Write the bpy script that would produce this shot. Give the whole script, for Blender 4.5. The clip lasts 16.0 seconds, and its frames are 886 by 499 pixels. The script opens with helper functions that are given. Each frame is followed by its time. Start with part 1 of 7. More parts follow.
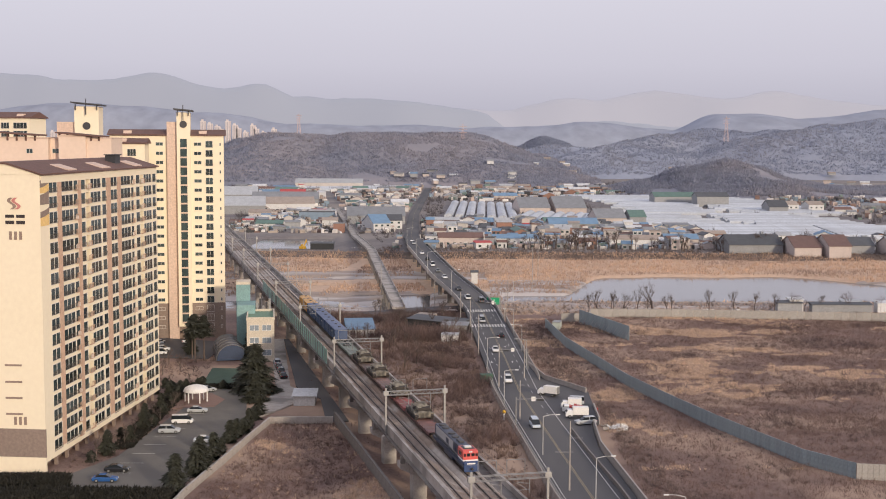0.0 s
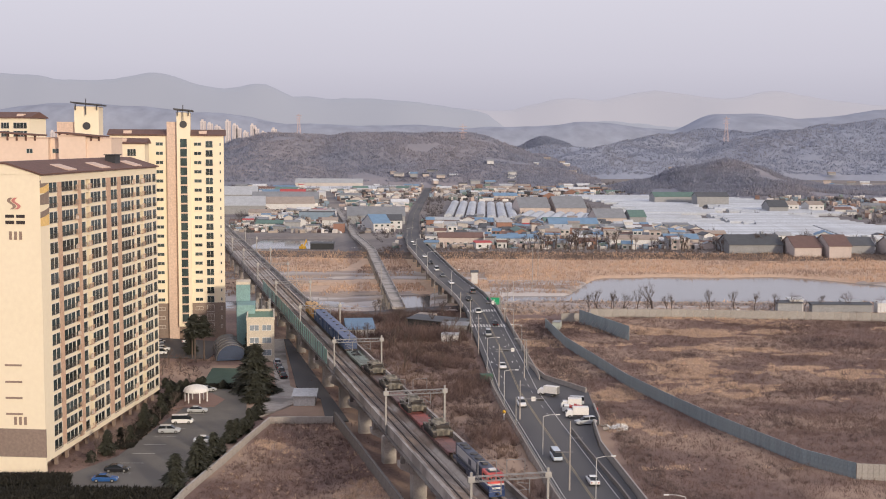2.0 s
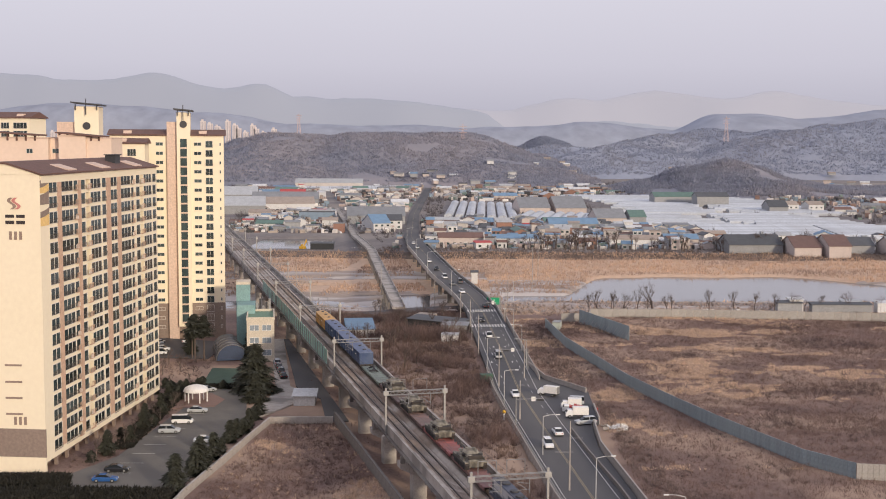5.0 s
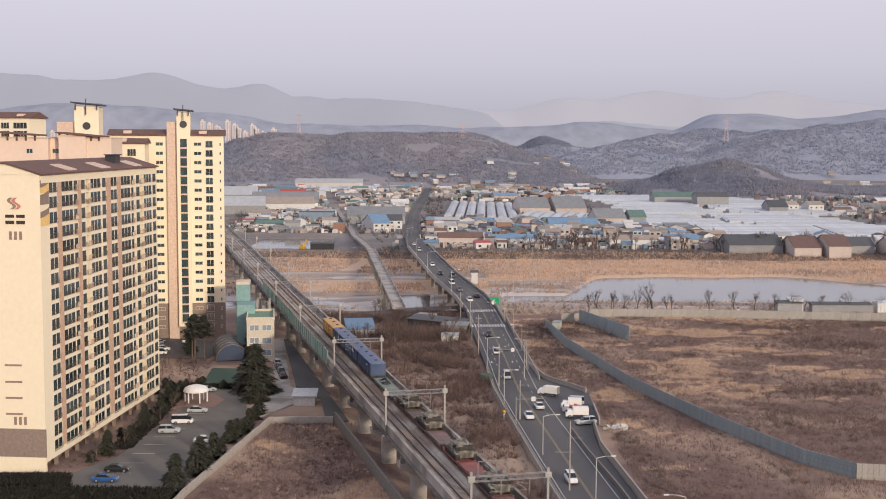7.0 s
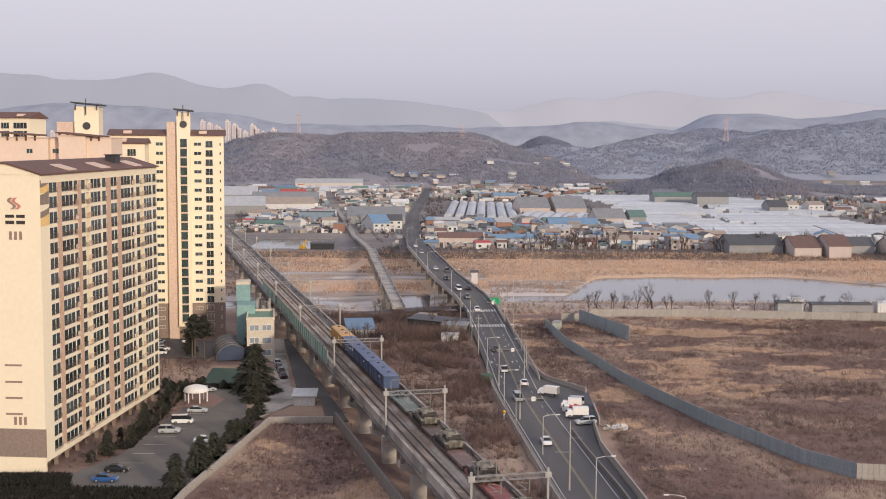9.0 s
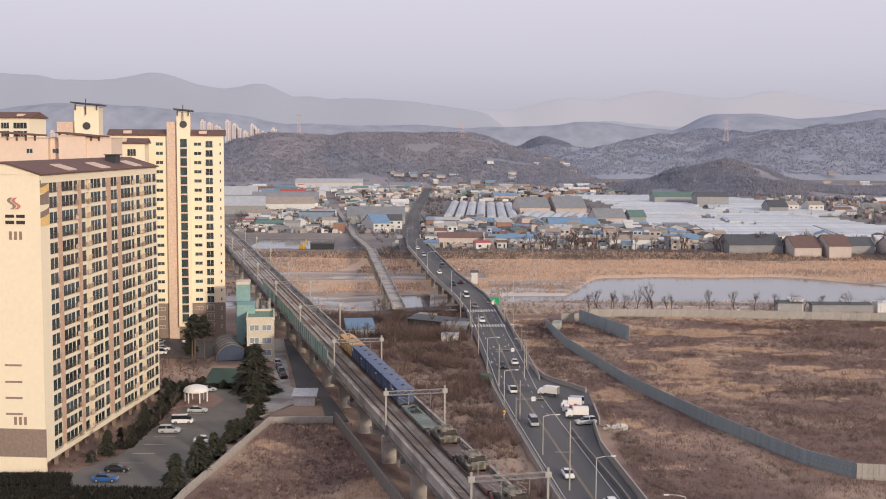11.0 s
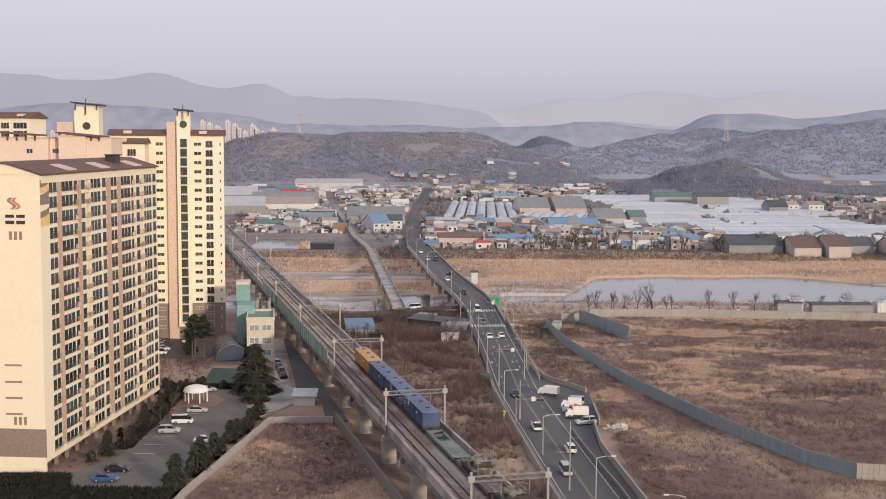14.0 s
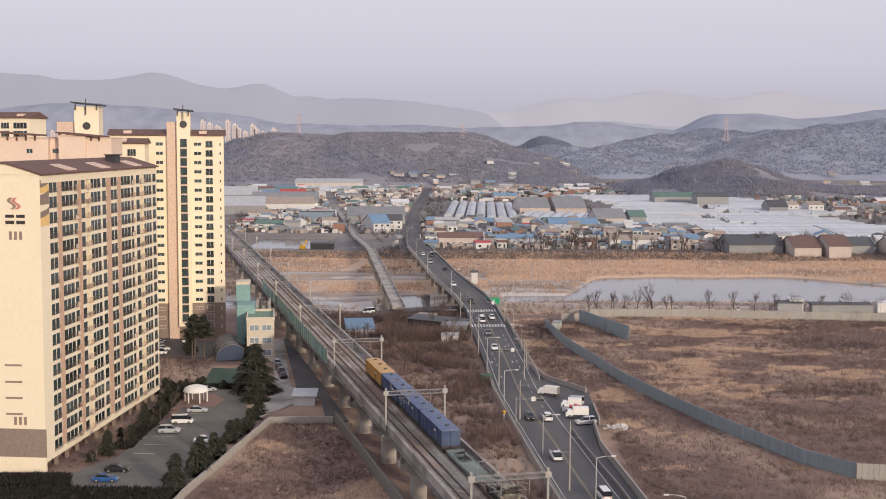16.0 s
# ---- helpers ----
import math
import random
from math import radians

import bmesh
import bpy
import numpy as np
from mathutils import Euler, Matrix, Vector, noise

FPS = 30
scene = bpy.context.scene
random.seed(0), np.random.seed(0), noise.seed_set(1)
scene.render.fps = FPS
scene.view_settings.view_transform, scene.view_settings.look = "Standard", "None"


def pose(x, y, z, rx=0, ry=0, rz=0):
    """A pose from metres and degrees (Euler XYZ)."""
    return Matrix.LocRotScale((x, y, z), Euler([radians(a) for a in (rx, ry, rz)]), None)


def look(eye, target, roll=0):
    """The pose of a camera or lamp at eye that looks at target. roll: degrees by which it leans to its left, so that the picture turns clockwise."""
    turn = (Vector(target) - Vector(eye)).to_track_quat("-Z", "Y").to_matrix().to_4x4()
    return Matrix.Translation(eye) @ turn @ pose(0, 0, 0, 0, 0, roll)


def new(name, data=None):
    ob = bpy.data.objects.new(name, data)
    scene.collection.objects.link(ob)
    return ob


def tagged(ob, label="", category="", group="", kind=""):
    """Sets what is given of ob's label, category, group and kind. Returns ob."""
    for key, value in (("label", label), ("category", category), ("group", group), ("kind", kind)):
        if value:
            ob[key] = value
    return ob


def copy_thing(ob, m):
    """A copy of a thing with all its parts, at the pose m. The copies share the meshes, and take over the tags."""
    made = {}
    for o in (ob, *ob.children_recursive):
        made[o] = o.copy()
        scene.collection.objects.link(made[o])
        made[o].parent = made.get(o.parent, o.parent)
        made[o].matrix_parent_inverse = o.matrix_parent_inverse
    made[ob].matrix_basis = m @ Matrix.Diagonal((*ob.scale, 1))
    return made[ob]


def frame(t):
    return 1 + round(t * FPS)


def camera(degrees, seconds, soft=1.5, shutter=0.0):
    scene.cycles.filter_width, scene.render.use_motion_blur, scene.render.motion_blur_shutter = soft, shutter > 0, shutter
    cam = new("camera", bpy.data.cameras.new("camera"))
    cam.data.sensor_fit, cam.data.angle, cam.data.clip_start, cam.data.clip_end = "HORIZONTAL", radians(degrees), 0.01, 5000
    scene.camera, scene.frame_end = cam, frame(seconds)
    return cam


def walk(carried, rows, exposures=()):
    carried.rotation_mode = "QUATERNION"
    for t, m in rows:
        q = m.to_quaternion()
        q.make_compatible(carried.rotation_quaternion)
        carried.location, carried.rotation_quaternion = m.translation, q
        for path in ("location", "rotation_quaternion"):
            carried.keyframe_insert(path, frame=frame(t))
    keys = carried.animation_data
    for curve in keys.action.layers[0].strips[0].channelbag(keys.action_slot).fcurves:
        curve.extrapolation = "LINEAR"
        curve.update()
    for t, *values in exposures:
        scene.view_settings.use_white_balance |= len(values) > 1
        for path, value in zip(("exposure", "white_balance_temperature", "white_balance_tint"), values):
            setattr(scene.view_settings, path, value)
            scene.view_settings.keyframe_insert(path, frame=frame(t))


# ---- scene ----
cam = camera(40, 16.0, soft=1.0)
EYE = (0.0, 0.0, 62.0)
VIEW = look(EYE, (0.0, 100.0, 52.924), 0.3)
walk(cam, [(0, VIEW), (16, VIEW)], exposures=[(0, 0.0), (16, 0.0)])

# ---- daylight: hazy sky and a low veiled sun from behind ----
SUN_EL, SUN_AZ = 13.0, 147.0            # degrees; azimuth counted clockwise from +y
world = bpy.data.worlds.new("sky")
scene.world = world
world.use_nodes = True
wn, wl = world.node_tree.nodes, world.node_tree.links
wn.clear()
sky = wn.new("ShaderNodeTexSky")
sky.sky_type, sky.sun_disc = "NISHITA", False
sky.sun_elevation, sky.sun_rotation = radians(SUN_EL), radians(SUN_AZ)
sky.dust_density, sky.air_density = 4.0, 1.0
bg_sky = wn.new("ShaderNodeBackground")
bg_sky.inputs[1].default_value = 0.012
wl.new(sky.outputs[0], bg_sky.inputs[0])
wtc = wn.new("ShaderNodeTexCoord")
wsep = wn.new("ShaderNodeSeparateXYZ")
wl.new(wtc.outputs["Generated"], wsep.inputs[0])
wramp = wn.new("ShaderNodeValToRGB")
wramp.color_ramp.elements[0].position, wramp.color_ramp.elements[0].color = 0.0, (0.42, 0.41, 0.49, 1)
wramp.color_ramp.elements[1].position, wramp.color_ramp.elements[1].color = 0.5, (0.66, 0.645, 0.745, 1)
e = wramp.color_ramp.elements.new(0.06)
e.color = (0.56, 0.54, 0.63, 1)
e = wramp.color_ramp.elements.new(0.12)
e.color = (0.63, 0.605, 0.69, 1)
wl.new(wsep.outputs[2], wramp.inputs[0])
bg_haze = wn.new("ShaderNodeBackground")
bg_haze.inputs[1].default_value = 1.05
wl.new(wramp.outputs[0], bg_haze.inputs[0])
wadd, wout = wn.new("ShaderNodeAddShader"), wn.new("ShaderNodeOutputWorld")
wl.new(bg_sky.outputs[0], wadd.inputs[0])
wl.new(bg_haze.outputs[0], wadd.inputs[1])
wl.new(wadd.outputs[0], wout.inputs[0])

sun_data = bpy.data.lights.new("sun", "SUN")
sun_data.energy, sun_data.angle, sun_data.color = 2.8, radians(4.0), (1.0, 0.83, 0.63)
sun = new("sun", sun_data)
sa, se = radians(SUN_AZ), radians(SUN_EL)
sun_dir = Vector((math.sin(sa) * math.cos(se), math.cos(sa) * math.cos(se), math.sin(se)))
sun.matrix_world = look(sun_dir * 100, (0, 0, 0))

# ---- materials ----
MATS = {}


def mat(name, c1, c2=None, scale=1.0, rough=0.85, metal=0.0, bump=0.0, fine=None, vary=0.0, island=0.0, c3=None, scale3=0.05, stretch=(1, 1, 1), soft=0.35, thin=0.0):
    """Two noise scales between c1 and c2, slow stains towards c3, optional bump and per-object or per-island change."""
    if name in MATS:
        return MATS[name]
    m = bpy.data.materials.new(name)
    m.use_nodes = True
    n, l = m.node_tree.nodes, m.node_tree.links
    b = n["Principled BSDF"]
    b.inputs["Roughness"].default_value, b.inputs["Metallic"].default_value = rough, metal
    c2 = c2 or tuple(v * 0.8 for v in c1)
    geo = n.new("ShaderNodeTexCoord")
    mp = n.new("ShaderNodeMapping")
    mp.inputs["Scale"].default_value = stretch
    l.new(geo.outputs["Object"], mp.inputs[0])

    def noise_tex(s, detail=4.0):
        t = n.new("ShaderNodeTexNoise")
        t.inputs["Scale"].default_value, t.inputs["Detail"].default_value = s, detail
        l.new(mp.outputs[0], t.inputs["Vector"])
        return t

    def ramp(src, lo=0.35, hi=0.65):
        r = n.new("ShaderNodeMapRange")
        r.inputs[1].default_value, r.inputs[2].default_value = lo, hi
        l.new(src, r.inputs[0])
        return r.outputs[0]

    def mix(f, a, bb, blend="MIX"):
        x = n.new("ShaderNodeMix")
        x.data_type, x.blend_type = "RGBA", blend
        for sock, v in ((x.inputs[0], f), (x.inputs[6], a), (x.inputs[7], bb)):
            if isinstance(v, (int, float)):
                sock.default_value = v
            elif isinstance(v, tuple):
                sock.default_value = (*v, 1)
            else:
                l.new(v, sock)
        return x.outputs[2]

    n1 = noise_tex(scale)
    col = mix(ramp(n1.outputs[0]), c1, c2)
    n2 = noise_tex(fine or scale * 9)
    col = mix(soft, col, mix(ramp(n2.outputs[0], 0.3, 0.7), tuple(v * 0.6 for v in c1), tuple(min(1, v * 1.35) for v in c1)))
    if c3:
        n3 = noise_tex(scale3, 3.0)
        col = mix(ramp(n3.outputs[0], 0.45, 0.62), col, c3)
    if vary or island:
        h = n.new("ShaderNodeHueSaturation")
        l.new(col, h.inputs["Color"])
        src = n.new("ShaderNodeObjectInfo").outputs["Random"] if vary else n.new("ShaderNodeNewGeometry").outputs["Random Per Island"]
        r = n.new("ShaderNodeMapRange")
        amt = vary or island
        r.inputs[3].default_value, r.inputs[4].default_value = 1 - amt, 1 + amt
        l.new(src, r.inputs[0])
        l.new(r.outputs[0], h.inputs["Value"])
        col = h.outputs[0]
    l.new(col, b.inputs["Base Color"])
    if bump:
        bp = n.new("ShaderNodeBump")
        bp.inputs["Strength"].default_value = bump
        bp.inputs["Distance"].default_value = 0.1
        l.new(n2.outputs[0], bp.inputs["Height"])
        l.new(bp.outputs[0], b.inputs["Normal"])
    if thin:
        tr, ms = n.new("ShaderNodeBsdfTranslucent"), n.new("ShaderNodeMixShader")
        l.new(col, tr.inputs["Color"])
        ms.inputs[0].default_value = thin
        l.new(b.outputs[0], ms.inputs[1])
        l.new(tr.outputs[0], ms.inputs[2])
        l.new(ms.outputs[0], n["Material Output"].inputs["Surface"])
    MATS[name] = m
    return m


# Matte surface with its own emission, standing in for the veil of far haze.
def haze_glow(name, colour, strength):
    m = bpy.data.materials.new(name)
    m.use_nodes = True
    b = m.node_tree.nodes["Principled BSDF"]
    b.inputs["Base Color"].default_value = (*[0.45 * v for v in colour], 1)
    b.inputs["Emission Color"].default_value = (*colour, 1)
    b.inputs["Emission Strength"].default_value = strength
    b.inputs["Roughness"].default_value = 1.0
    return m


M_SCRUB = mat("scrub_soil", (0.225, 0.148, 0.122), (0.115, 0.074, 0.066), 0.09, 0.95, bump=0.8, fine=1.6, c3=(0.38, 0.27, 0.20), scale3=0.035, soft=0.5)
M_REED = mat("dry_reed", (0.58, 0.41, 0.29), (0.45, 0.32, 0.235), 0.03, 0.95, bump=0.5, fine=0.9, stretch=(0.4, 1, 1))
M_MARSH = mat("marsh", (0.28, 0.235, 0.21), (0.40, 0.31, 0.245), 0.05, 0.9, bump=0.5, fine=0.8, c3=(0.50, 0.455, 0.43), scale3=0.09, stretch=(0.2, 1, 1))
M_VILSOIL = mat("village_soil", (0.19, 0.17, 0.168), (0.125, 0.113, 0.115), 0.03, 0.95, fine=0.3, c3=(0.25, 0.22, 0.20), scale3=0.012)
M_BANK = mat("earth_bank", (0.16, 0.115, 0.09), (0.10, 0.075, 0.06), 0.1, 0.95, bump=0.6, fine=1.3)
# Blue-grey of distance haze is mixed in; darker base paints shade between crowns.
M_WOOD = mat("winter_wood_haze_tint", (0.205, 0.213, 0.258), (0.17, 0.178, 0.22), 0.012, 1.0, fine=0.09, c3=(0.26, 0.243, 0.265), scale3=0.006, bump=0.8, soft=0.25)
M_ASPHALT = mat("asphalt", (0.075, 0.075, 0.082), (0.055, 0.055, 0.062), 0.25, 0.85, fine=6, c3=(0.105, 0.10, 0.10), scale3=0.06, stretch=(1, 0.2, 1))
M_OLDASPHALT = mat("old_asphalt", (0.165, 0.155, 0.14), (0.125, 0.118, 0.108), 0.2, 0.9, fine=5, c3=(0.13, 0.122, 0.112), scale3=0.08)
M_CONC = mat("concrete", (0.42, 0.385, 0.355), (0.32, 0.29, 0.265), 0.5, 0.9, bump=0.2, c3=(0.22, 0.20, 0.185), scale3=0.15)
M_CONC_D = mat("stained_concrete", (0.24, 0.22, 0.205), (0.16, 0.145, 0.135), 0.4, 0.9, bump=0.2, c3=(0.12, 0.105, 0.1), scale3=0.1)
M_BALLAST = mat("ballast", (0.47, 0.42, 0.375), (0.37, 0.32, 0.28), 0.4, 0.95, bump=0.8, fine=7, c3=(0.26, 0.195, 0.155), scale3=0.08)
M_RAIL = mat("rail_steel", (0.07, 0.052, 0.045), (0.05, 0.038, 0.033), 2.0, 0.5, 0.5)
M_SLEEPER = mat("sleeper", (0.22, 0.175, 0.15), None, 1.0, 0.9)
M_CREAM = mat("cream_render", (0.83, 0.735, 0.565), (0.81, 0.715, 0.545), 0.12, 0.9, c3=(0.80, 0.705, 0.54), scale3=0.05, soft=0.08)
M_PINK = mat("pink_render", (0.62, 0.47, 0.385), (0.58, 0.44, 0.36), 0.2, 0.9)
M_BROWN = mat("brown_render", (0.26, 0.20, 0.168), (0.235, 0.182, 0.154), 0.2, 0.9)
M_OCHRE = mat("ochre_render", (0.80, 0.54, 0.22), None, 0.3, 0.9)
M_ROOF = mat("brown_tiles", (0.155, 0.085, 0.07), (0.115, 0.065, 0.055), 0.6, 0.85, bump=0.4)
M_FRAME = mat("window_frame", (0.66, 0.62, 0.57), (0.57, 0.53, 0.49), 0.8, 0.5)
M_TAN = mat("tan_render", (0.56, 0.38, 0.275), (0.50, 0.34, 0.245), 0.2, 0.9)
M_WHITE = mat("white_paint", (0.78, 0.76, 0.73), (0.72, 0.70, 0.67), 0.8, 0.5)
M_GREYMETAL = mat("galvanised_steel", (0.33, 0.325, 0.32), (0.26, 0.255, 0.255), 0.8, 0.5, 0.4)
M_DARKMETAL = mat("dark_steel", (0.06, 0.06, 0.065), (0.04, 0.04, 0.045), 1.0, 0.5, 0.3)
M_BLACK = mat("rubber", (0.02, 0.02, 0.02), None, 3.0, 0.8)
M_LINE = mat("road_paint", (0.62, 0.61, 0.58), (0.42, 0.41, 0.40), 1.5, 0.7)
M_LINEY = mat("yellow_road_paint", (0.36, 0.29, 0.16), (0.22, 0.19, 0.13), 1.5, 0.7)
M_GLASS = mat("window_glass", (0.055, 0.08, 0.082), (0.022, 0.032, 0.034), 0.35, 0.12, fine=0.9, vary=0.5)
M_TEAL = mat("teal_panel", (0.27, 0.46, 0.41), (0.21, 0.38, 0.34), 0.5, 0.5)
M_FENCE = mat("blue_grey_sheet", (0.29, 0.35, 0.375), (0.24, 0.295, 0.32), 0.4, 0.55, 0.2, vary=0.07)
M_FENCE_G = mat("grey_sheet", (0.36, 0.34, 0.315), (0.28, 0.265, 0.25), 0.4, 0.7, vary=0.07)


def water_mat():
    m = bpy.data.materials.new("still_water")
    m.use_nodes = True
    n, l = m.node_tree.nodes, m.node_tree.links
    b = n["Principled BSDF"]
    b.inputs["Base Color"].default_value = (0.15, 0.148, 0.145, 1)
    b.inputs["Roughness"].default_value = 0.08
    b.inputs["IOR"].default_value = 1.33
    b.inputs["Specular IOR Level"].default_value = 1.0
    t, tc, bp = n.new("ShaderNodeTexNoise"), n.new("ShaderNodeTexCoord"), n.new("ShaderNodeBump")
    t.inputs["Scale"].default_value = 0.9
    l.new(tc.outputs["Object"], t.inputs["Vector"])
    bp.inputs["Strength"].default_value, bp.inputs["Distance"].default_value = 0.05, 0.03
    l.new(t.outputs[0], bp.inputs["Height"])
    l.new(bp.outputs[0], b.inputs["Normal"])
    return m


M_WATER = water_mat()


# ---- small mesh helpers ----
def box(bm, x0, x1, y0, y1, z0, z1, m=None, bevel=0.0):
    vs = [bm.verts.new(p) for p in ((x0, y0, z0), (x1, y0, z0), (x1, y1, z0), (x0, y1, z0), (x0, y0, z1), (x1, y0, z1), (x1, y1, z1), (x0, y1, z1))]
    fs = [bm.faces.new([vs[i] for i in f]) for f in ((3, 2, 1, 0), (4, 5, 6, 7), (0, 1, 5, 4), (1, 2, 6, 5), (2, 3, 7, 6), (3, 0, 4, 7))]
    if bevel:
        es = list({ed for f in fs for ed in f.edges})
        r = bmesh.ops.bevel(bm, geom=es, offset=bevel, segments=2, affect="EDGES", profile=0.6)
        vs = list({v for f in r["faces"] for v in f.verts} | {v for v in vs if v.is_valid})
    if m:
        for v in vs:
            v.co = m @ v.co
    return vs


def prism(bm, pts, z0, z1):
    """A flat-sided solid over a plan outline (counter-clockwise)."""
    a = [bm.verts.new((x, y, z0)) for x, y in pts]
    b = [bm.verts.new((x, y, z1)) for x, y in pts]
    bm.faces.new(a[::-1]), bm.faces.new(b)
    for i in range(len(pts)):
        j = (i + 1) % len(pts)
        bm.faces.new((a[i], a[j], b[j], b[i]))


def tube(bm, p0, p1, r0, r1=None, n=6):
    p0, p1 = Vector(p0), Vector(p1)
    r1 = r0 if r1 is None else r1
    q = (p1 - p0).to_track_quat("Z", "Y")
    rings = []
    for p, r in ((p0, r0), (p1, r1)):
        rings.append([bm.verts.new(p + q @ Vector((r * math.cos(2 * math.pi * i / n), r * math.sin(2 * math.pi * i / n), 0))) for i in range(n)])
    for i in range(n):
        j = (i + 1) % n
        bm.faces.new((rings[0][i], rings[0][j], rings[1][j], rings[1][i]))
    bm.faces.new(rings[0][::-1]), bm.faces.new(rings[1])


def profile(bm, pts, x0, x1, m=None):
    """A section in the y-z plane swept along x."""
    a = [bm.verts.new((x0, y, z)) for y, z in pts]
    b = [bm.verts.new((x1, y, z)) for y, z in pts]
    bm.faces.new(a[::-1]), bm.faces.new(b)
    for i in range(len(pts)):
        j = (i + 1) % len(pts)
        bm.faces.new((a[i], a[j], b[j], b[i]))
    if m:
        for v in a + b:
            v.co = m @ v.co


def part(name, bm, material, parent=None, label="", m=None, smooth=False):
    me = bpy.data.meshes.new(name)
    bmesh.ops.recalc_face_normals(bm, faces=bm.faces)
    bm.to_mesh(me)
    bm.free()
    me.materials.append(material)
    if smooth:
        for p in me.polygons:
            p.use_smooth = True
    ob = new(name, me)
    ob.parent = parent
    if m is not None:
        ob.matrix_basis = m
    if label:
        ob["label"] = label
    return ob


def share(name, data, parent, m):
    ob = new(name, data)
    ob.parent = parent
    ob.matrix_basis = m
    return ob


def thing(name, label, category, m=None, group="", kind=""):
    ob = new(name)
    ob.empty_display_size = 0.1
    if m is not None:
        ob.matrix_basis = m
    return tagged(ob, label, category, group, kind)


def sheet(name, verts, faces, materials, label, category, kind, idx=None, smooth=True):
    me = bpy.data.meshes.new(name)
    me.from_pydata(verts, [], faces)
    for mm in materials:
        me.materials.append(mm)
    if idx is not None:
        me.polygons.foreach_set("material_index", idx)
    me.polygons.foreach_set("use_smooth", [smooth] * len(me.polygons))
    me.update()
    return tagged(new(name, me), label, category, kind=kind)


def sstep(a, b, x):
    t = max(0.0, min(1.0, (x - a) / (b - a)))
    return t * t * (3 - 2 * t)


# ---- plan: the railway line and the road ----
RO, RD, RN = Vector((-27.1, 283.8, 0)), Vector((-0.2471, 0.969, 0)), Vector((0.969, 0.2471, 0))
R_ANG = math.degrees(math.atan2(RD.y, RD.x)) - 90
DECK = 9.5


def rail(s, off, z):
    return RO + RD * s + RN * off + Vector((0, 0, z))


RAILFRAME = Matrix.Translation(RO) @ pose(0, 0, 0, 0, 0, R_ANG)   # x across to the right, y along


# centre line of the road: (y, x, height, half width)
ROAD = [(-80, 95.0, 1.0, 5.6), (60, 52.0, 1.0, 5.6), (130, 34.0, 1.0, 5.6), (204, 25.6, 1.0, 5.6), (262, 20.9, 1.0, 5.8), (293, 18.6, 1.0, 5.8), (331, 17.5, 1.2, 6.0), (380, 15.3, 2.2, 6.0),
        (412, 13.2, 4.2, 5.4), (440, 9.5, 5.6, 5.3), (500, 0.8, 6.0, 5.2), (637, -13.2, 6.0, 5.0), (760, -20.0, 1.0, 4.6), (1000, -24, 0.6, 4.2), (1600, -18, 0.6, 4.0)]


def road_at(y):
    for (a, b) in zip(ROAD, ROAD[1:]):
        if y <= b[0]:
            t = (y - a[0]) / (b[0] - a[0])
            t2 = t
            return [a[i] + (b[i] - a[i]) * t2 for i in (1, 2, 3)]
    return list(ROAD[-1][1:])


# ---- ground ----
def in_river(x, y):
    """Depth factor of the water bodies, 0 to 1."""
    w = 4 * noise.noise((x * 0.03, y * 0.03, 0))
    r = 0.0
    if x > 24:
        far = 567 - 30 * sstep(165, 200, x) + w * 2
        start = max(0.22, sstep(40, 78, x))
        near = 476 + w * 0.3
        far = near + (far - near) * start
        r = sstep(near - 3, near + 3, y) * (1 - sstep(far - 4, far + 4, y))
    else:
        near, far = 449 + w * 0.2, 503 + w + 0.25 * x
        r = sstep(near - 3, near + 3, y) * (1 - sstep(far - 3, far + 3, y))
        r *= 1 - sstep(-7, -3, x)
        if x < -24:
            r *= 0.4 + 0.9 * noise.noise((x * 0.05, y * 0.12, 3))
            if 452 < y < 565:
                r = max(r, sstep(0.22, 0.34, noise.noise((x * 0.016, y * 0.10, 9))))
    pond = sstep(-118, -113, x) * (1 - sstep(-66 - (y - 690) * 0.06, -61 - (y - 690) * 0.06, x)) * sstep(690, 695, y) * (1 - sstep(771, 777, y))
    return max(0.0, min(1.0, max(r, pond)))


def ground_z(x, y):
    z = 0.0
    z -= 1.0 * sstep(425, 450, y) * (1 - sstep(640, 665, y))
    z -= 0.4 * sstep(676, 690, y) * (1 - sstep(776, 786, y)) * sstep(-130, -118, x) * (1 - sstep(-62, -56, x))
    z += 0.25 * noise.noise((x * 0.05, y * 0.05, 7)) * sstep(150, 200, y)
    z -= 2.2 * in_river(x, y)
    bx = x - (-27.1 - 0.255 * (y - 283.8))           # embankment scrub between railway and road
    if 205 < y < 420 and 12 < bx:
        cx, _, hw = road_at(y)
        if x < cx + hw:
            z += 0.9 * sstep(12, 18, bx) * (1 - sstep(cx - hw - 1.5, cx - hw - 0.5, x)) * sstep(205, 225, y) * (1 - sstep(370, 400, y))
    return z


def axis(dense0, dense1, step, lo, hi, grow=1.12):
    v = list(np.arange(dense0, dense1, step))
    s, p = step, dense1
    while p < hi:
        v.append(p)
        s *= grow
        p += s
    v.append(hi)
    s, p = step * grow, dense0 - step * grow
    while p > lo:
        v.insert(0, p)
        s *= grow
        p -= s
    v.insert(0, lo)
    return v


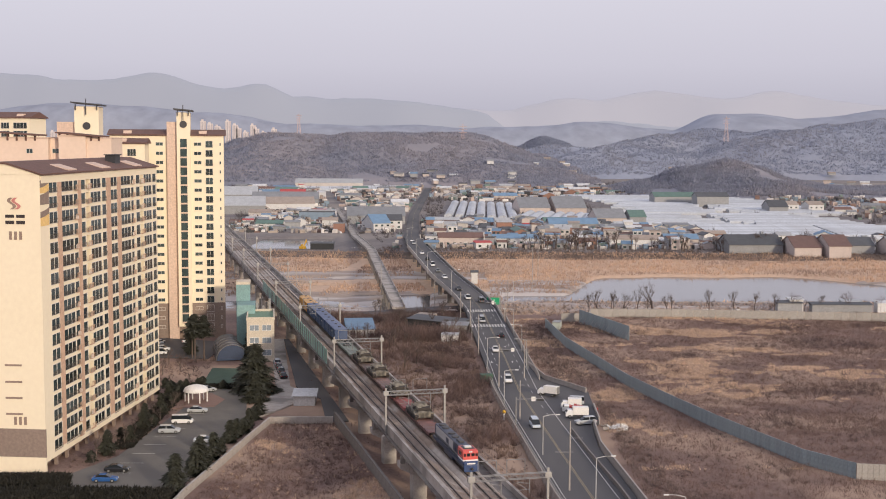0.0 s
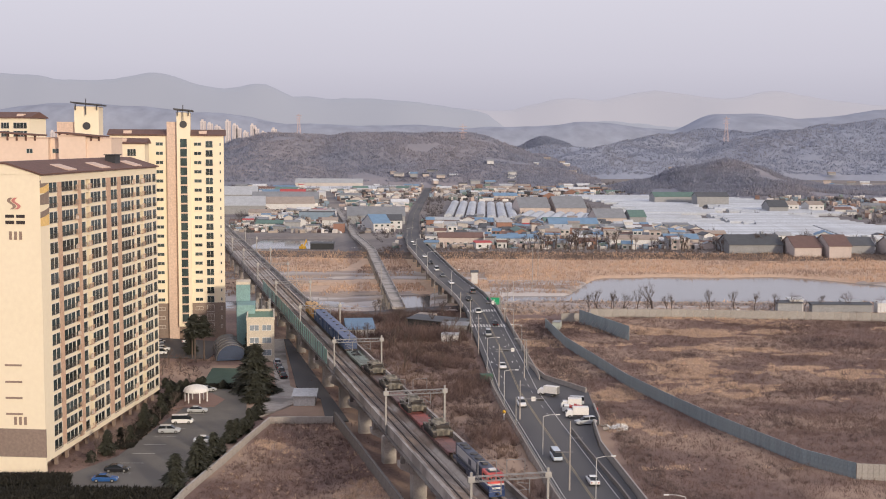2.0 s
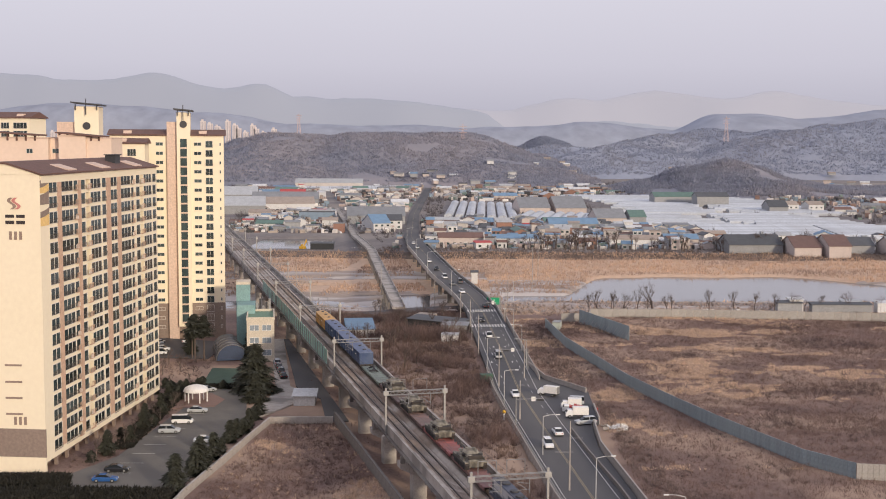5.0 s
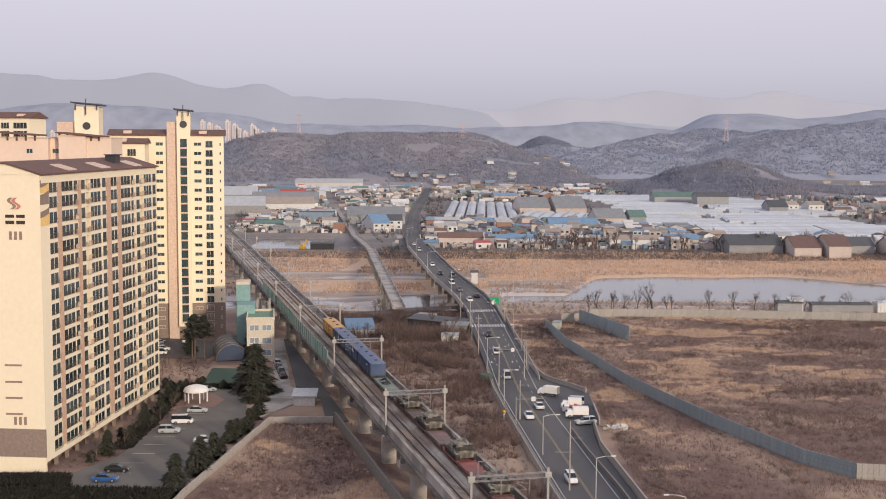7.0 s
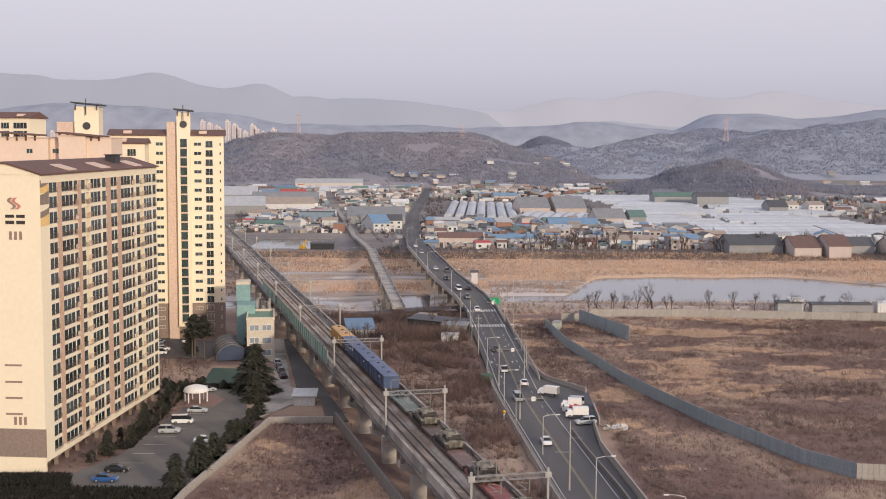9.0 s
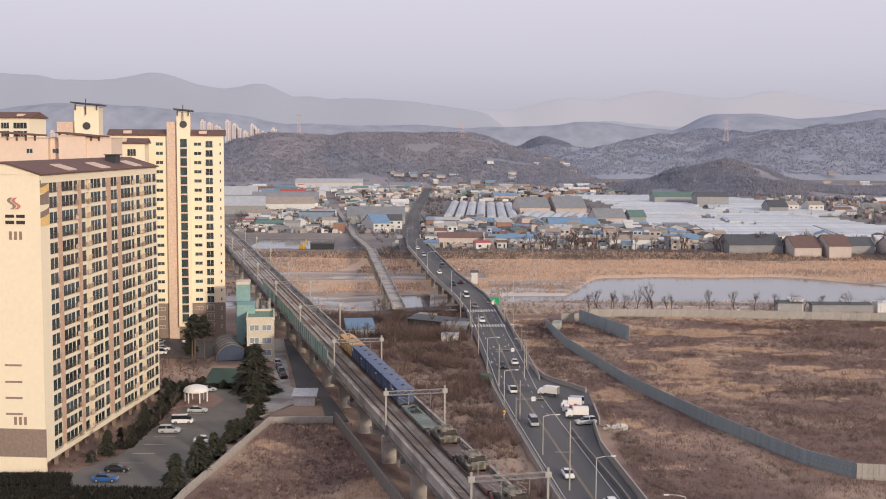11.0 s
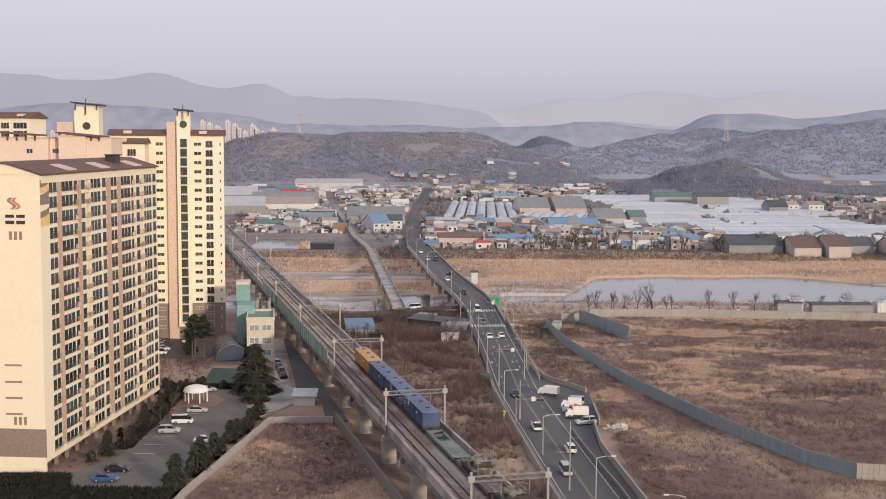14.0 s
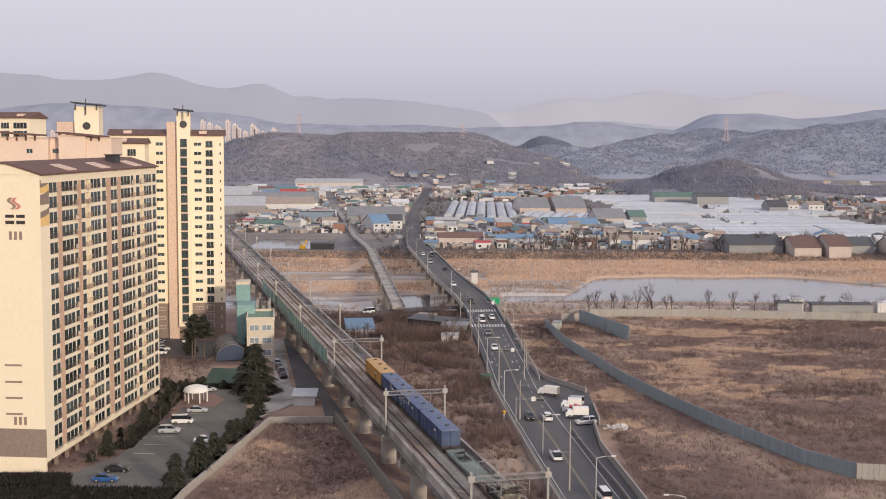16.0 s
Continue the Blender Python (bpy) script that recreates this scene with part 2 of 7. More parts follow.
def build_ground():
    xs, ys = axis(-130, 230, 3.0, -4600, 4600), axis(190, 790, 3.0, -700, 4900, 1.06)
    verts = [(x, y, ground_z(x, y)) for y in ys for x in xs]
    nx = len(xs)
    faces, idx = [], []
    for j in range(len(ys) - 1):
        for i in range(nx - 1):
            faces.append((j * nx + i, j * nx + i + 1, (j + 1) * nx + i + 1, (j + 1) * nx + i))
            x, y = (xs[i] + xs[i + 1]) / 2, (ys[j] + ys[j + 1]) / 2
            w = 10 * noise.noise((x * 0.02, y * 0.03, 1))
            if y > 668 + w * 0.5:
                k = 3
            elif y > 640 + w * 0.5:
                k = 4
            elif x > 20 and y > 545 + w:
                k = 1
            elif x <= 20 and (575 + w < y or 500 + w < y < 545 + w):
                k = 1
            elif y > 440:
                k = 2
            else:
                k = 0
            idx.append(k)
    sheet("ground", verts, faces, [M_SCRUB, M_REED, M_MARSH, M_VILSOIL, M_BANK], "open flat ground of dry winter scrub, reed and bare soil", "ground", "structure", idx)


build_ground()
sheet("water", [(-300, 440, -2.0), (500, 440, -2.0), (500, 790, -2.0), (-300, 790, -2.0)], [(0, 1, 2, 3)], [M_WATER], "still grey river water with shallow pools", "water", "structure")


# ---- wooded hills and far ranges, haze mixed into their colours ----
def ridge(name, d, crest, depth, material, label, base=-1.0, rough=6.0, cell=40.0, seed=1):
    """A wooded range at distance d. crest: few (sideways slope, height) marks of its skyline."""
    xs = np.arange(crest[0][0] * d, crest[-1][0] * d + 1, cell)
    rows = 22
    verts, faces = [], []
    for k in range(rows):
        v = k / (rows - 1)
        shape = math.sin(min(1.0, v * 1.5) * math.pi / 2) if v < 0.67 else math.cos((v - 0.67) / 0.33 * math.pi / 2)
        for x in xs:
            a = x / d
            for (a0, h0), (a1, h1) in zip(crest, crest[1:]):
                if a <= a1 + 1e-6:
                    h = h0 + (h1 - h0) * sstep(a0, a1, a)
                    break
            nz = noise.fractal((x / 170, v * depth / 170, seed), 1.0, 2.0, 5)
            z = base + max(0.0, h * shape + rough * nz * (0.3 + shape) * min(1.0, h / 30) * min(1.0, v * 5))
            z += 1.6 * noise.noise((x / 9, v * depth / 9, seed)) * min(1, shape * 2)
            z = base - 2 if k == 0 else z
            verts.append((x, d + (v - 0.67) * depth + 60 * noise.noise((x / 300, 0, seed)), z))
    n = len(xs)
    for k in range(rows - 1):
        for i in range(n - 1):
            faces.append((k * n + i, k * n + i + 1, (k + 1) * n + i + 1, (k + 1) * n + i))
    return sheet(name, verts, faces, [material], label, "hill", "structure")


def crest_from(d, marks):
    """Skyline marks as (sideways, up) angles in thousandths, turned to heights at distance d."""
    return [(a / 1000, 62 + e / 1000 * d) for a, e in marks]


# Paler and bluer with distance: the haze sits in these base colours.
M_WOOD2 = mat("far_wood_haze_tint", (0.275, 0.30, 0.372), (0.24, 0.265, 0.335), 0.01, 1.0, fine=0.08, c3=(0.30, 0.31, 0.36), scale3=0.004, bump=0.5, soft=0.2)
M_FAR1 = mat("range_haze_tint", (0.275, 0.30, 0.37), (0.255, 0.28, 0.35), 0.003, 1.0, fine=0.02)
# Distance haze on the last two ranges is emitted by the surface itself.
M_FAR2 = haze_glow("range_haze_glow", (0.30, 0.31, 0.365), 0.80)
M_FAR3 = haze_glow("far_range_haze_glow", (0.35, 0.345, 0.395), 0.86)
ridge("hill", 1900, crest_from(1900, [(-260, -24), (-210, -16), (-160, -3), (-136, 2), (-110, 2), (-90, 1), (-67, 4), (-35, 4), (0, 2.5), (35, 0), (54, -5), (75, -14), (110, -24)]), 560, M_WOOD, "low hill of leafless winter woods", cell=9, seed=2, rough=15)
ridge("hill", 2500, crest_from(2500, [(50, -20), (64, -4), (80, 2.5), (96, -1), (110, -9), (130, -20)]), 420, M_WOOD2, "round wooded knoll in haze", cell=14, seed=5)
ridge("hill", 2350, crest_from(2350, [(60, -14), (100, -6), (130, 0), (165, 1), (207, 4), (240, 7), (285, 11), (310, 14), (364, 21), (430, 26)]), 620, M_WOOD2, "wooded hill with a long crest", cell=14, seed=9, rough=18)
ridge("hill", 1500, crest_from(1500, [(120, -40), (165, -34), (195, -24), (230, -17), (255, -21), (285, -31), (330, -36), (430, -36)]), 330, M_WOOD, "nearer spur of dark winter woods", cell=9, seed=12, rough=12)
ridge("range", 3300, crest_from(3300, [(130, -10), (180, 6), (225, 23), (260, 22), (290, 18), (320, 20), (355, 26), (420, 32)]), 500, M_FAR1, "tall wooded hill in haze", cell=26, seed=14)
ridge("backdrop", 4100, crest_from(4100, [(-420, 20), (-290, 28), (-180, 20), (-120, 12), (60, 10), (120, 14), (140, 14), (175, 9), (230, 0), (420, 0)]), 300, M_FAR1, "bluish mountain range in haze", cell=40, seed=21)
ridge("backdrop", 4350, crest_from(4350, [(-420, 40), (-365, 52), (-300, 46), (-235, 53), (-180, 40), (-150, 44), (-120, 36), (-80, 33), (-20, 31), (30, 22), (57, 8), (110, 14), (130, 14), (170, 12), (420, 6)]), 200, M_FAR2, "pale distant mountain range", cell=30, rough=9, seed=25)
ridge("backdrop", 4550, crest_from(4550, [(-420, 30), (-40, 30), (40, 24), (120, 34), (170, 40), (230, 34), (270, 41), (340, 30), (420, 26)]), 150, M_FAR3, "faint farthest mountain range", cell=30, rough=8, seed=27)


# ---- apartment blocks ----
def lattice(bm, xs, zs, solid, y0, y1):
    """A flat lattice in one piece: cells between the lines xs and zs are filled where solid(i, k)."""
    vs, fs = {}, []
    for i in range(len(xs) - 1):
        for k in range(len(zs) - 1):
            if solid(i, k):
                q = [(i, k), (i + 1, k), (i + 1, k + 1), (i, k + 1)]
                for c in q:
                    if c not in vs:
                        vs[c] = bm.verts.new((xs[c[0]], y0, zs[c[1]]))
                fs.append(bm.faces.new([vs[c] for c in q]))
    r = bmesh.ops.extrude_face_region(bm, geom=fs)
    for v in r["geom"]:
        if isinstance(v, bmesh.types.BMVert):
            v.co.y = y1
    bmesh.ops.delete(bm, geom=[], context="FACES")


def bars(total, n, w):
    """Line positions of n bars of width w spread over a length."""
    out = []
    for k in range(n):
        a = k * (total - w) / (n - 1)
        out += [a, a + w]
    return out


def win_grid(parent, cols, floors, z0, step, y_out, sill_mat, group_label=""):
    """Balcony glazing on a facade along local x at local y = y_out facing -y; cols: (x0, x1, panes, low, high)."""
    for (x0, x1, panes, lo, hi) in cols:
        key = round(x1 - x0, 2), panes, round(hi - lo, 2)
        if key not in WIN:
            bm = bmesh.new()
            w, h = x1 - x0, hi - lo
            box(bm, 0, w, -0.02, 0.1, 0, h)
            gl = part("pane", bm, M_GLASS)
            bm = bmesh.new()
            lattice(bm, bars(w, panes + 1, 0.09), [0.0, 0.09, h - 0.1, h], lambda i, k: i % 2 == 0 or k != 1, -0.09, 0.06)
            fr = part("frame", bm, M_FRAME)
            bm = bmesh.new()
            if h > 1.6:
                lattice(bm, bars(w, max(3, int(w / 0.4)), 0.04), [0.12, 0.18, 0.86, 0.92], lambda i, k: i % 2 == 0 or k != 1, -0.16, -0.12)
                rl = part("railing", bm, M_RAILING)
            else:
                bm.free()
                rl = None
            WIN[key] = gl.data, fr.data, rl.data if rl else None
            for o in (gl, fr, rl):
                if o:
                    bpy.data.objects.remove(o)
        g, fdat, r = WIN[key]
        for k in range(floors):
            m = pose(x0, y_out, z0 + k * step + lo)
            w_ob = share("window", fdat, parent, m)
            share("pane", g, w_ob, pose(0, 0, 0))
            if r:
                share("railing", r, w_ob, pose(0, 0, 0))


WIN = {}
M_RAILING = mat("bronze_railing", (0.12, 0.09, 0.075), (0.09, 0.07, 0.06), 1.0, 0.6)
M_SIGN = mat("sign_brown", (0.30, 0.22, 0.18), None, 1.0, 0.8)
M_SIGN_D = mat("sign_dark", (0.045, 0.035, 0.035), None, 1.0, 0.8)
M_SIGN_P = mat("sign_pink", (0.55, 0.22, 0.20), None, 1.0, 0.8)


def slab_block():
    """Facade frame: local x runs along the long facade away from the eye, local -y faces the railway."""
    ang = math.degrees(math.atan2(284.9 - 220.4, -67.7 + 73.1))
    m = pose(-73.1, 220.4, 0, 0, 0, ang)
    b = thing("apartment_block", "tall cream slab apartment block with brown roof beside a car park", "apartment block", m)
    L, W, E, R = 66.5, 15.0, 55.2, 57.4
    step, z0 = 2.86, 2.75
    # shell with open ground floor
    bm = bmesh.new()
    box(bm, 0.5, L, 1.4, W, 2.0, E)
    box(bm, 0, 0.5, 0.0, W, -0.4, E)
    part("wall", bm, M_CREAM, b)
    bm = bmesh.new()
    box(bm, 0.004, L, 0.006, 1.4, 2.0, 3.4)
    part("base_beam", bm, M_CREAM, b, "cream concrete beam over the open ground floor")
    bm = bmesh.new()
    box(bm, -0.05, 0.3, -0.05, W, 3.0, 8.3)
    part("base_cladding", bm, M_BROWN, b, "brown rendered base storeys of the gable")
    bm = bmesh.new()
    box(bm, 0.3, L - 0.3, 2.5, W - 0.3, -0.3, 2.0)
    part("plinth", bm, M_BROWN, b)
    for x in np.arange(1.0, L, 5.2):
        bm = bmesh.new()
        box(bm, x, x + 0.6, 0.5, 1.1, -0.4, 2.0)
        part("pillar", bm, M_BROWN, b)
    # window bays, floor bands and upright fins; the first stretch beside the gable is blank wall
    bays = [(4.0, 7.8, 2), (9.8, 15.5, 3), (15.8, 17.9, 1), (19.6, 21.8, 1), (22.2, 24.2, 0), (24.6, 30.2, 3), (31.0, 33.4, 1), (36.0, 39.9, 2),
            (42.2, 48.3, 3), (48.7, 50.5, 1), (52.0, 54.5, 1), (54.7, 56.8, 0), (57.2, 62.6, 3), (63.4, 65.9, 1)]
    cols = [(a_, c_, n_, 0.28, 2.54) for a_, c_, n_ in bays if n_]
    wells = [(a_, c_) for a_, c_, n_ in bays if not n_]
    for k in range(19):
        z = z0 + k * step
        bm = bmesh.new()
        box(bm, 4.0, L, 0.0, 1.4, z - 0.32, z + 0.28)
        part("floor_band", bm, M_CREAM, b)
    bm = bmesh.new()
    box(bm, 0.5, 4.0, 0.0, 1.4, 3.4, E - 1.6)
    part("blank_wall", bm, M_CREAM, b)
    ends = sorted([4.0] + [c for q in bays for c in q[:2]] + [L])
    for i in range(0, len(ends), 2):
        a_, c_ = ends[i], ends[i + 1]
        if c_ - a_ > 0.15:
            bm = bmesh.new()
            tan = c_ - a_ > 1.5 and i % 4 == 2 or i in (2, 16)
            box(bm, a_, c_, -0.10 if tan else -0.05, 1.4, 3.4, E - 1.6)
            part("fin", bm, M_TAN if tan else M_CREAM, b)
    bm = bmesh.new()
    box(bm, 0.5, L, -0.1, 1.4, E - 1.6, E - 0.1)
    part("cornice", bm, M_CREAM, b)
    win_grid(b, cols, 18, z0, step, 0.03, None)
    # recessed equipment balconies with railings and air-conditioners
    for w_, (a_, c_) in enumerate(wells + [(15.9, 17.8), (48.8, 50.4)]):
        mid, half = (a_ + c_) / 2, (c_ - a_) / 2
        for k in range(18):
            bm = bmesh.new()
            zz = z0 + k * step + 0.36
            lattice(bm, [mid - half + v for v in bars(2 * half, 7, 0.05)], [zz, zz + 0.08, zz + 1.0, zz + 1.08], lambda i, q: i % 2 == 0 or q != 1, -0.50, -0.46)
            box(bm, mid - half, mid + half, -0.46, -0.07, zz, zz + 0.08)
            part("equipment_shelf", bm, M_TAN, b)
            if w_ < 2:
                bm = bmesh.new()
                box(bm, a_ + 0.2, c_ - 0.2, 1.36, 1.44, zz + 0.1, zz + 1.9)
                part("recess_glazing", bm, M_GLASS, b)
            if (w_ * 7 + k * 5) % 3:
                bm = bmesh.new()
                box(bm, mid - 0.42, mid + 0.42, -0.44, -0.12, zz + 0.09, zz + 0.8)
                part("air_conditioner", bm, M_WHITE if k % 2 else M_GREYMETAL, b)
    # coloured end wall of the balconies
    for za, zb, mm in ((52.8, 54.1, M_BROWN), (51.8, 52.8, M_OCHRE), (49.7, 51.5, M_BROWN), (47.3, 48.4, M_BROWN), (45.8, 47.3, M_OCHRE)):
        bm = bmesh.new()
        box(bm, 0.1, 3.95, -0.05, 0.3, za, zb)
        part("colour_band", bm, mm, b)
        bm = bmesh.new()
        prism(bm, [(0.1, 0), (3.95, 0), (3.95, 0.7), (2.2, 0.25)], 0, 0.06)
        part("colour_wave", bm, mm, b, "", pose(0, -0.008, zb, 90))
    # thin shadow joints on the gable
    for z in (20.0, 16.9, 13.9, 10.9):
        bm = bmesh.new()
        box(bm, -0.09, 0.2, 4.2, 7.4, z, z + 0.35)
        part("vent_slot", bm, M_SIGN, b)
    # roof, hipped and stepped
    bm = bmesh.new()
    profile(bm, [(-0.6, E - 0.1), (-0.6, E + 0.15), (6.2, R), (W - 5, R), (W + 0.6, E + 0.15), (W + 0.6, E - 0.1), (W - 5, R - 0.3), (6.2, R - 0.3)], -0.35, L + 0.4)
    part("roof", bm, M_ROOF, b)
    bm = bmesh.new()
    profile(bm, [(0.02, E - 0.1), (6.2, R - 0.27), (W - 5, R - 0.27), (W - 0.02, E - 0.1)], 0.0, 0.45)
    part("gable", bm, M_CREAM, b)
    for x, w_ in ((14, 4.5), (32, 5.0), (52, 5.0)):
        bm = bmesh.new()
        profile(bm, [(0.2, E), (0.2, E + 0.6), (3.8, E + 1.6), (3.8, E)], x, x + w_)
        part("dormer", bm, M_PINK, b)
    for x, y in ((46, 5.5),):
        bm = bmesh.new()
        box(bm, x, x + 3.2, y - 3, y - 0.8, R - 1.6, R + 0.7)
        box(bm, x - 0.3, x + 3.5, y - 3.3, y - 0.6, R + 0.7, R + 0.9)
        part("roof_hatch", bm, M_DARKMETAL, b)
    # signs on the gable, in a frame whose x runs to the viewer's right
    for z, h, w, n, mm in ((43.35, 1.5, 0.5, 3, M_SIGN), (9.05, 1.5, 0.5, 3, M_SIGN), (47.35, 0.55, 1.6, 2, M_SIGN_D), (46.2, 0.6, 1.6, 2, M_SIGN_D)):
        for k in range(n):
            y = 4.7 + (k - (n - 1) / 2) * (w + 0.45)
            bm = bmesh.new()
            box(bm, -0.1, 0.05, y - w / 2, y + w / 2, z, z + h)
            part("writing_bar", bm, mm, b)
    for k, mm in ((0, M_SIGN), (1, M_SIGN_P)):
        bm = bmesh.new()
        prev = None
        for i in range(13):
            a = i / 12
            yy = 5.3 - 0.85 * k - 0.55 * math.sin(a * 2 * math.pi)
            zz = 48.9 + 2.1 * a
            cur = [bm.verts.new(q) for q in ((-0.1, yy + 0.3, zz), (-0.1, yy - 0.3, zz), (0.1, yy - 0.3, zz), (0.1, yy + 0.3, zz))]
            if prev:
                for q in range(4):
                    bm.faces.new((prev[q], prev[(q + 1) % 4], cur[(q + 1) % 4], cur[q]))
            prev = cur
        part("emblem", bm, mm, b)


slab_block()


def tower_block(name, m, W, D, floors, step, z0, label, shaft, cols, side_cols=(), brown_to=11.0, roof_h=3.0, balcony=True):
    """A tall block: local x across its front, local -y the front."""
    b = thing(name, label, "apartment block", m)
    top = z0 + floors * step + 1.2
    bm = bmesh.new()
    box(bm, 0, W, 0, D, 0, top)
    part("wall", bm, M_CREAM, b)
    bm = bmesh.new()
    box(bm, -0.08, W + 0.08, -0.08, D + 0.08, 0, brown_to)
    part("base_cladding", bm, M_BROWN, b)
    bm = bmesh.new()
    profile(bm, [(-0.7, top), (-0.7, top + 0.3), (D / 2, top + roof_h), (D + 0.7, top + 0.3), (D + 0.7, top)], -0.7, W + 0.7)
    part("roof", bm, M_ROOF, b)
    if shaft:
        x0, x1, up = shaft
        bm = bmesh.new()
        box(bm, x0 - (x1 - x0) * 0.75, x0, -1.0, D * 0.5, 0, top + up * 0.55)
        part("stair_wall", bm, M_PINK, b)
        bm = bmesh.new()
        box(bm, x0, x1, -2.2, D * 0.6, 4, top + up - 0.6)
        part("shaft", bm, M_CREAM, b)
        bm = bmesh.new()
        mid = (x0 + x1) / 2
        wv = (x1 - x0) / 2 + 0.9
        box(bm, -wv, wv, -3.6, D * 0.6 + 1, 0, 0.4, pose(mid, 0, top + up, 0, 5, 0))
        box(bm, mid - 0.12, mid + 0.12, -3.3, -3.0, top + up - 3, top + up + 1.6)
        for q in (x0 + 0.3, x1 - 0.5):
            box(bm, q, q + 0.2, -2.9, -2.2, top + up - 1.6, top + up)
        part("shaft_cap", bm, M_DARKMETAL, b)
        bm = bmesh.new()
        bmesh.ops.create_cone(bm, cap_ends=True, segments=20, radius1=1.1, radius2=1.1, depth=0.3, matrix=pose(mid, -2.25, top + up * 0.45, 90))
        part("clock_face", bm, M_DARKMETAL, b)
        bm = bmesh.new()
        box(bm, mid - 1.0, mid + 1.0, -2.26, -2.0, 5, top - 1)
        part("stair_glazing", bm, M_GLASS, b)
        for k in range(floors):
            bm = bmesh.new()
            box(bm, mid - 1.05, mid + 1.05, -2.34, -2.2, z0 + k * step, z0 + k * step + 0.5)
            part("spandrel", bm, M_PINK, b)
    win_grid(b, cols, floors, z0, step, -0.02, None)
    for x in (W * 0.12, W * 0.78):
        bm = bmesh.new()
        profile(bm, [(0.6, top + 0.3), (0.6, top + 0.7), (1.2, top + 1.5), (3.0, top + 1.5), (3.0, top + 0.3)], x, x + 2.4)
        part("dormer", bm, M_PINK, b)
    return b


# tall tower beyond the slab block, and the blocks behind it
tower_block("apartment_tower", pose(-101.2, 370.1, 0, 0, 0, 10.0), 34.0, 13.0, 21, 2.82, 2.2, "tall cream apartment tower with a clock shaft and brown roof",
            (20.0, 24.0, 7.6), [(13.6, 15.8, 2, 0.9, 2.0), (25.0, 27.3, 2, 0.9, 2.0), (28.5, 30.7, 2, 0.35, 2.5), (32.7, 33.2, 1, 0.9, 1.9), (2.0, 5.0, 3, 0.35, 2.5), (7.0, 8.2, 1, 0.6, 2.2)], roof_h=1.9)

def flat_block():
    t = thing("apartment_block", "pinkish cream apartment block with slanted roof canopies", "apartment block", pose(-119.0, 326.0, 0, 0, 0, 1.0))
    for x0, x1, y0, top in ((0, 13.4, 0, 61.6), (13.4, 16.4, 2.0, 61.4), (16.4, 23.6, -0.8, 62.2), (23.6, 30.2, 0, 61.6)):
        bm = bmesh.new()
        box(bm, x0, x1, y0, 12, 0, top)
        part("wall", bm, M_PEACH, t)
        bm = bmesh.new()
        box(bm, x0 - 0.15, x1 + 0.15, y0 - 0.15, 12.1, top, top + 0.35)
        part("coping", bm, M_PINK, t)
    for x0, x1, z, a in ((-3.0, 10.5, 63.2, 4), (15.6, 27.5, 63.0, 5)):
        bm = bmesh.new()
        box(bm, 0, x1 - x0, -1.4, 9, 0, 0.4, pose(x0, 0, z, 0, a, 0))
        part("canopy", bm, M_ROOF, t)
        for k in range(6):
            bm = bmesh.new()
            x = x0 + 0.6 + k * (x1 - x0 - 1.4) / 5
            box(bm, x, x + 0.5, -0.2, 0.3, 61.0, z - (x - x0) * math.tan(radians(a)))
            part("canopy_post", bm, M_ROOF, t)
    for k in range(7):
        z = 57.6 - k * 2.82
        for x, w, y in ((13.9, 1.9, 2.0), (7.6, 1.7, 0.0)):
            if x < 10 and k % 3:
                continue
            bm = bmesh.new()
            lattice(bm, [x + v for v in bars(w, 3, 0.08)], [z, z + 0.1, z + 1.2, z + 1.3], lambda i, q: i % 2 == 0 or q != 1, y - 0.1, y)
            wn_ = part("window", bm, M_FRAME, t)
            bm = bmesh.new()
            box(bm, x, x + w, y - 0.05, y + 0.05, z, z + 1.3)
            part("pane", bm, M_GLASS, wn_)


M_PEACH = mat("peach_render", (0.74, 0.585, 0.48), (0.71, 0.56, 0.455), 0.12, 0.9, soft=0.08)
flat_block()
tower_block("apartment_block", pose(-122.0, 352.0, 0, 0, 0, 8.0), 35.0, 12.0, 20, 2.82, 2.6, "cream apartment block with a clock shaft above its roof",
            (15.6, 22.4, 11.2), [(25.0, 27.5, 3, 0.35, 2.5), (30.0, 32.5, 3, 0.35, 2.5)], roof_h=1.6)
tower_block("apartment_block", pose(-166.0, 425.0, 0, 0, 0, -8.0), 23.6, 12.0, 23, 2.82, 2.4, "cream apartment block with a brown hipped roof", None,
            [(3.0, 6.5, 3, 0.35, 2.5), (9.0, 11.0, 2, 0.6, 2.2), (13.0, 16.0, 3, 0.35, 2.5), (17.5, 22.5, 4, 0.35, 2.5)], roof_h=2.2)


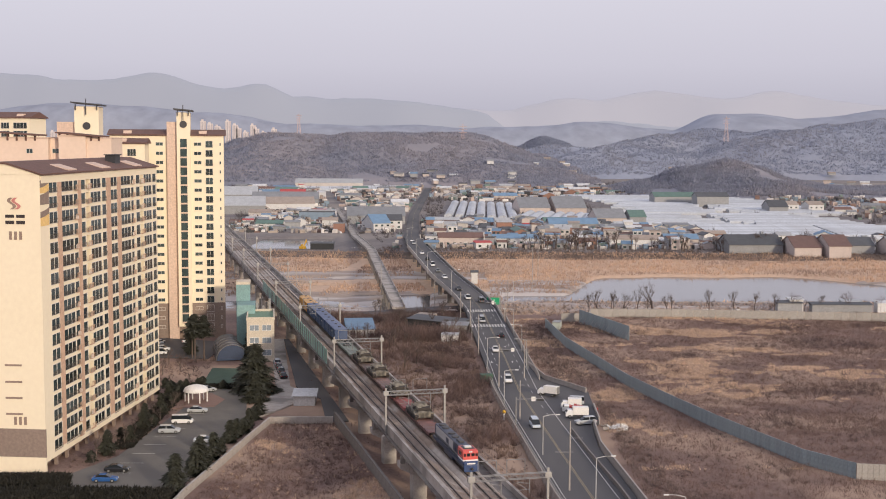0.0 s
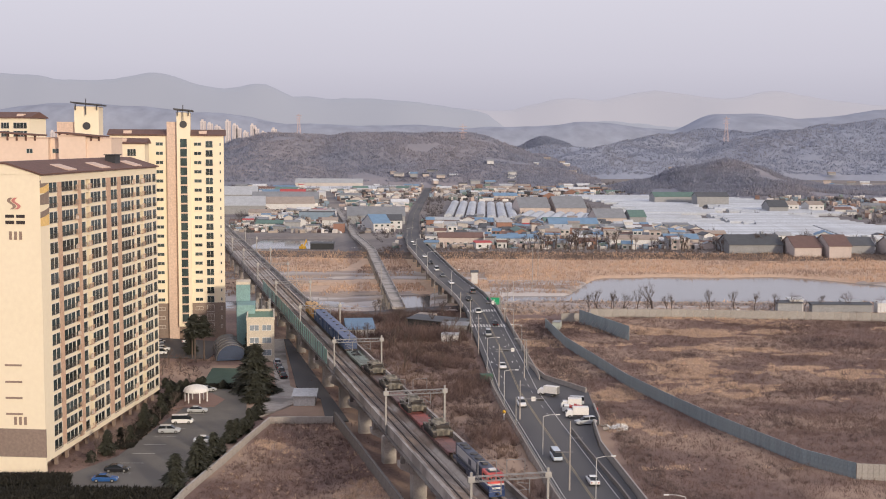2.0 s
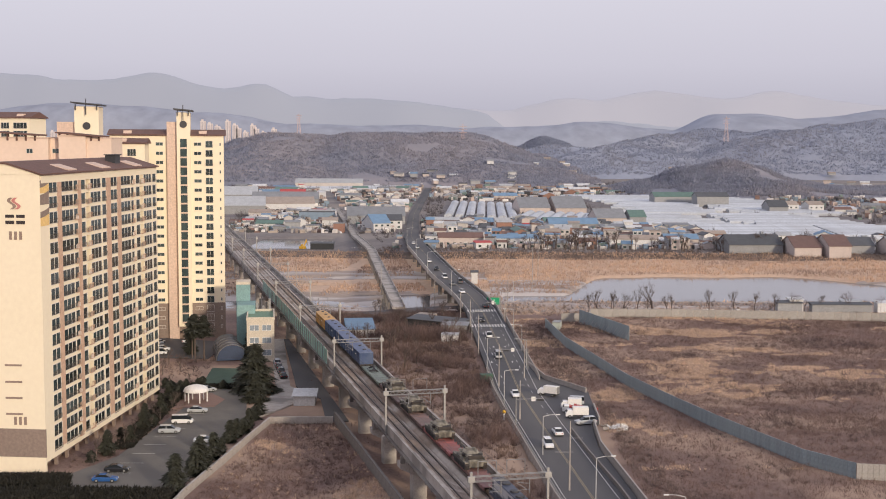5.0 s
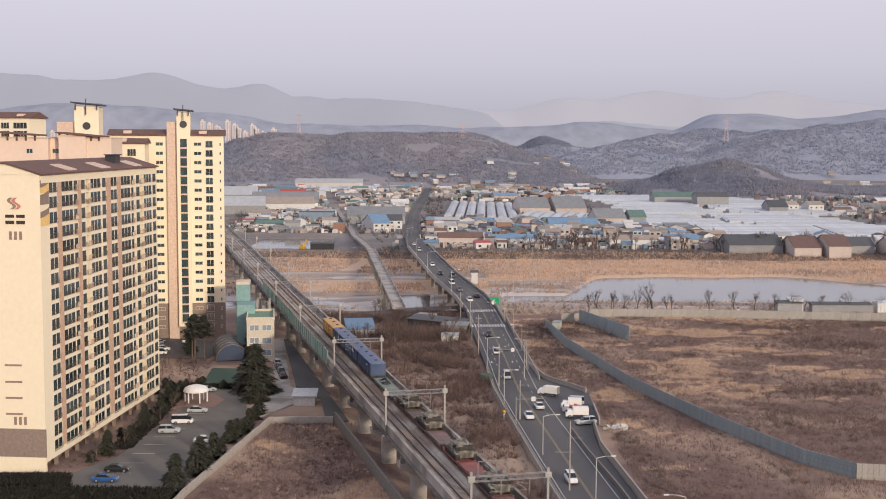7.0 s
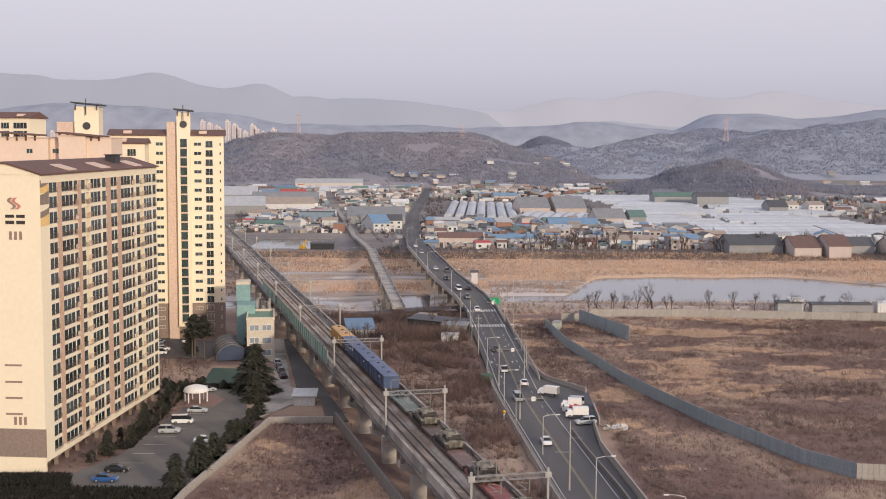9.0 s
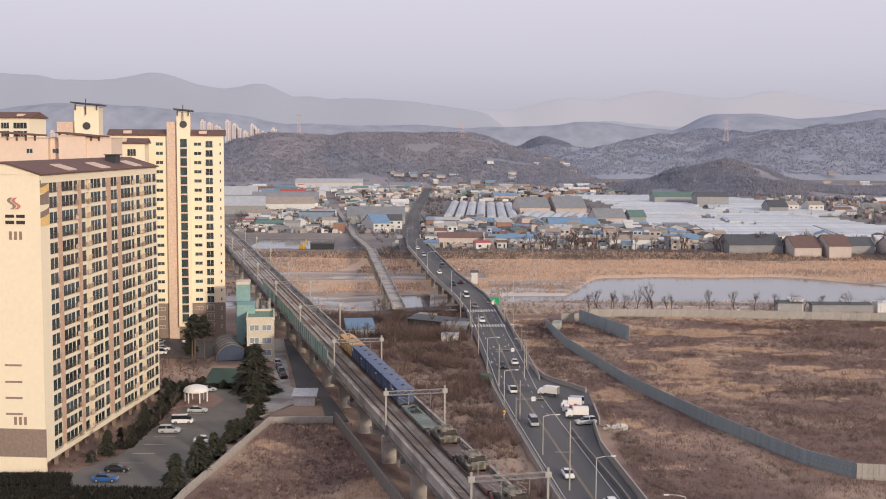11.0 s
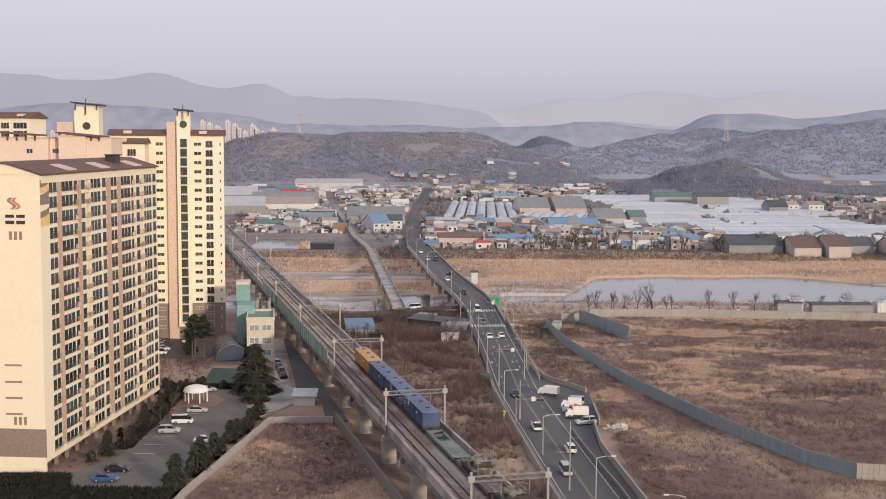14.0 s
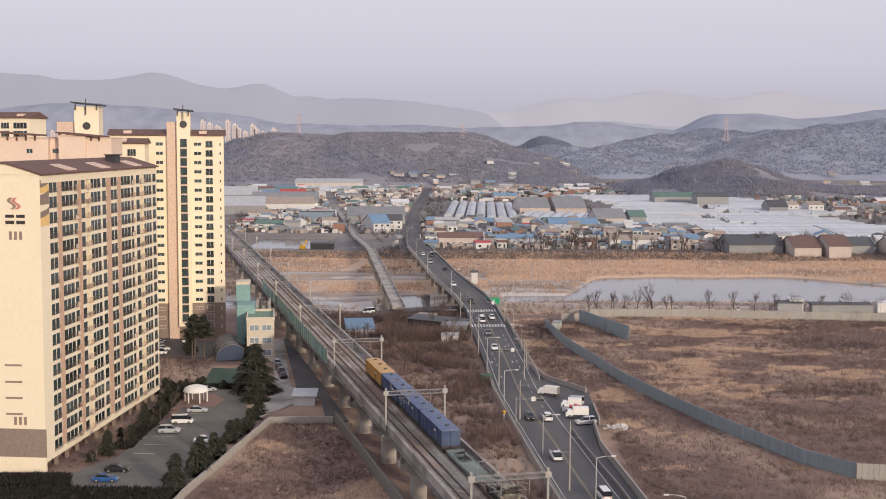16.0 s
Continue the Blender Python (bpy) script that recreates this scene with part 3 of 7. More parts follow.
# ---- railway viaduct ----
def viaduct():
    v = thing("railway_viaduct", "long grey concrete double-track railway viaduct on round-headed piers", "viaduct", RAILFRAME)
    s0, s1 = -300.0, 560.0
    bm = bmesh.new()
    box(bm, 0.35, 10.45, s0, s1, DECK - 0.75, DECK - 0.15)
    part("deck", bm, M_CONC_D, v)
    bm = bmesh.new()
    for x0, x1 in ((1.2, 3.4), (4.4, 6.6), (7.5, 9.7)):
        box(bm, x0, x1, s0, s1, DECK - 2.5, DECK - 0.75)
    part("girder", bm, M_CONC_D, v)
    for x in (0.2, 10.3):
        bm = bmesh.new()
        box(bm, x, x + 0.3, s0, s1, DECK - 0.9, DECK + 0.75)
        part("parapet", bm, M_CONC, v)
        bm = bmesh.new()
        box(bm, x - 0.08, x + 0.38, s0, s1, DECK + 0.75, DECK + 0.83)
        part("coping", bm, M_CONC, v)
    bm = bmesh.new()
    box(bm, 0.5, 0.95, s0, s1, DECK - 0.15, DECK + 0.14)
    part("walkway", bm, M_CONC, v)
    bm = bmesh.new()
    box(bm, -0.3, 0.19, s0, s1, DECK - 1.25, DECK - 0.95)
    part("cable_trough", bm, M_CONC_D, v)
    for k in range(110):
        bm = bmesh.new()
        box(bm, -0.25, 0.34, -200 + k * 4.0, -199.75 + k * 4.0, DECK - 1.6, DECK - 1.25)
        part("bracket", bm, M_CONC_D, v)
    bm = bmesh.new()
    for x in (2.5, 6.6):
        a = [(x - 2.05, DECK - 0.15), (x + 2.05, DECK - 0.15), (x + 1.45, DECK + 0.32), (x - 1.45, DECK + 0.32)]
        lo = [bm.verts.new((p[0], s0, p[1])) for p in a]
        hi = [bm.verts.new((p[0], s1, p[1])) for p in a]
        for i in range(4):
            bm.faces.new((lo[i], lo[(i + 1) % 4], hi[(i + 1) % 4], hi[i]))
    part("ballast", bm, M_BALLAST, v)
    for x in (2.5, 6.6):
        for g in (-0.75, 0.75):
            bm = bmesh.new()
            box(bm, x + g - 0.07, x + g + 0.07, s0, s1, DECK + 0.3, DECK + 0.52)
            part("rail", bm, M_RAIL, v)
    # sleepers
    bm = bmesh.new()
    for x in (2.5, 6.6):
        s = -130.0
        while s < 170:
            box(bm, x - 1.2, x + 1.2, s, s + 0.26, DECK + 0.25, DECK + 0.36)
            s += 0.62
    tagged(part("sleeper", bm, M_SLEEPER, v), kind="stuff")
    # piers
    s = -282.0
    while s < 545:
        bm = bmesh.new()
        q = [bm.verts.new((x_, y_, z_)) for y_ in (s - 1.15, s + 1.15) for x_, z_ in ((1.6, DECK - 4.6), (9.4, DECK - 4.6), (11.2, DECK - 3.5), (11.2, DECK - 2.5), (-0.6, DECK - 2.5), (-0.6, DECK - 3.5))]
        bm.faces.new(q[:6]), bm.faces.new(q[6:][::-1])
        for i in range(6):
            bm.faces.new((q[i], q[(i + 1) % 6], q[6 + (i + 1) % 6], q[6 + i]))
        part("pier_cap", bm, M_CONC, v)
        bm = bmesh.new()
        box(bm, -0.5, 0.19, s - 1.6, s - 0.9, DECK - 2.5, DECK - 1.25)
        part("drain_box", bm, M_CONC_D, v)
        for x in (2.9, 8.1):
            bm = bmesh.new()
            box(bm, x - 1.3, x + 1.3, s - 1.2, s + 1.2, -3.2, DECK - 4.55, bevel=0.25)
            part("pier", bm, M_CONC, v)
        s += 25.0
    return v


VIADUCT = viaduct()


# ---- road with its bridge ----
def ribbon(name, y0, y1, off0, off1, dz, material, label, category, kind="structure", step=4.0, thick=0.0):
    verts, faces = [], []
    ys = np.arange(y0, y1 + 0.01, step)
    for y in ys:
        cx, z, hw = road_at(y)
        nx2, _, _ = road_at(y + 1)
        tx, ty = nx2 - cx, 1.0
        ln = math.hypot(tx, ty)
        nxv = (ty / ln, -tx / ln)
        for o in (off0, off1):
            oo = o * hw if abs(o) <= 1.0 else math.copysign(abs(o) - 1 + hw, o)
            verts.append((cx + nxv[0] * oo, y + nxv[1] * oo, z + dz))
    n = len(ys)
    for i in range(n - 1):
        faces.append((2 * i, 2 * i + 1, 2 * i + 3, 2 * i + 2))
    if thick:
        k = len(verts)
        verts += [(x, y, z - thick) for x, y, z in verts]
        for i in range(n - 1):
            a = 2 * i
            faces.append((a, a + 2, k + a + 2, k + a))
            faces.append((a + 1, k + a + 1, k + a + 3, a + 3))
            faces.append((k + a, k + a + 2, k + a + 3, k + a + 1))
        faces.append((0, k, k + 1, 1))
    return sheet(name, verts, faces, [material], label, category, kind, smooth=False)


ribbon("road", -78, 1600, -1.0, 1.0, 0.0, M_ASPHALT, "grey asphalt two-way road with worn lane lines", "road", thick=1.4)


def offset_at(y, o):
    """Point beside the road: o metres right of its centre line."""
    cx, z, hw = road_at(y)
    nx2 = road_at(y + 1)[0]
    ln = math.hypot(nx2 - cx, 1)
    return Vector((cx + o / ln, y - o * (nx2 - cx) / ln, z))


def strip(name, pts, width, z0, z1, material, parent, label="", gap=0.0, piece=2.0, taper=1.0, vary=0.0):
    """Upright panels along a plan line, each panel a mesh of its own."""
    data = None
    total = 0
    for (a, b) in zip(pts, pts[1:]):
        a, b = Vector(a), Vector(b)
        n = max(1, round((b - a).length / piece))
        for k in range(n):
            p, q = a.lerp(b, k / n), a.lerp(b, (k + 1) / n)
            L = (q - p).length - gap
            bm = bmesh.new()
            w = width / 2
            profile(bm, [(-w, z0), (w, z0), (w * taper, z1 + random.uniform(-vary, vary)), (-w * taper, z1 + random.uniform(-vary, vary))], 0, L)
            me = part(name, bm, material, parent, "", Matrix.Translation(p) @ pose(0, 0, 0, 0, 0, math.degrees(math.atan2(q.y - p.y, q.x - p.x))))
            total += 1
    return total


# ---- lane lines, kerbs and barriers of the road ----
def line(name, y0, y1, o, w, material, dash=None):
    verts, faces = [], []
    y = y0
    while y < y1:
        ln = dash[0] if dash else 4.0
        yb = min(y1, y + ln)
        k = len(verts)
        for yy in (y, yb):
            for oo in (o - w / 2, o + w / 2):
                p = offset_at(yy, oo)
                verts.append((p.x, p.y, p.z + 0.012))
        faces.append((k, k + 1, k + 3, k + 2))
        y = yb + (dash[1] if dash else 0)
    return sheet(name, verts, faces, [material], "worn painted line on asphalt", "road marking", "structure", smooth=False)


line("road_marking", 190, 1200, 0.0, 0.12, M_LINEY)
line("road_marking", 190, 405, 0.3, 0.12, M_LINEY)
line("road_marking", 190, 640, -4.6, 0.14, M_LINE)
line("road_marking", 190, 640, 4.6, 0.14, M_LINE)
line("road_marking", 265, 405, 3.0, 0.14, M_LINE, (3, 5))
line("road_marking", 300, 405, -2.9, 0.14, M_LINE, (3, 5))


def crossing(y, w, n, o0, o1, slant=0.0):
    verts, faces = [], []
    for k in range(n):
        o = o0 + (o1 - o0) * k / n
        b = len(verts)
        for yy, s in ((y, 0), (y + w, slant)):
            for oo in (o, o + (o1 - o0) / n * 0.5):
                p = offset_at(yy, oo + s)
                verts.append((p.x, p.y, p.z + 0.014))
        faces.append((b, b + 1, b + 3, b + 2))
    sheet("road_marking", verts, faces, [M_LINE], "white striped pedestrian crossing", "road marking", "structure", smooth=False)


crossing(384, 4.0, 12, -5.6, 5.6)
crossing(408, 3.5, 11, -5.0, 5.0)
for yy, oo in ((352, -1.6), (352, 1.8), (330, -4.0), (330, 1.7), (398, -1.8), (398, 1.8)):
    p = offset_at(yy, oo)
    bm = bmesh.new()
    prism(bm, [(-0.12, -1.5), (0.12, -1.5), (0.12, 0.6), (0.5, 0.6), (0, 1.6), (-0.5, 0.6), (-0.12, 0.6)], 0.008, 0.016)
    tagged(part("road_marking", bm, M_LINE, None, "", pose(p.x, p.y, p.z, 0, 0, 180 if oo < 0 else 0)), "white painted arrow on asphalt", "road marking", kind="structure")


def barrier(name, y0, y1, o, h, label, base=0.0, material=None, piece=3.0, width=0.35):
    t = thing(name, label, "barrier", kind="structure")
    ys = np.arange(y0, y1, piece)
    for ya in ys:
        p, q = offset_at(ya, o), offset_at(ya + piece, o)
        bm = bmesh.new()
        L = (q.xy - p.xy).length - 0.06
        w = width / 2
        profile(bm, [(-w, base), (w, base), (w * 0.55, h), (-w * 0.55, h)], 0, L)
        pitch = -math.degrees(math.atan2(q.z - p.z, L))
        part("panel", bm, material or M_CONC, t, "", Matrix.Translation(p) @ pose(0, 0, 0, 0, 0, math.degrees(math.atan2(q.y - p.y, q.x - p.x))) @ pose(0, 0, 0, 0, pitch, 0))
    return t


def guard(name, y0, y1, o, label, base=0.0):
    """A low steel rail with posts on top of a kerb."""
    t = thing(name, label, "guard rail", kind="structure")
    for ya in np.arange(y0, y1, 4.0):
        p, q = offset_at(ya, o), offset_at(ya + 4.0, o)
        L = (q - p).length
        rot = Matrix.Translation(p) @ (q - p).to_track_quat("X", "Z").to_matrix().to_4x4()
        for z in (0.45, 0.85):
            bm = bmesh.new()
            box(bm, 0, L, -0.05, 0.05, base + z, base + z + 0.14)
            part("beam", bm, M_GREYMETAL, t, "", rot)
        for k in (0, 2):
            bm = bmesh.new()
            box(bm, k - 0.07, k + 0.07, -0.07, 0.07, base - 0.2, base + 1.05)
            part("post", bm, M_GREYMETAL, t, "", rot)
    return t


barrier("barrier_west", 150, 318, -6.2, 1.0, "weathered concrete roadside barrier", -1.6)
barrier("barrier_bridge_west", 418, 640, -5.6, 0.95, "pale concrete parapet of the road bridge", -0.9)
barrier("barrier_bridge_east", 396, 640, 5.7, 0.95, "pale concrete parapet of the road bridge", -0.9)
barrier("barrier_east", 306, 396, 6.6, 1.1, "weathered concrete wall beside the road", -2.4)
guard("guard_rail_bridge", 400, 640, 5.35, "galvanised rail on the bridge edge")
guard("guard_rail_west", 190, 318, -5.75, "galvanised guard rail along the road")

# side lane and lay-by on the field side
bm = bmesh.new()
prism(bm, [(25.0, 180), (34.6, 180), (33.5, 204), (31.3, 238), (32.2, 257), (34.4, 262), (35.5, 292), (26.5, 306), (22.0, 330), (18.0, 330), (19, 262)], -0.6, 0.93)
tagged(part("pavement", bm, M_ASPHALT), "oil-stained asphalt lay-by beside the road", "lay-by", kind="structure")
w1 = thing("wall_layby", "low grey concrete wall round the lay-by", "wall", kind="structure")
strip("panel", [(22.6, 330, 0), (26.3, 307, 0), (34.9, 291, 0)], 0.3, -0.3, 2.1, M_CONC, w1, gap=0.05)
strip("panel", [(34.9, 276, 0), (34.4, 262, 0)], 0.3, -0.3, 1.6, M_CONC, w1, gap=0.05)
w2 = thing("wall_lane", "stepped grey concrete wall beside a narrow lane", "wall", kind="structure")
strip("panel", [(32.6, 257, 0), (31.7, 238, 0), (34.0, 204, 0), (36.5, 165, 0)], 0.3, -0.3, 2.3, M_CONC, w2, gap=0.05)
w3 = thing("barrier_lane", "low concrete kerb barrier with rail posts", "barrier", kind="structure")
strip("panel", [(27.2, 252, 0), (28.6, 234, 0), (31.2, 209, 0), (34.0, 170, 0)], 0.3, 0.5, 1.75, M_CONC_D, w3, gap=0.05)

# bridge piers
br = thing("road_bridge", "concrete road bridge on twin-column piers over the river", "bridge")
for y in np.arange(440, 700, 26.0):
    cx, z, hw = road_at(y)
    p = offset_at(y, 0)
    bm = bmesh.new()
    box(bm, -hw, hw, -0.9, 0.9, z - 3.2, z - 1.9)
    part("pier_cap", bm, M_CONC_D, br, "", pose(p.x, p.y, 0))
    for o in (-hw * 0.6, hw * 0.6):
        bm = bmesh.new()
        tube(bm, (o, 0, -4), (o, 0, z - 3.2), 0.8, n=12)
        part("column", bm, M_CONC_D, br, "", pose(p.x, p.y, 0))
ribs = sheet("girder", *(lambda vs: (vs[0], vs[1]))((lambda L: ([v for q in L for v in q], [(4 * i, 4 * i + 1, 4 * i + 3, 4 * i + 2) for i in range(len(L))]))(
    [[tuple(offset_at(y, o) + Vector((0, 0, zz))) for y in (ya, ya + 10) for zz in (-1.9, -0.9)] for o in (-4.6, -1.6, 1.6, 4.6) for ya in np.arange(425, 690, 10)])), [M_CONC_D], "", "", "")
ribs.parent = br

# old low bridge and the track beyond it
ob_ = thing("old_bridge", "narrow old concrete bridge with low kerbs", "bridge")
OLD = [Vector((-15.5, 428, 2.5)), Vector((-18.0, 446, 4.0)), Vector((-38.3, 642, 4.0)), Vector((-55, 760, 1.4)), Vector((-95, 1085, 0.4))]
for a, b in zip(OLD, OLD[1:]):
    rot = Matrix.Translation(a) @ (b - a).to_track_quat("X", "Z").to_matrix().to_4x4()
    L = (b - a).length
    bm = bmesh.new()
    box(bm, 0, L, -2.1, 2.1, -0.7, 0)
    part("deck", bm, M_CONC, ob_, "", rot)
    for sgn in (-1, 1):
        bm = bmesh.new()
        box(bm, 0, L, sgn * 2.1 - 0.15, sgn * 2.1 + 0.15, -0.7, 0.55)
        part("kerb", bm, M_CONC, ob_, "", rot)
for k in range(18):
    p = OLD[1].lerp(OLD[2], (k + 0.5) / 18)
    for sgn in (-1.7, 1.7):
        bm = bmesh.new()
        tube(bm, (p.x + sgn, p.y, -4), (p.x + sgn, p.y, 3.4), 0.45, n=8)
        part("column", bm, M_CONC_D, ob_)

# low road under the bridges, yard lane and car park
bm = bmesh.new()
prism(bm, [(-42, 414), (-30, 420), (-9, 436), (12, 441), (12, 452), (-9, 446), (-32, 431), (-44, 424)], -0.9, 0.12)
tagged(part("road", bm, M_ASPHALT), "narrow grey lane along the river bank", "road", kind="structure")
bm = bmesh.new()
prism(bm, [(-42.5, 262), (-31, 288), (-38.0, 300), (-49.0, 372), (-52.5, 372), (-46.5, 330), (-41.0, 296)], -0.3, 0.3)
tagged(part("pavement", bm, M_CONC), "pale concrete lane beside the viaduct", "lane", kind="structure")
bm = bmesh.new()
prism(bm, [(-47.0, 200), (-43.0, 262), (-47.5, 292), (-55.0, 297), (-58.0, 290), (-63.0, 232), (-71.5, 212), (-70, 200)], -0.3, 0.28)
tagged(part("pavement", bm, M_OLDASPHALT), "grey asphalt car park with faded bay lines", "car park", kind="structure")
bm = bmesh.new()
prism(bm, [(-25.5, 263), (-20.5, 263), (-47.5, 372), (-49.0, 372), (-36.5, 300), (-29, 286)], -0.3, 0.24)
tagged(part("road", bm, M_ASPHALT), "dark asphalt service road under the viaduct edge", "road", kind="structure")
bm = bmesh.new()
prism(bm, [(-60.5, 303), (-51.5, 303), (-53, 323), (-62, 324)], -0.3, 0.26)
tagged(part("floor_court", bm, mat("court_green", (0.06, 0.105, 0.075), (0.045, 0.08, 0.058), 0.3, 0.9)), "dark green sports court", "court", kind="structure")
bm = bmesh.new()
prism(bm, [(-63.5, 274), (-52.5, 276), (-51.5, 284), (-56, 291), (-63.5, 290)], -0.3, 0.34)
tagged(part("pavement", bm, mat("red_paving", (0.25, 0.16, 0.13), (0.20, 0.13, 0.11), 0.8, 0.9)), "reddish paved circle round a pavilion", "paving", kind="structure")
bm = bmesh.new()
prism(bm, [(-87, 340), (-66, 338), (-64, 366), (-90, 374)], -0.3, 0.2)
tagged(part("pavement", bm, M_ASPHALT), "asphalt yard before the tower", "yard", kind="structure")
bm = bmesh.new()
for k in range(9):
    y = 220 + k * 7.0
    box(bm, -61.8 + k * 0.55, -57.4 + k * 0.55, y, y + 0.12, 0.281, 0.29)
tagged(part("road_marking", bm, M_LINE), "faded white bay lines", "road marking", kind="structure")

# retaining walls of the plots
wl_ = thing("wall_plot", "stained concrete retaining wall round a weedy plot", "wall", kind="structure")
strip("panel", [(-46.4, 180, 0), (-44.6, 206, 0), (-37.6, 261, 0), (-23.8, 261.5, 0)], 0.4, -0.4, 1.5, M_CONC, wl_, gap=0.04, piece=3.0, vary=0.05)
strip("panel", [(-23.4, 262, 0), (-8.4, 205, 0), (-2.0, 180, 0)], 0.5, -0.4, 2.4, M_CONC_D, wl_, gap=0.04, piece=3.0, vary=0.05)

# sheet-metal fences
FEN = [(34.0, 400, 0), (34.6, 392, 0), (36.9, 362, 0), (41.8, 333, 0), (46.8, 303, 0), (54.2, 275, 0), (58.7, 260, 0), (63.6, 245.5, 0), (69.4, 229.5, 0), (76.3, 219.5, 0)]
fb = thing("fence", "blue-grey corrugated sheet fence round the field", "fence", kind="structure")
strip("panel", FEN, 0.12, -0.3, 3.05, M_FENCE, fb, gap=0.05, piece=0.95, vary=0.03)
strip("panel", [(76.3, 219.3, 0), (96, 216, 0)], 0.12, -0.3, 3.05, M_FENCE_G, fb, gap=0.05, piece=1.0)
fg = thing("fence_concrete", "pale concrete panel fence on the river bank", "fence", kind="structure")
strip("panel", [(40.5, 412, 0), (50, 413, 0), (52, 424, 0), (83, 424, 0), (121, 420, 0), (153, 416, 0), (190, 412, 0)], 0.2, -0.3, 2.9, M_FENCE_G, fg, gap=0.08, piece=2.5, vary=0.04)
fc = thing("fence_braced", "blue-grey sheet fence with raking braces", "fence", kind="structure")
strip("panel", [(46.5, 410, 0), (57.8, 373, 0)], 0.12, -0.3, 4.6, M_FENCE, fc, gap=0.05, piece=1.2, vary=0.03)
for k in range(14):
    x, y = 46.5 + 11.3 * k / 13, 410 - 37 * k / 13
    bm = bmesh.new()
    tube(bm, (x - 1.9, y - 0.6, 0), (x - 0.1, y, 2.6), 0.08, n=4)
    part("brace", bm, M_GREYMETAL, fc)
bm = bmesh.new()
box(bm, -2.2, 2.2, -1.2, 1.2, 0, 2.5, bevel=0.05)
sb = thing("site_cabin", "pale green metal site cabin by a fence", "cabin", pose(37.6, 396, 0, 0, 0, 75))
part("body", bm, mat("pale_green_metal", (0.42, 0.46, 0.42), None, 0.5, 0.6), sb)
bm = bmesh.new()
box(bm, -2.3, 2.3, -1.3, 1.3, 2.5, 2.65)
part("roof", bm, M_GREYMETAL, sb)

# teal noise barrier on the viaduct
tb = thing("noise_barrier", "teal translucent noise barrier on the viaduct edge", "barrier", RAILFRAME)
for k in range(37):
    s = 0.0 + k * 4.0
    bm = bmesh.new()
    profile(bm, [(s, DECK - 0.9), (s + 3.9, DECK - 0.9), (s + 3.9, DECK + 2.6), (s, DECK + 2.6)], 0.04, 0.11)
    part("panel", bm, M_TEAL, tb)
    bm = bmesh.new()
    box(bm, -0.10, 0.15, s - 0.1, s + 0.1, DECK - 0.9, DECK + 2.75)
    part("post", bm, M_GREYMETAL, tb)


# ---- railway gantries ----
def gantry(s):
    g = thing("catenary_gantry", "grey steel lattice gantry carrying overhead wires", "gantry", RAILFRAME @ Matrix.Translation((0, s, 0)), "gantries along the railway")
    for x in (-0.05, 10.95):
        bm = bmesh.new()
        box(bm, x - 0.16, x + 0.16, -0.16, 0.16, DECK - 1.9 if x < 0 else 0, 17)
        part("post", bm, M_GREYMETAL, g)
        bm = bmesh.new()
        box(bm, x - 0.5, x + 0.5, -0.3, 0.3, 15.6, 16.4, bevel=0.05)
        part("bracket", bm, M_GREYMETAL, g)
    bm = bmesh.new()
    box(bm, -0.75, 0.34, -0.5, 0.5, DECK - 2.4, DECK - 1.26)
    part("footing", bm, M_CONC, g)
    bm = bmesh.new()
    for z in (15.65, 16.35):
        for y in (-0.25, 0.25):
            tube(bm, (-0.05, y, z), (10.95, y, z), 0.06, n=4)
    n = 18
    for k in range(n):
        x0, x1 = -0.05 + 11.0 * k / n, -0.05 + 11.0 * (k + 1) / n
        for y in (-0.25, 0.25):
            tube(bm, (x0, y, 15.65 if k % 2 else 16.35), (x1, y, 16.35 if k % 2 else 15.65), 0.04, n=4)
    part("lattice_beam", bm, M_GREYMETAL, g)
    for x in (2.5, 6.6):
        bm = bmesh.new()
        for q in (-1.6, 1.0):
            tube(bm, (x + q, 0, 16.4), (x + q, 0, 18.4), 0.06, n=4)
        tube(bm, (x - 1.6, 0, 18.4), (x + 1.0, 0, 18.4), 0.05, n=4)
        tube(bm, (x + 1.7, 0, 15.7), (x + 1.7, 0, 13.6), 0.08, n=4)
        tube(bm, (x + 1.7, 0, 14.9), (x - 0.1, 0, 15.2), 0.045, n=4)
        tube(bm, (x + 1.7, 0, 13.9), (x - 0.2, 0, 15.1), 0.045, n=4)
        tube(bm, (x + 1.7, 0, 14.1), (x + 0.0, 0, 14.05), 0.045, n=4)
        part("cantilever", bm, M_GREYMETAL, g)
    return g


GANTRY_S = (-183, -126, -68.5, -10, 48, 106, 164, 222, 280, 338, 396)
for s in GANTRY_S:
    gantry(s)
for x in (2.5, 6.6):
    for z, r in ((DECK + 5.1, 0.022), (DECK + 6.0, 0.025)):
        bm = bmesh.new()
        for a, b in zip(GANTRY_S, GANTRY_S[1:]):
            for k in range(6):
                sag = (lambda u: (0.45 if z > DECK + 5.5 else 0.0) * 4 * u * (1 - u))
                tube(bm, (x, a + (b - a) * k / 6, z - sag(k / 6)), (x, a + (b - a) * (k + 1) / 6, z - sag((k + 1) / 6)), r, n=3)
        tagged(part("overhead_wire", bm, M_DARKMETAL, None, "", RAILFRAME), "thin overhead railway wire between gantries", "wire")


# ---- lamps, poles and signs ----
M_LAMP = mat("lamp_paint", (0.50, 0.49, 0.475), (0.43, 0.42, 0.41), 0.8, 0.6)


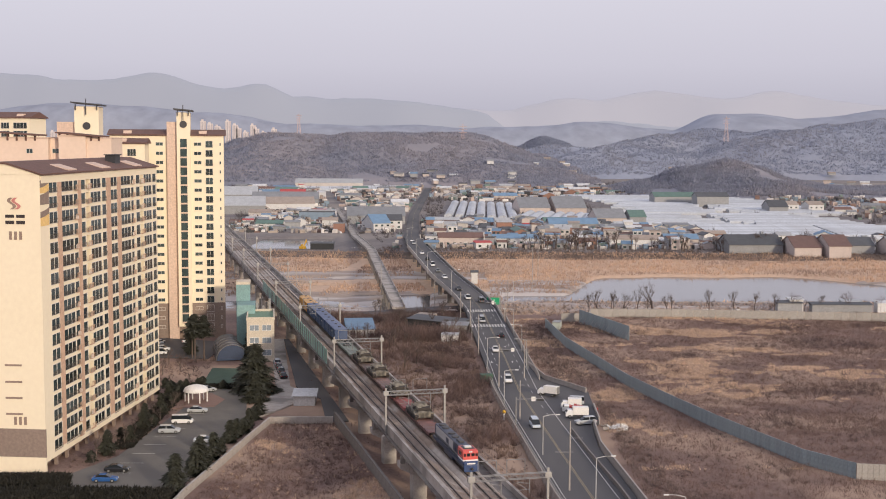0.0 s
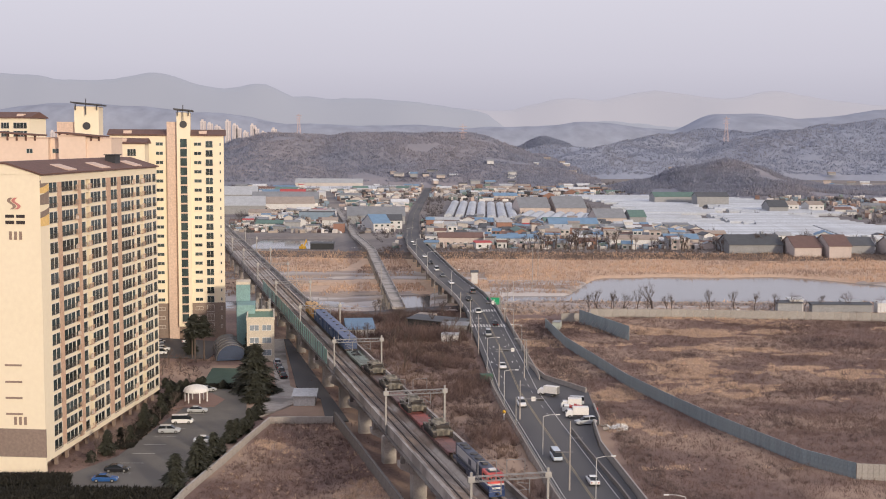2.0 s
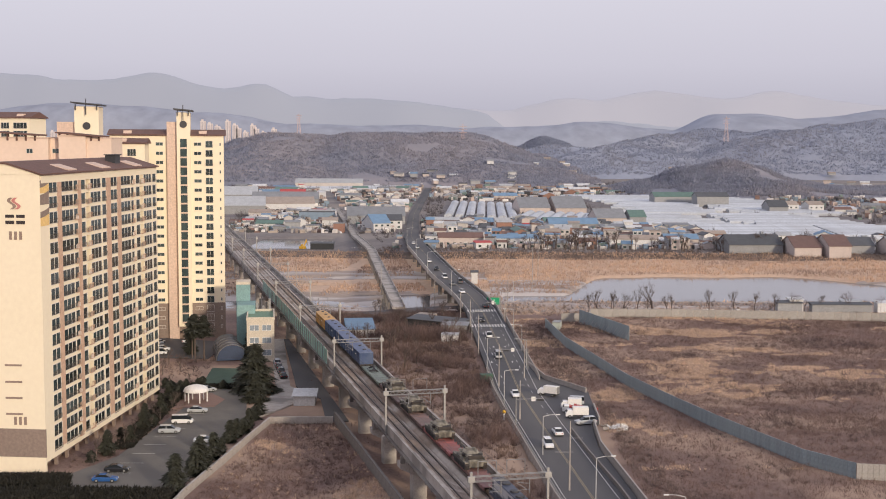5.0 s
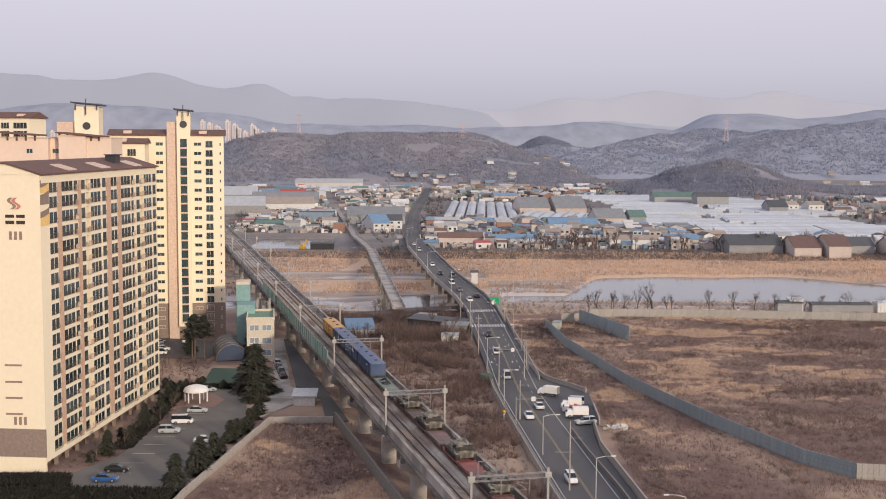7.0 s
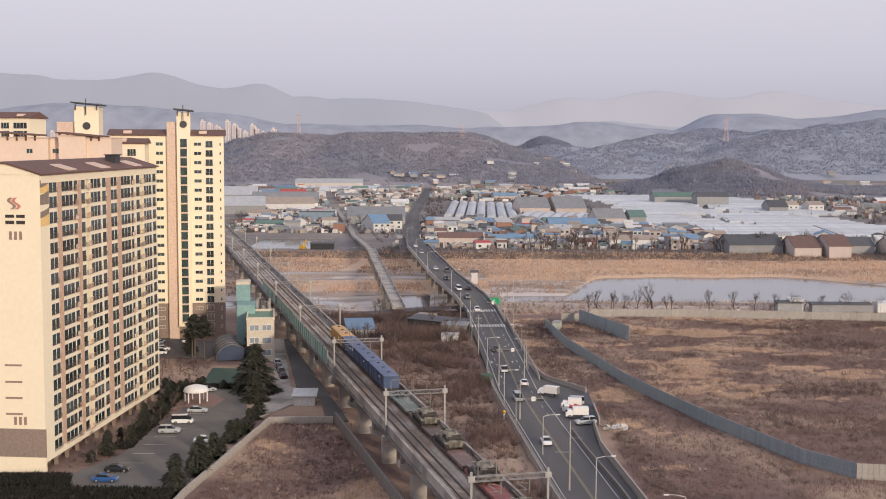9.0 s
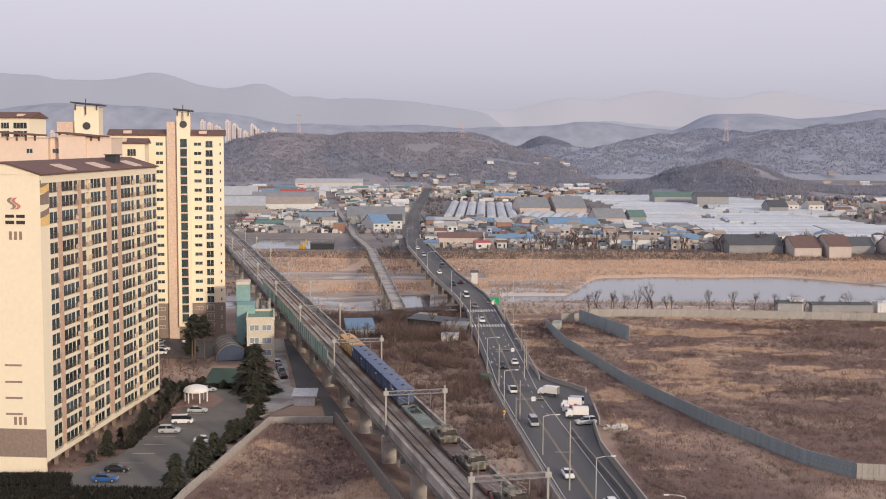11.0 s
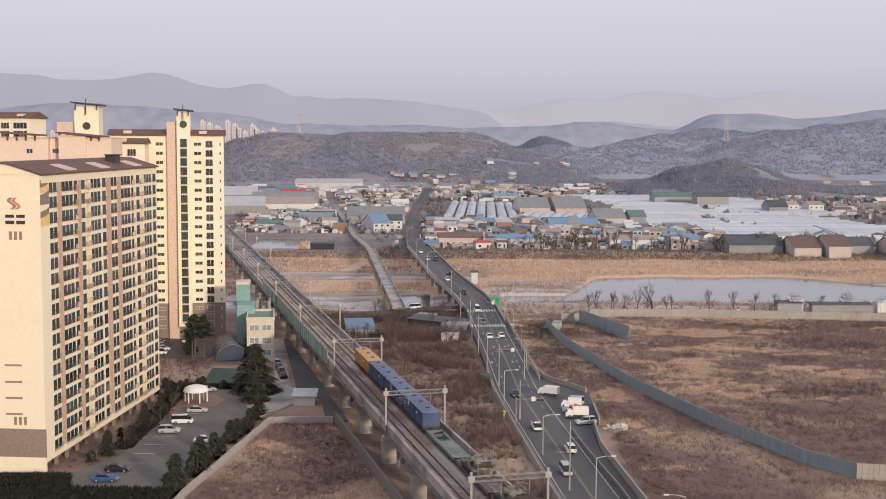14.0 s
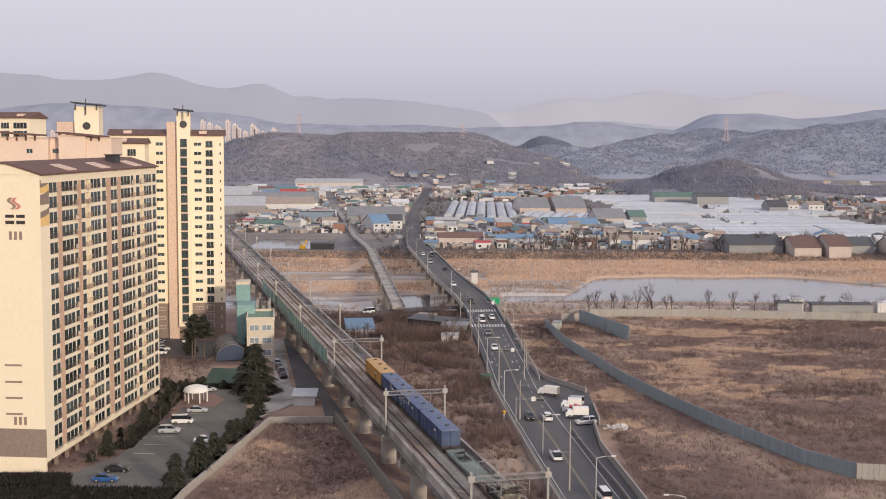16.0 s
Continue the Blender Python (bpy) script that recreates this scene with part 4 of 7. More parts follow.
def street_lamp(p, h=8.0, ang=0.0, arm=2.6):
    t = thing("street_lamp", "pale grey steel street lamp with one arm", "street lamp", pose(p[0], p[1], p[2], 0, 0, ang), "street lamps")
    bm = bmesh.new()
    tube(bm, (0, 0, -0.3), (0, 0, h), 0.10, 0.06, n=8)
    part("pole", bm, M_LAMP, t)
    bm = bmesh.new()
    tube(bm, (0, 0, h - 0.05), (arm * 0.5, 0, h + 0.25), 0.07, n=6)
    tube(bm, (arm * 0.5, 0, h + 0.25), (arm, 0, h + 0.3), 0.05, n=6)
    part("arm", bm, M_LAMP, t)
    bm = bmesh.new()
    box(bm, arm - 0.1, arm + 0.7, -0.16, 0.16, h + 0.2, h + 0.36, bevel=0.04)
    part("lamp_head", bm, M_WHITE, t)
    return t


for x, y, z, h, a in ((14.3, 277, 0.6, 8.2, 0), (19.6, 232, 0.6, 8.0, 5), (25.9, 200, 0.9, 8.0, 5), (12.0, 322, 0.8, 8.2, 0), (8.9, 366, 1.5, 8.2, 0), (22.5, 322, 0.6, 8.0, 180),
                      (22.7, 345, 0.8, 8.2, 180), (21.9, 372, 1.5, 8.2, 180), (3.1, 440, 5.4, 9, 10), (-6.4, 505, 6, 9, 0), (-12.6, 570, 6, 9, 0), (-19, 640, 6, 9, 0), (-27, 760, 1, 9, 0), (27.5, 470, -1, 8, 0), (36.5, 178, 0.9, 8, 180)):
    street_lamp((x, y, z), h, a)


def pole(p, h, arms=(), label="grey concrete utility pole", name="utility_pole", r=0.17, mt=None):
    t = thing(name, label, "pole", pose(*p), "poles along the road")
    bm = bmesh.new()
    tube(bm, (0, 0, -0.4), (0, 0, h), r, r * 0.6, n=8)
    part("shaft", bm, mt or M_CONC, t)
    for z, x0, x1, ang in arms:
        bm = bmesh.new()
        c, s_ = math.cos(radians(ang)), math.sin(radians(ang))
        tube(bm, (x0 * c, x0 * s_, z), (x1 * c, x1 * s_, z), 0.06, n=5)
        part("crossarm", bm, M_GREYMETAL, t)
    return t


for x, y, z, h, arms in ((22.3, 208, 0.8, 12.5, [(9.5, -0.2, 2.2, 0), (7.0, -2.6, 0.6, 0)]), (17.0, 262, 0.6, 9.0, [(8.0, -0.4, 1.0, 0)]), (14.0, 297, 0.6, 11.0, [(9.8, -0.9, 0.9, 10), (9.2, -0.9, 0.9, 10)]),
                         (10.2, 342, 1.0, 11.5, [(10.3, -1, 1, 10), (9.6, -1, 1, 10)]), (21.0, 308, 0.6, 10.5, [(9.5, -3.0, 0.5, 0)]), (6.0, 405, 0.0, 11, [(10, -1, 1, 0)]), (8.8, 385, 0, 11, [(10, -1, 1, 0), (9, -1, 1, 0)]),
                         (-3.0, 452, -1, 13, [(12, -1, 1, 0)]), (22.0, 420, 0, 10, [(9, -1, 1, 0)]), (24.5, 455, 0, 11, []), (37.0, 500, -2, 20, []), (44, 560, -2, 18, []), (-24, 470, -2, 16, []), (-63, 520, -1, 10, []), (-95, 560, -1, 10, [])):
    pole((x, y, z), h, arms)


def signal(p, reach, ang):
    t = thing("traffic_signal", "traffic signal on a long mast arm", "traffic signal", pose(*p, 0, 0, ang))
    bm = bmesh.new()
    tube(bm, (0, 0, -0.3), (0, 0, 6.2), 0.15, 0.1, n=8)
    part("pole", bm, M_GREYMETAL, t)
    bm = bmesh.new()
    tube(bm, (0, 0, 5.7), (reach, 0, 5.9), 0.09, 0.06, n=6)
    part("mast_arm", bm, M_GREYMETAL, t)
    bm = bmesh.new()
    box(bm, reach - 1.5, reach, -0.15, 0.15, 5.4, 5.85, bevel=0.03)
    part("signal_box", bm, M_DARKMETAL, t)
    bm = bmesh.new()
    box(bm, reach * 0.55, reach * 0.55 + 0.9, -0.04, 0.04, 5.3, 6.3)
    part("sign_plate", bm, M_WHITE, t)


signal((15.9, 258, 0.6), 6.0, 0)
signal((22.6, 318, 0.8), 6.5, 180)
signal((20.3, 398, 2.5), 6.0, 180)

ds = thing("direction_sign", "green road direction sign on a steel post", "road sign", pose(20.6, 430, -2.2, 0, 0, 0))
bm = bmesh.new()
tube(bm, (0, 0, -2), (0, 0, 8.2), 0.2, 0.16, n=8)
part("post", bm, M_GREYMETAL, ds)
bm = bmesh.new()
for z in (6.3, 7.6):
    tube(bm, (0, 0, z), (-4.6, 0, z), 0.08, n=5)
part("bracket", bm, M_GREYMETAL, ds)
bm = bmesh.new()
box(bm, -4.9, -0.4, -0.15, -0.08, 5.6, 8.1, bevel=0.03)
part("plate", bm, mat("sign_green", (0.01, 0.33, 0.15), (0.01, 0.28, 0.13), 1.0, 0.4), ds)
bm = bmesh.new()
box(bm, -3.6, -1.6, -0.19, -0.155, 6.2, 6.4)
part("writing_bar", bm, M_WHITE, ds)
bm = bmesh.new()
box(bm, -2.5, -2.2, -0.19, -0.155, 6.4, 7.4)
part("writing_bar", bm, M_WHITE, ds)


# ---- vehicles ----
M_TYRE = mat("tyre", (0.025, 0.025, 0.026), None, 4.0, 0.9)
M_CARGLASS = mat("car_glass", (0.02, 0.024, 0.028), None, 1.0, 0.1)
M_HEAD = mat("headlight_glass", (0.7, 0.7, 0.68), None, 1.0, 0.2)
M_TAIL = mat("tail_light", (0.35, 0.02, 0.02), None, 1.0, 0.3)
PAINT = {"white": (0.80, 0.80, 0.80), "silver": (0.42, 0.44, 0.46), "black": (0.02, 0.021, 0.024), "blue": (0.03, 0.10, 0.28), "grey": (0.14, 0.145, 0.15), "red": (0.45, 0.03, 0.03), "navy": (0.03, 0.045, 0.09), "pale": (0.55, 0.62, 0.70)}
SHARED = {}


def shared(key, make, material):
    if key not in SHARED:
        bm = bmesh.new()
        make(bm)
        o = part("tmp", bm, material)
        SHARED[key] = o.data
        bpy.data.objects.remove(o)
    return SHARED[key]


def wheel_mesh(r, w):
    def make(bm):
        bmesh.ops.create_cone(bm, cap_ends=True, segments=14, radius1=r, radius2=r, depth=w, matrix=pose(0, 0, 0, 90))
    return shared(("wheel", r, w), make, M_TYRE)


def rim_mesh(r, w):
    def make(bm):
        bmesh.ops.create_cone(bm, cap_ends=True, segments=10, radius1=r * 0.6, radius2=r * 0.6, depth=w + 0.04, matrix=pose(0, 0, 0, 90))
    return shared(("rim", r, w), make, M_GREYMETAL)


def wheels(t, xs, y, r, w=0.22):
    for x in xs:
        for sgn in (-1, 1):
            wh = share("wheel", wheel_mesh(r, w), t, pose(x, sgn * y, r))
            share("rim", rim_mesh(r, w), wh, pose(0, 0, 0))


def shell(bm, sections):
    """A closed hull from cross sections (x, half width, low, high), each a rounded box."""
    prev = None
    for x, hw, lo, hi in sections:
        c = min(0.12, (hi - lo) * 0.25)
        ring = [bm.verts.new(p) for p in ((x, -hw + 0.05, lo), (x, hw - 0.05, lo), (x, hw, lo + c), (x, hw, hi - c), (x, hw - c, hi), (x, -hw + c, hi), (x, -hw, hi - c), (x, -hw, lo + c))]
        if prev:
            for i in range(8):
                bm.faces.new((prev[i], prev[(i + 1) % 8], ring[(i + 1) % 8], ring[i]))
        else:
            bm.faces.new(ring[::-1])
        prev = ring
    bm.faces.new(prev)


def car(colour, kind="sedan", m=None, state="on the road", group=""):
    names = {"sedan": "sedan car", "suv": "sport utility car", "van": "van", "pickup": "small pickup truck"}
    t = thing("car" if kind in ("sedan", "suv") else "van" if kind == "van" else "pickup_truck", f"{colour} {names[kind]} {state}", "car" if kind != "pickup" else "truck", m, group)
    pm = mat("paint_" + colour, PAINT[colour], tuple(v * 0.92 for v in PAINT[colour]), 1.5, 0.25)
    L = 4.6
    tall = {"sedan": 1.45, "suv": 1.72, "van": 1.95, "pickup": 1.75}[kind]
    mid = 0.92 if kind == "sedan" else 1.05
    hw = 0.91

    def body(bm):
        shell(bm, [(-2.3, hw - 0.14, 0.42, mid - 0.1), (-2.15, hw, 0.3, mid), (-1.0, hw, 0.22, mid + 0.03), (1.0, hw, 0.22, mid), (1.9, hw, 0.26, mid - 0.12), (2.25, hw - 0.12, 0.36, mid - 0.28)])

    def glasshouse(bm):
        if kind == "sedan":
            shell(bm, [(-1.75, 0.74, mid, mid + 0.06), (-0.95, 0.66, mid - 0.1, tall - 0.05), (0.15, 0.66, mid - 0.1, tall - 0.05), (1.05, 0.76, mid - 0.1, mid + 0.04)])
        elif kind == "suv":
            shell(bm, [(-2.2, 0.76, mid - 0.1, mid + 0.1), (-1.9, 0.68, mid - 0.1, tall - 0.06), (0.3, 0.68, mid - 0.1, tall - 0.06), (1.2, 0.78, mid - 0.1, mid)])
        elif kind == "van":
            shell(bm, [(-2.27, 0.84, mid - 0.1, tall - 0.2), (-2.2, 0.8, mid - 0.1, tall - 0.06), (1.0, 0.8, mid - 0.1, tall - 0.06), (1.9, 0.8, mid - 0.2, mid)])
        else:
            shell(bm, [(0.35, 0.8, mid - 0.1, tall - 0.06), (1.5, 0.78, mid - 0.1, tall - 0.06), (2.05, 0.8, mid - 0.2, mid)])

    def roof(bm):
        a, b = {"sedan": (-1.02, 0.2), "suv": (-1.98, 0.36), "van": (-2.24, 1.08), "pickup": (0.3, 1.55)}[kind]
        box(bm, a, b, -0.66, 0.66, tall - 0.07, tall, bevel=0.03)

    share("body", shared(("body", kind, colour), body, pm), t, pose(0, 0, 0))
    share("glasshouse", shared(("glass", kind), glasshouse, M_CARGLASS), t, pose(0, 0, 0))
    share("roof", shared(("roof", kind, colour), roof, pm), t, pose(0, 0, 0))
    for sgn in (-1, 1):
        share("headlight", shared("head", lambda bm: box(bm, -0.08, 0.08, -0.16, 0.16, -0.07, 0.07, bevel=0.02), M_HEAD), t, pose(2.2, sgn * 0.6, mid - 0.33))
        share("tail_light", shared("tail", lambda bm: box(bm, -0.05, 0.05, -0.14, 0.14, -0.09, 0.09, bevel=0.02), M_TAIL), t, pose(-2.27, sgn * 0.62, mid - 0.24))
        if kind == "pickup":
            share("side_board", shared("board", lambda bm: box(bm, -2.25, 0.2, -0.03, 0.03, 0, 0.35), pm), t, pose(0, sgn * 0.85, mid))
        if kind in ("suv", "van"):
            share("pillar", shared(("pillar", kind), lambda bm: box(bm, -0.06, 0.06, -0.02, 0.02, mid, tall - 0.04), pm), t, pose(-0.6, sgn * 0.76, 0))
    wheels(t, (-1.4, 1.4), 0.82, 0.33)
    return t


def box_truck(colour, m, cargo="box", L=6.4, label="white box truck parked in a lay-by"):
    t = thing("box_truck", label, "truck", m)
    t.scale = (0.9, 0.9, 0.9)
    pm = mat("paint_" + colour, PAINT[colour], tuple(v * 0.92 for v in PAINT[colour]), 1.5, 0.25)
    bm = bmesh.new()
    shell(bm, [(L / 2 - 1.7, 0.92, 0.55, 2.05), (L / 2 - 0.5, 0.92, 0.5, 2.05), (L / 2 - 0.1, 0.98, 0.45, 1.35), (L / 2, 0.92, 0.5, 1.2)])
    part("cab", bm, pm, t)
    bm = bmesh.new()
    box(bm, L / 2 - 0.62, L / 2 - 0.2, -0.85, 0.85, 1.35, 1.95)
    part("windscreen", bm, M_CARGLASS, t)
    bm = bmesh.new()
    box(bm, -L / 2, L / 2 - 0.3, -0.5, 0.5, 0.5, 0.8)
    part("chassis", bm, M_DARKMETAL, t)
    if cargo == "box":
        bm = bmesh.new()
        box(bm, -L / 2, L / 2 - 1.75, -1.0, 1.0, 0.85, 2.75, bevel=0.08)
        part("cargo_box", bm, M_WHITE, t)
        bm = bmesh.new()
        box(bm, -L / 2 - 0.04, -L / 2 + 0.02, -0.92, 0.92, 0.95, 2.65)
        part("rear_door", bm, M_GREYMETAL, t)
    else:
        bm = bmesh.new()
        box(bm, -L / 2, L / 2 - 1.75, -1.0, 1.0, 0.85, 1.3)
        part("load_bed", bm, pm, t)
        for k in range(5):
            bm = bmesh.new()
            x = -L / 2 + 0.5 + k * 0.75
            box(bm, x, x + 0.7, -0.85 + 0.1 * (k % 2), 0.8, 1.3, 1.75 + 0.2 * (k % 3), bevel=0.08)
            part("cargo", bm, mat("red_crate", (0.45, 0.05, 0.045), None, 1.0, 0.6), t)
    wheels(t, (-L / 2 + 1.2, L / 2 - 1.0), 0.86, 0.42, 0.28)
    return t


# parked by the road
box_truck("white", pose(25.4, 287.0, 0.93, 0, 0, 150), "box", 5.6, "white box truck parked by the lay-by wall")
box_truck("white", pose(29.4, 273.2, 0.93, 0, 0, 174), "box", 5.2, "white box truck with a long cargo box")
box_truck("white", pose(29.5, 269.0, 0.93, 0, 0, 176), "open", 5.6, "white flatbed truck loaded with red crates")
box_truck("white", pose(29.7, 264.2, 0.93, 0, 0, 180), "box", 5.6, "white box truck with a rounded cargo box")
car("silver", "van", pose(30.6, 277.8, 0.93, 0, 0, 172), "parked in a lay-by")
car("silver", "suv", pose(30.9, 258.0, 0.93, 0, 0, 196), "parked by a concrete wall")
# parked in the car park
for col, kind, x, y, a in (("blue", "sedan", -60.6, 214.5, 2), ("black", "sedan", -60.2, 221.0, 4), ("silver", "suv", -57.2, 251.0, 5), ("white", "van", -56.3, 259.6, 5), ("silver", "sedan", -55.2, 270.2, 6),
                           ("white", "sedan", -48.2, 243.0, 3), ("silver", "sedan", -57.5, 293.0, 20)):
    car(col, kind, pose(x, y, 0.28, 0, 0, a), "parked in a car park", "cars in the car park")
for col, kind, x, y, a in (("white", "sedan", -85.0, 362, 80), ("white", "suv", -81.5, 350, 10), ("silver", "sedan", -84.5, 346, 5), ("white", "sedan", -77.5, 365, 85), ("silver", "suv", -74.5, 356, 80), ("white", "van", -81.0, 344, 8)):
    car(col, kind, pose(x, y, 0.2, 0, 0, a), "parked below the tower", "cars below the tower")
for k, col in enumerate(("black", "grey", "black", "silver")):
    car(col, "suv" if k % 2 else "sedan", pose(-41.2 - k * 1.35, 311 + k * 6.0, 0.3, 0, 0, 103), "parked along a concrete lane", "cars along the lane")
car("white", "sedan", pose(3.0, 436.0, -0.1, 0, 0, 20), "parked beside the bridge")
for col, x, y in (("black", -6, 419), ("white", -2.5, 414), ("grey", 2, 405)):
    car(col, "suv", pose(x, y, 0.0, 0, 0, 40), "parked in a scrap yard")

# ---- the train ----
M_NAVY = mat("loco_navy", (0.03, 0.042, 0.078), (0.024, 0.032, 0.062), 0.8, 0.4)
M_LOCORED = mat("loco_red", (0.62, 0.10, 0.085), (0.54, 0.085, 0.075), 0.8, 0.4)
M_LOCOBLUE = mat("loco_blue", (0.03, 0.065, 0.17), (0.025, 0.05, 0.14), 0.8, 0.4)
M_LOCOGREY = mat("loco_grey", (0.42, 0.42, 0.43), (0.36, 0.36, 0.37), 0.8, 0.45)
M_BOXBLUE = mat("wagon_blue", (0.026, 0.056, 0.145), (0.021, 0.045, 0.118), 0.5, 0.55, c3=(0.05, 0.08, 0.16), scale3=0.3)
M_BOXBLUE_R = mat("wagon_blue_roof", (0.13, 0.17, 0.28), (0.10, 0.135, 0.23), 0.5, 0.6)
M_BOXYEL = mat("wagon_yellow", (0.50, 0.26, 0.06), (0.43, 0.22, 0.05), 0.5, 0.55)
M_BOXYEL_R = mat("wagon_yellow_roof", (0.60, 0.36, 0.14), (0.52, 0.31, 0.12), 0.5, 0.6)
M_BOGIE = mat("bogie_steel", (0.05, 0.042, 0.038), (0.035, 0.03, 0.027), 1.5, 0.8)
TRACK_OFF, RAIL_TOP = 6.6, DECK + 0.52


def bogie(parent, x, wheel_x=(-1.0, 1.0), r=0.43):
    def make(bm):
        for sgn in (-1, 1):
            box(bm, min(wheel_x) - 0.5, max(wheel_x) + 0.5, sgn * 0.98 - 0.09, sgn * 0.98 + 0.09, 0.38, 0.66)
        box(bm, -0.3, 0.3, -0.98, 0.98, 0.4, 0.72)
    bg = share("bogie", shared(("bogie", wheel_x), make, M_BOGIE), parent, pose(x, 0, 0))

    def wset(bm):
        for sgn in (-1, 1):
            bmesh.ops.create_cone(bm, cap_ends=True, segments=14, radius1=r, radius2=r, depth=0.14, matrix=pose(0, sgn * 0.75, 0, 90))
        tube(bm, (0, -0.8, 0), (0, 0.8, 0), 0.09)
    for wx in wheel_x:
        share("wheelset", shared(("wheelset", r), wset, M_RAIL), bg, pose(wx, 0, r))


def coupler(parent, x):
    share("coupler", shared("coupler", lambda bm: box(bm, -0.5, 0.5, -0.14, 0.14, 0.78, 1.02), M_BOGIE), parent, pose(x, 0, 0))


def locomotive():
    t = thing("locomotive", "dark blue diesel locomotive with red cab and grey sides", "locomotive")
    bm = bmesh.new()
    box(bm, -10.2, 10.2, -1.4, 1.4, 1.0, 1.5, bevel=0.04)
    part("underframe", bm, M_NAVY, t)
    bm = bmesh.new()
    shell(bm, [(-9.9, 0.95, 1.5, 3.7), (-9.6, 1.05, 1.5, 3.9), (6.6, 1.05, 1.5, 3.9)])
    part("hood", bm, M_NAVY, t)
    for sgn in (-1, 1):
        bm = bmesh.new()
        box(bm, -8.8, 2.6, sgn * 1.06 - 0.03, sgn * 1.06 + 0.03, 2.2, 3.72)
        part("side_panel", bm, M_LOCOGREY, t)
        for k in range(6):
            bm = bmesh.new()
            x = -8.4 + k * 2.2
            box(bm, x, x + 1.6, sgn * 1.1 - 0.015, sgn * 1.1 + 0.015, 2.3, 3.35)
            part("louvre", bm, M_LOCOGREY if k not in (3, 5) else M_NAVY, t)
        bm = bmesh.new()
        box(bm, -10.0, 9.8, sgn * 1.37 - 0.03, sgn * 1.37 + 0.03, 2.35, 2.41)
        for k in range(14):
            x = -10.0 + k * 1.52
            box(bm, x, x + 0.05, sgn * 1.37 - 0.025, sgn * 1.37 + 0.025, 1.5, 2.4)
        part("handrail", bm, M_GREYMETAL, t)
        bm = bmesh.new()
        tube(bm, (-2.6, sgn * 0.9, 0.6), (2.6, sgn * 0.9, 0.6), 0.42, n=10)
        part("fuel_tank", bm, M_NAVY, t)
    for x in (-8.0, -5.9, -2.0, 0.5):
        bm = bmesh.new()
        bmesh.ops.create_cone(bm, cap_ends=True, segments=16, radius1=0.75, radius2=0.7, depth=0.24, matrix=pose(x, 0, 4.0))
        part("roof_fan", bm, M_DARKMETAL, t)
    bm = bmesh.new()
    box(bm, 2.4, 4.4, -0.45, 0.45, 3.85, 4.2, bevel=0.06)
    part("exhaust", bm, M_DARKMETAL, t)
    bm = bmesh.new()
    shell(bm, [(6.6, 1.4, 2.35, 4.05), (9.3, 1.4, 2.35, 4.05), (9.8, 1.36, 2.35, 3.7)])
    part("cab", bm, M_LOCORED, t)
    bm = bmesh.new()
    box(bm, 6.6, 9.86, -1.42, 1.42, 2.12, 2.36, bevel=0.02)
    part("cab_stripe", bm, M_WHITE, t)
    bm = bmesh.new()
    shell(bm, [(6.6, 1.4, 1.5, 2.12), (9.9, 1.4, 1.5, 2.12), (10.15, 1.25, 1.5, 2.05)])
    part("nose", bm, M_LOCOBLUE, t)
    bm = bmesh.new()
    box(bm, 10.12, 10.2, -0.75, 0.75, 1.6, 1.85, bevel=0.02)
    part("nose_stripe", bm, M_WHITE, t)
    bm = bmesh.new()
    box(bm, 7.0, 9.0, -1.0, 1.0, 4.0, 4.12)
    part("cab_roof", bm, M_DARKMETAL, t)
    for sgn in (-1, 1):
        bm = bmesh.new()
        box(bm, 9.6, 9.83, sgn * 0.42 - 0.3, sgn * 0.42 + 0.3, 2.95, 3.5)
        part("windscreen", bm, M_CARGLASS, t)
        bm = bmesh.new()
        box(bm, 9.6, 9.83, sgn * 1.08 - 0.2, sgn * 1.08 + 0.2, 2.95, 3.45)
        part("corner_window", bm, M_CARGLASS, t)
        bm = bmesh.new()
        box(bm, 7.2, 8.8, sgn * 1.41 - 0.03, sgn * 1.41 + 0.03, 2.85, 3.55)
        part("cab_window", bm, M_CARGLASS, t)
        bm = bmesh.new()
        bmesh.ops.create_cone(bm, cap_ends=True, segments=10, radius1=0.14, radius2=0.14, depth=0.12, matrix=pose(9.82, sgn * 0.16, 3.78, 0, 90))
        part("headlight", bm, M_HEAD, t)
    bm = bmesh.new()
    box(bm, 10.0, 10.35, -1.35, 1.35, 0.3, 1.5, bevel=0.05)
    part("pilot", bm, M_LOCOBLUE, t)
    bm = bmesh.new()
    box(bm, 7.4, 8.4, -0.6, 0.6, 4.12, 4.35, bevel=0.05)
    part("roof_unit", bm, M_WHITE, t)
    for x in (-6.5, 6.5):
        bogie(t, x, (-1.8, 0.0, 1.8), 0.5)
    coupler(t, 10.6), coupler(t, -10.4)
    return t


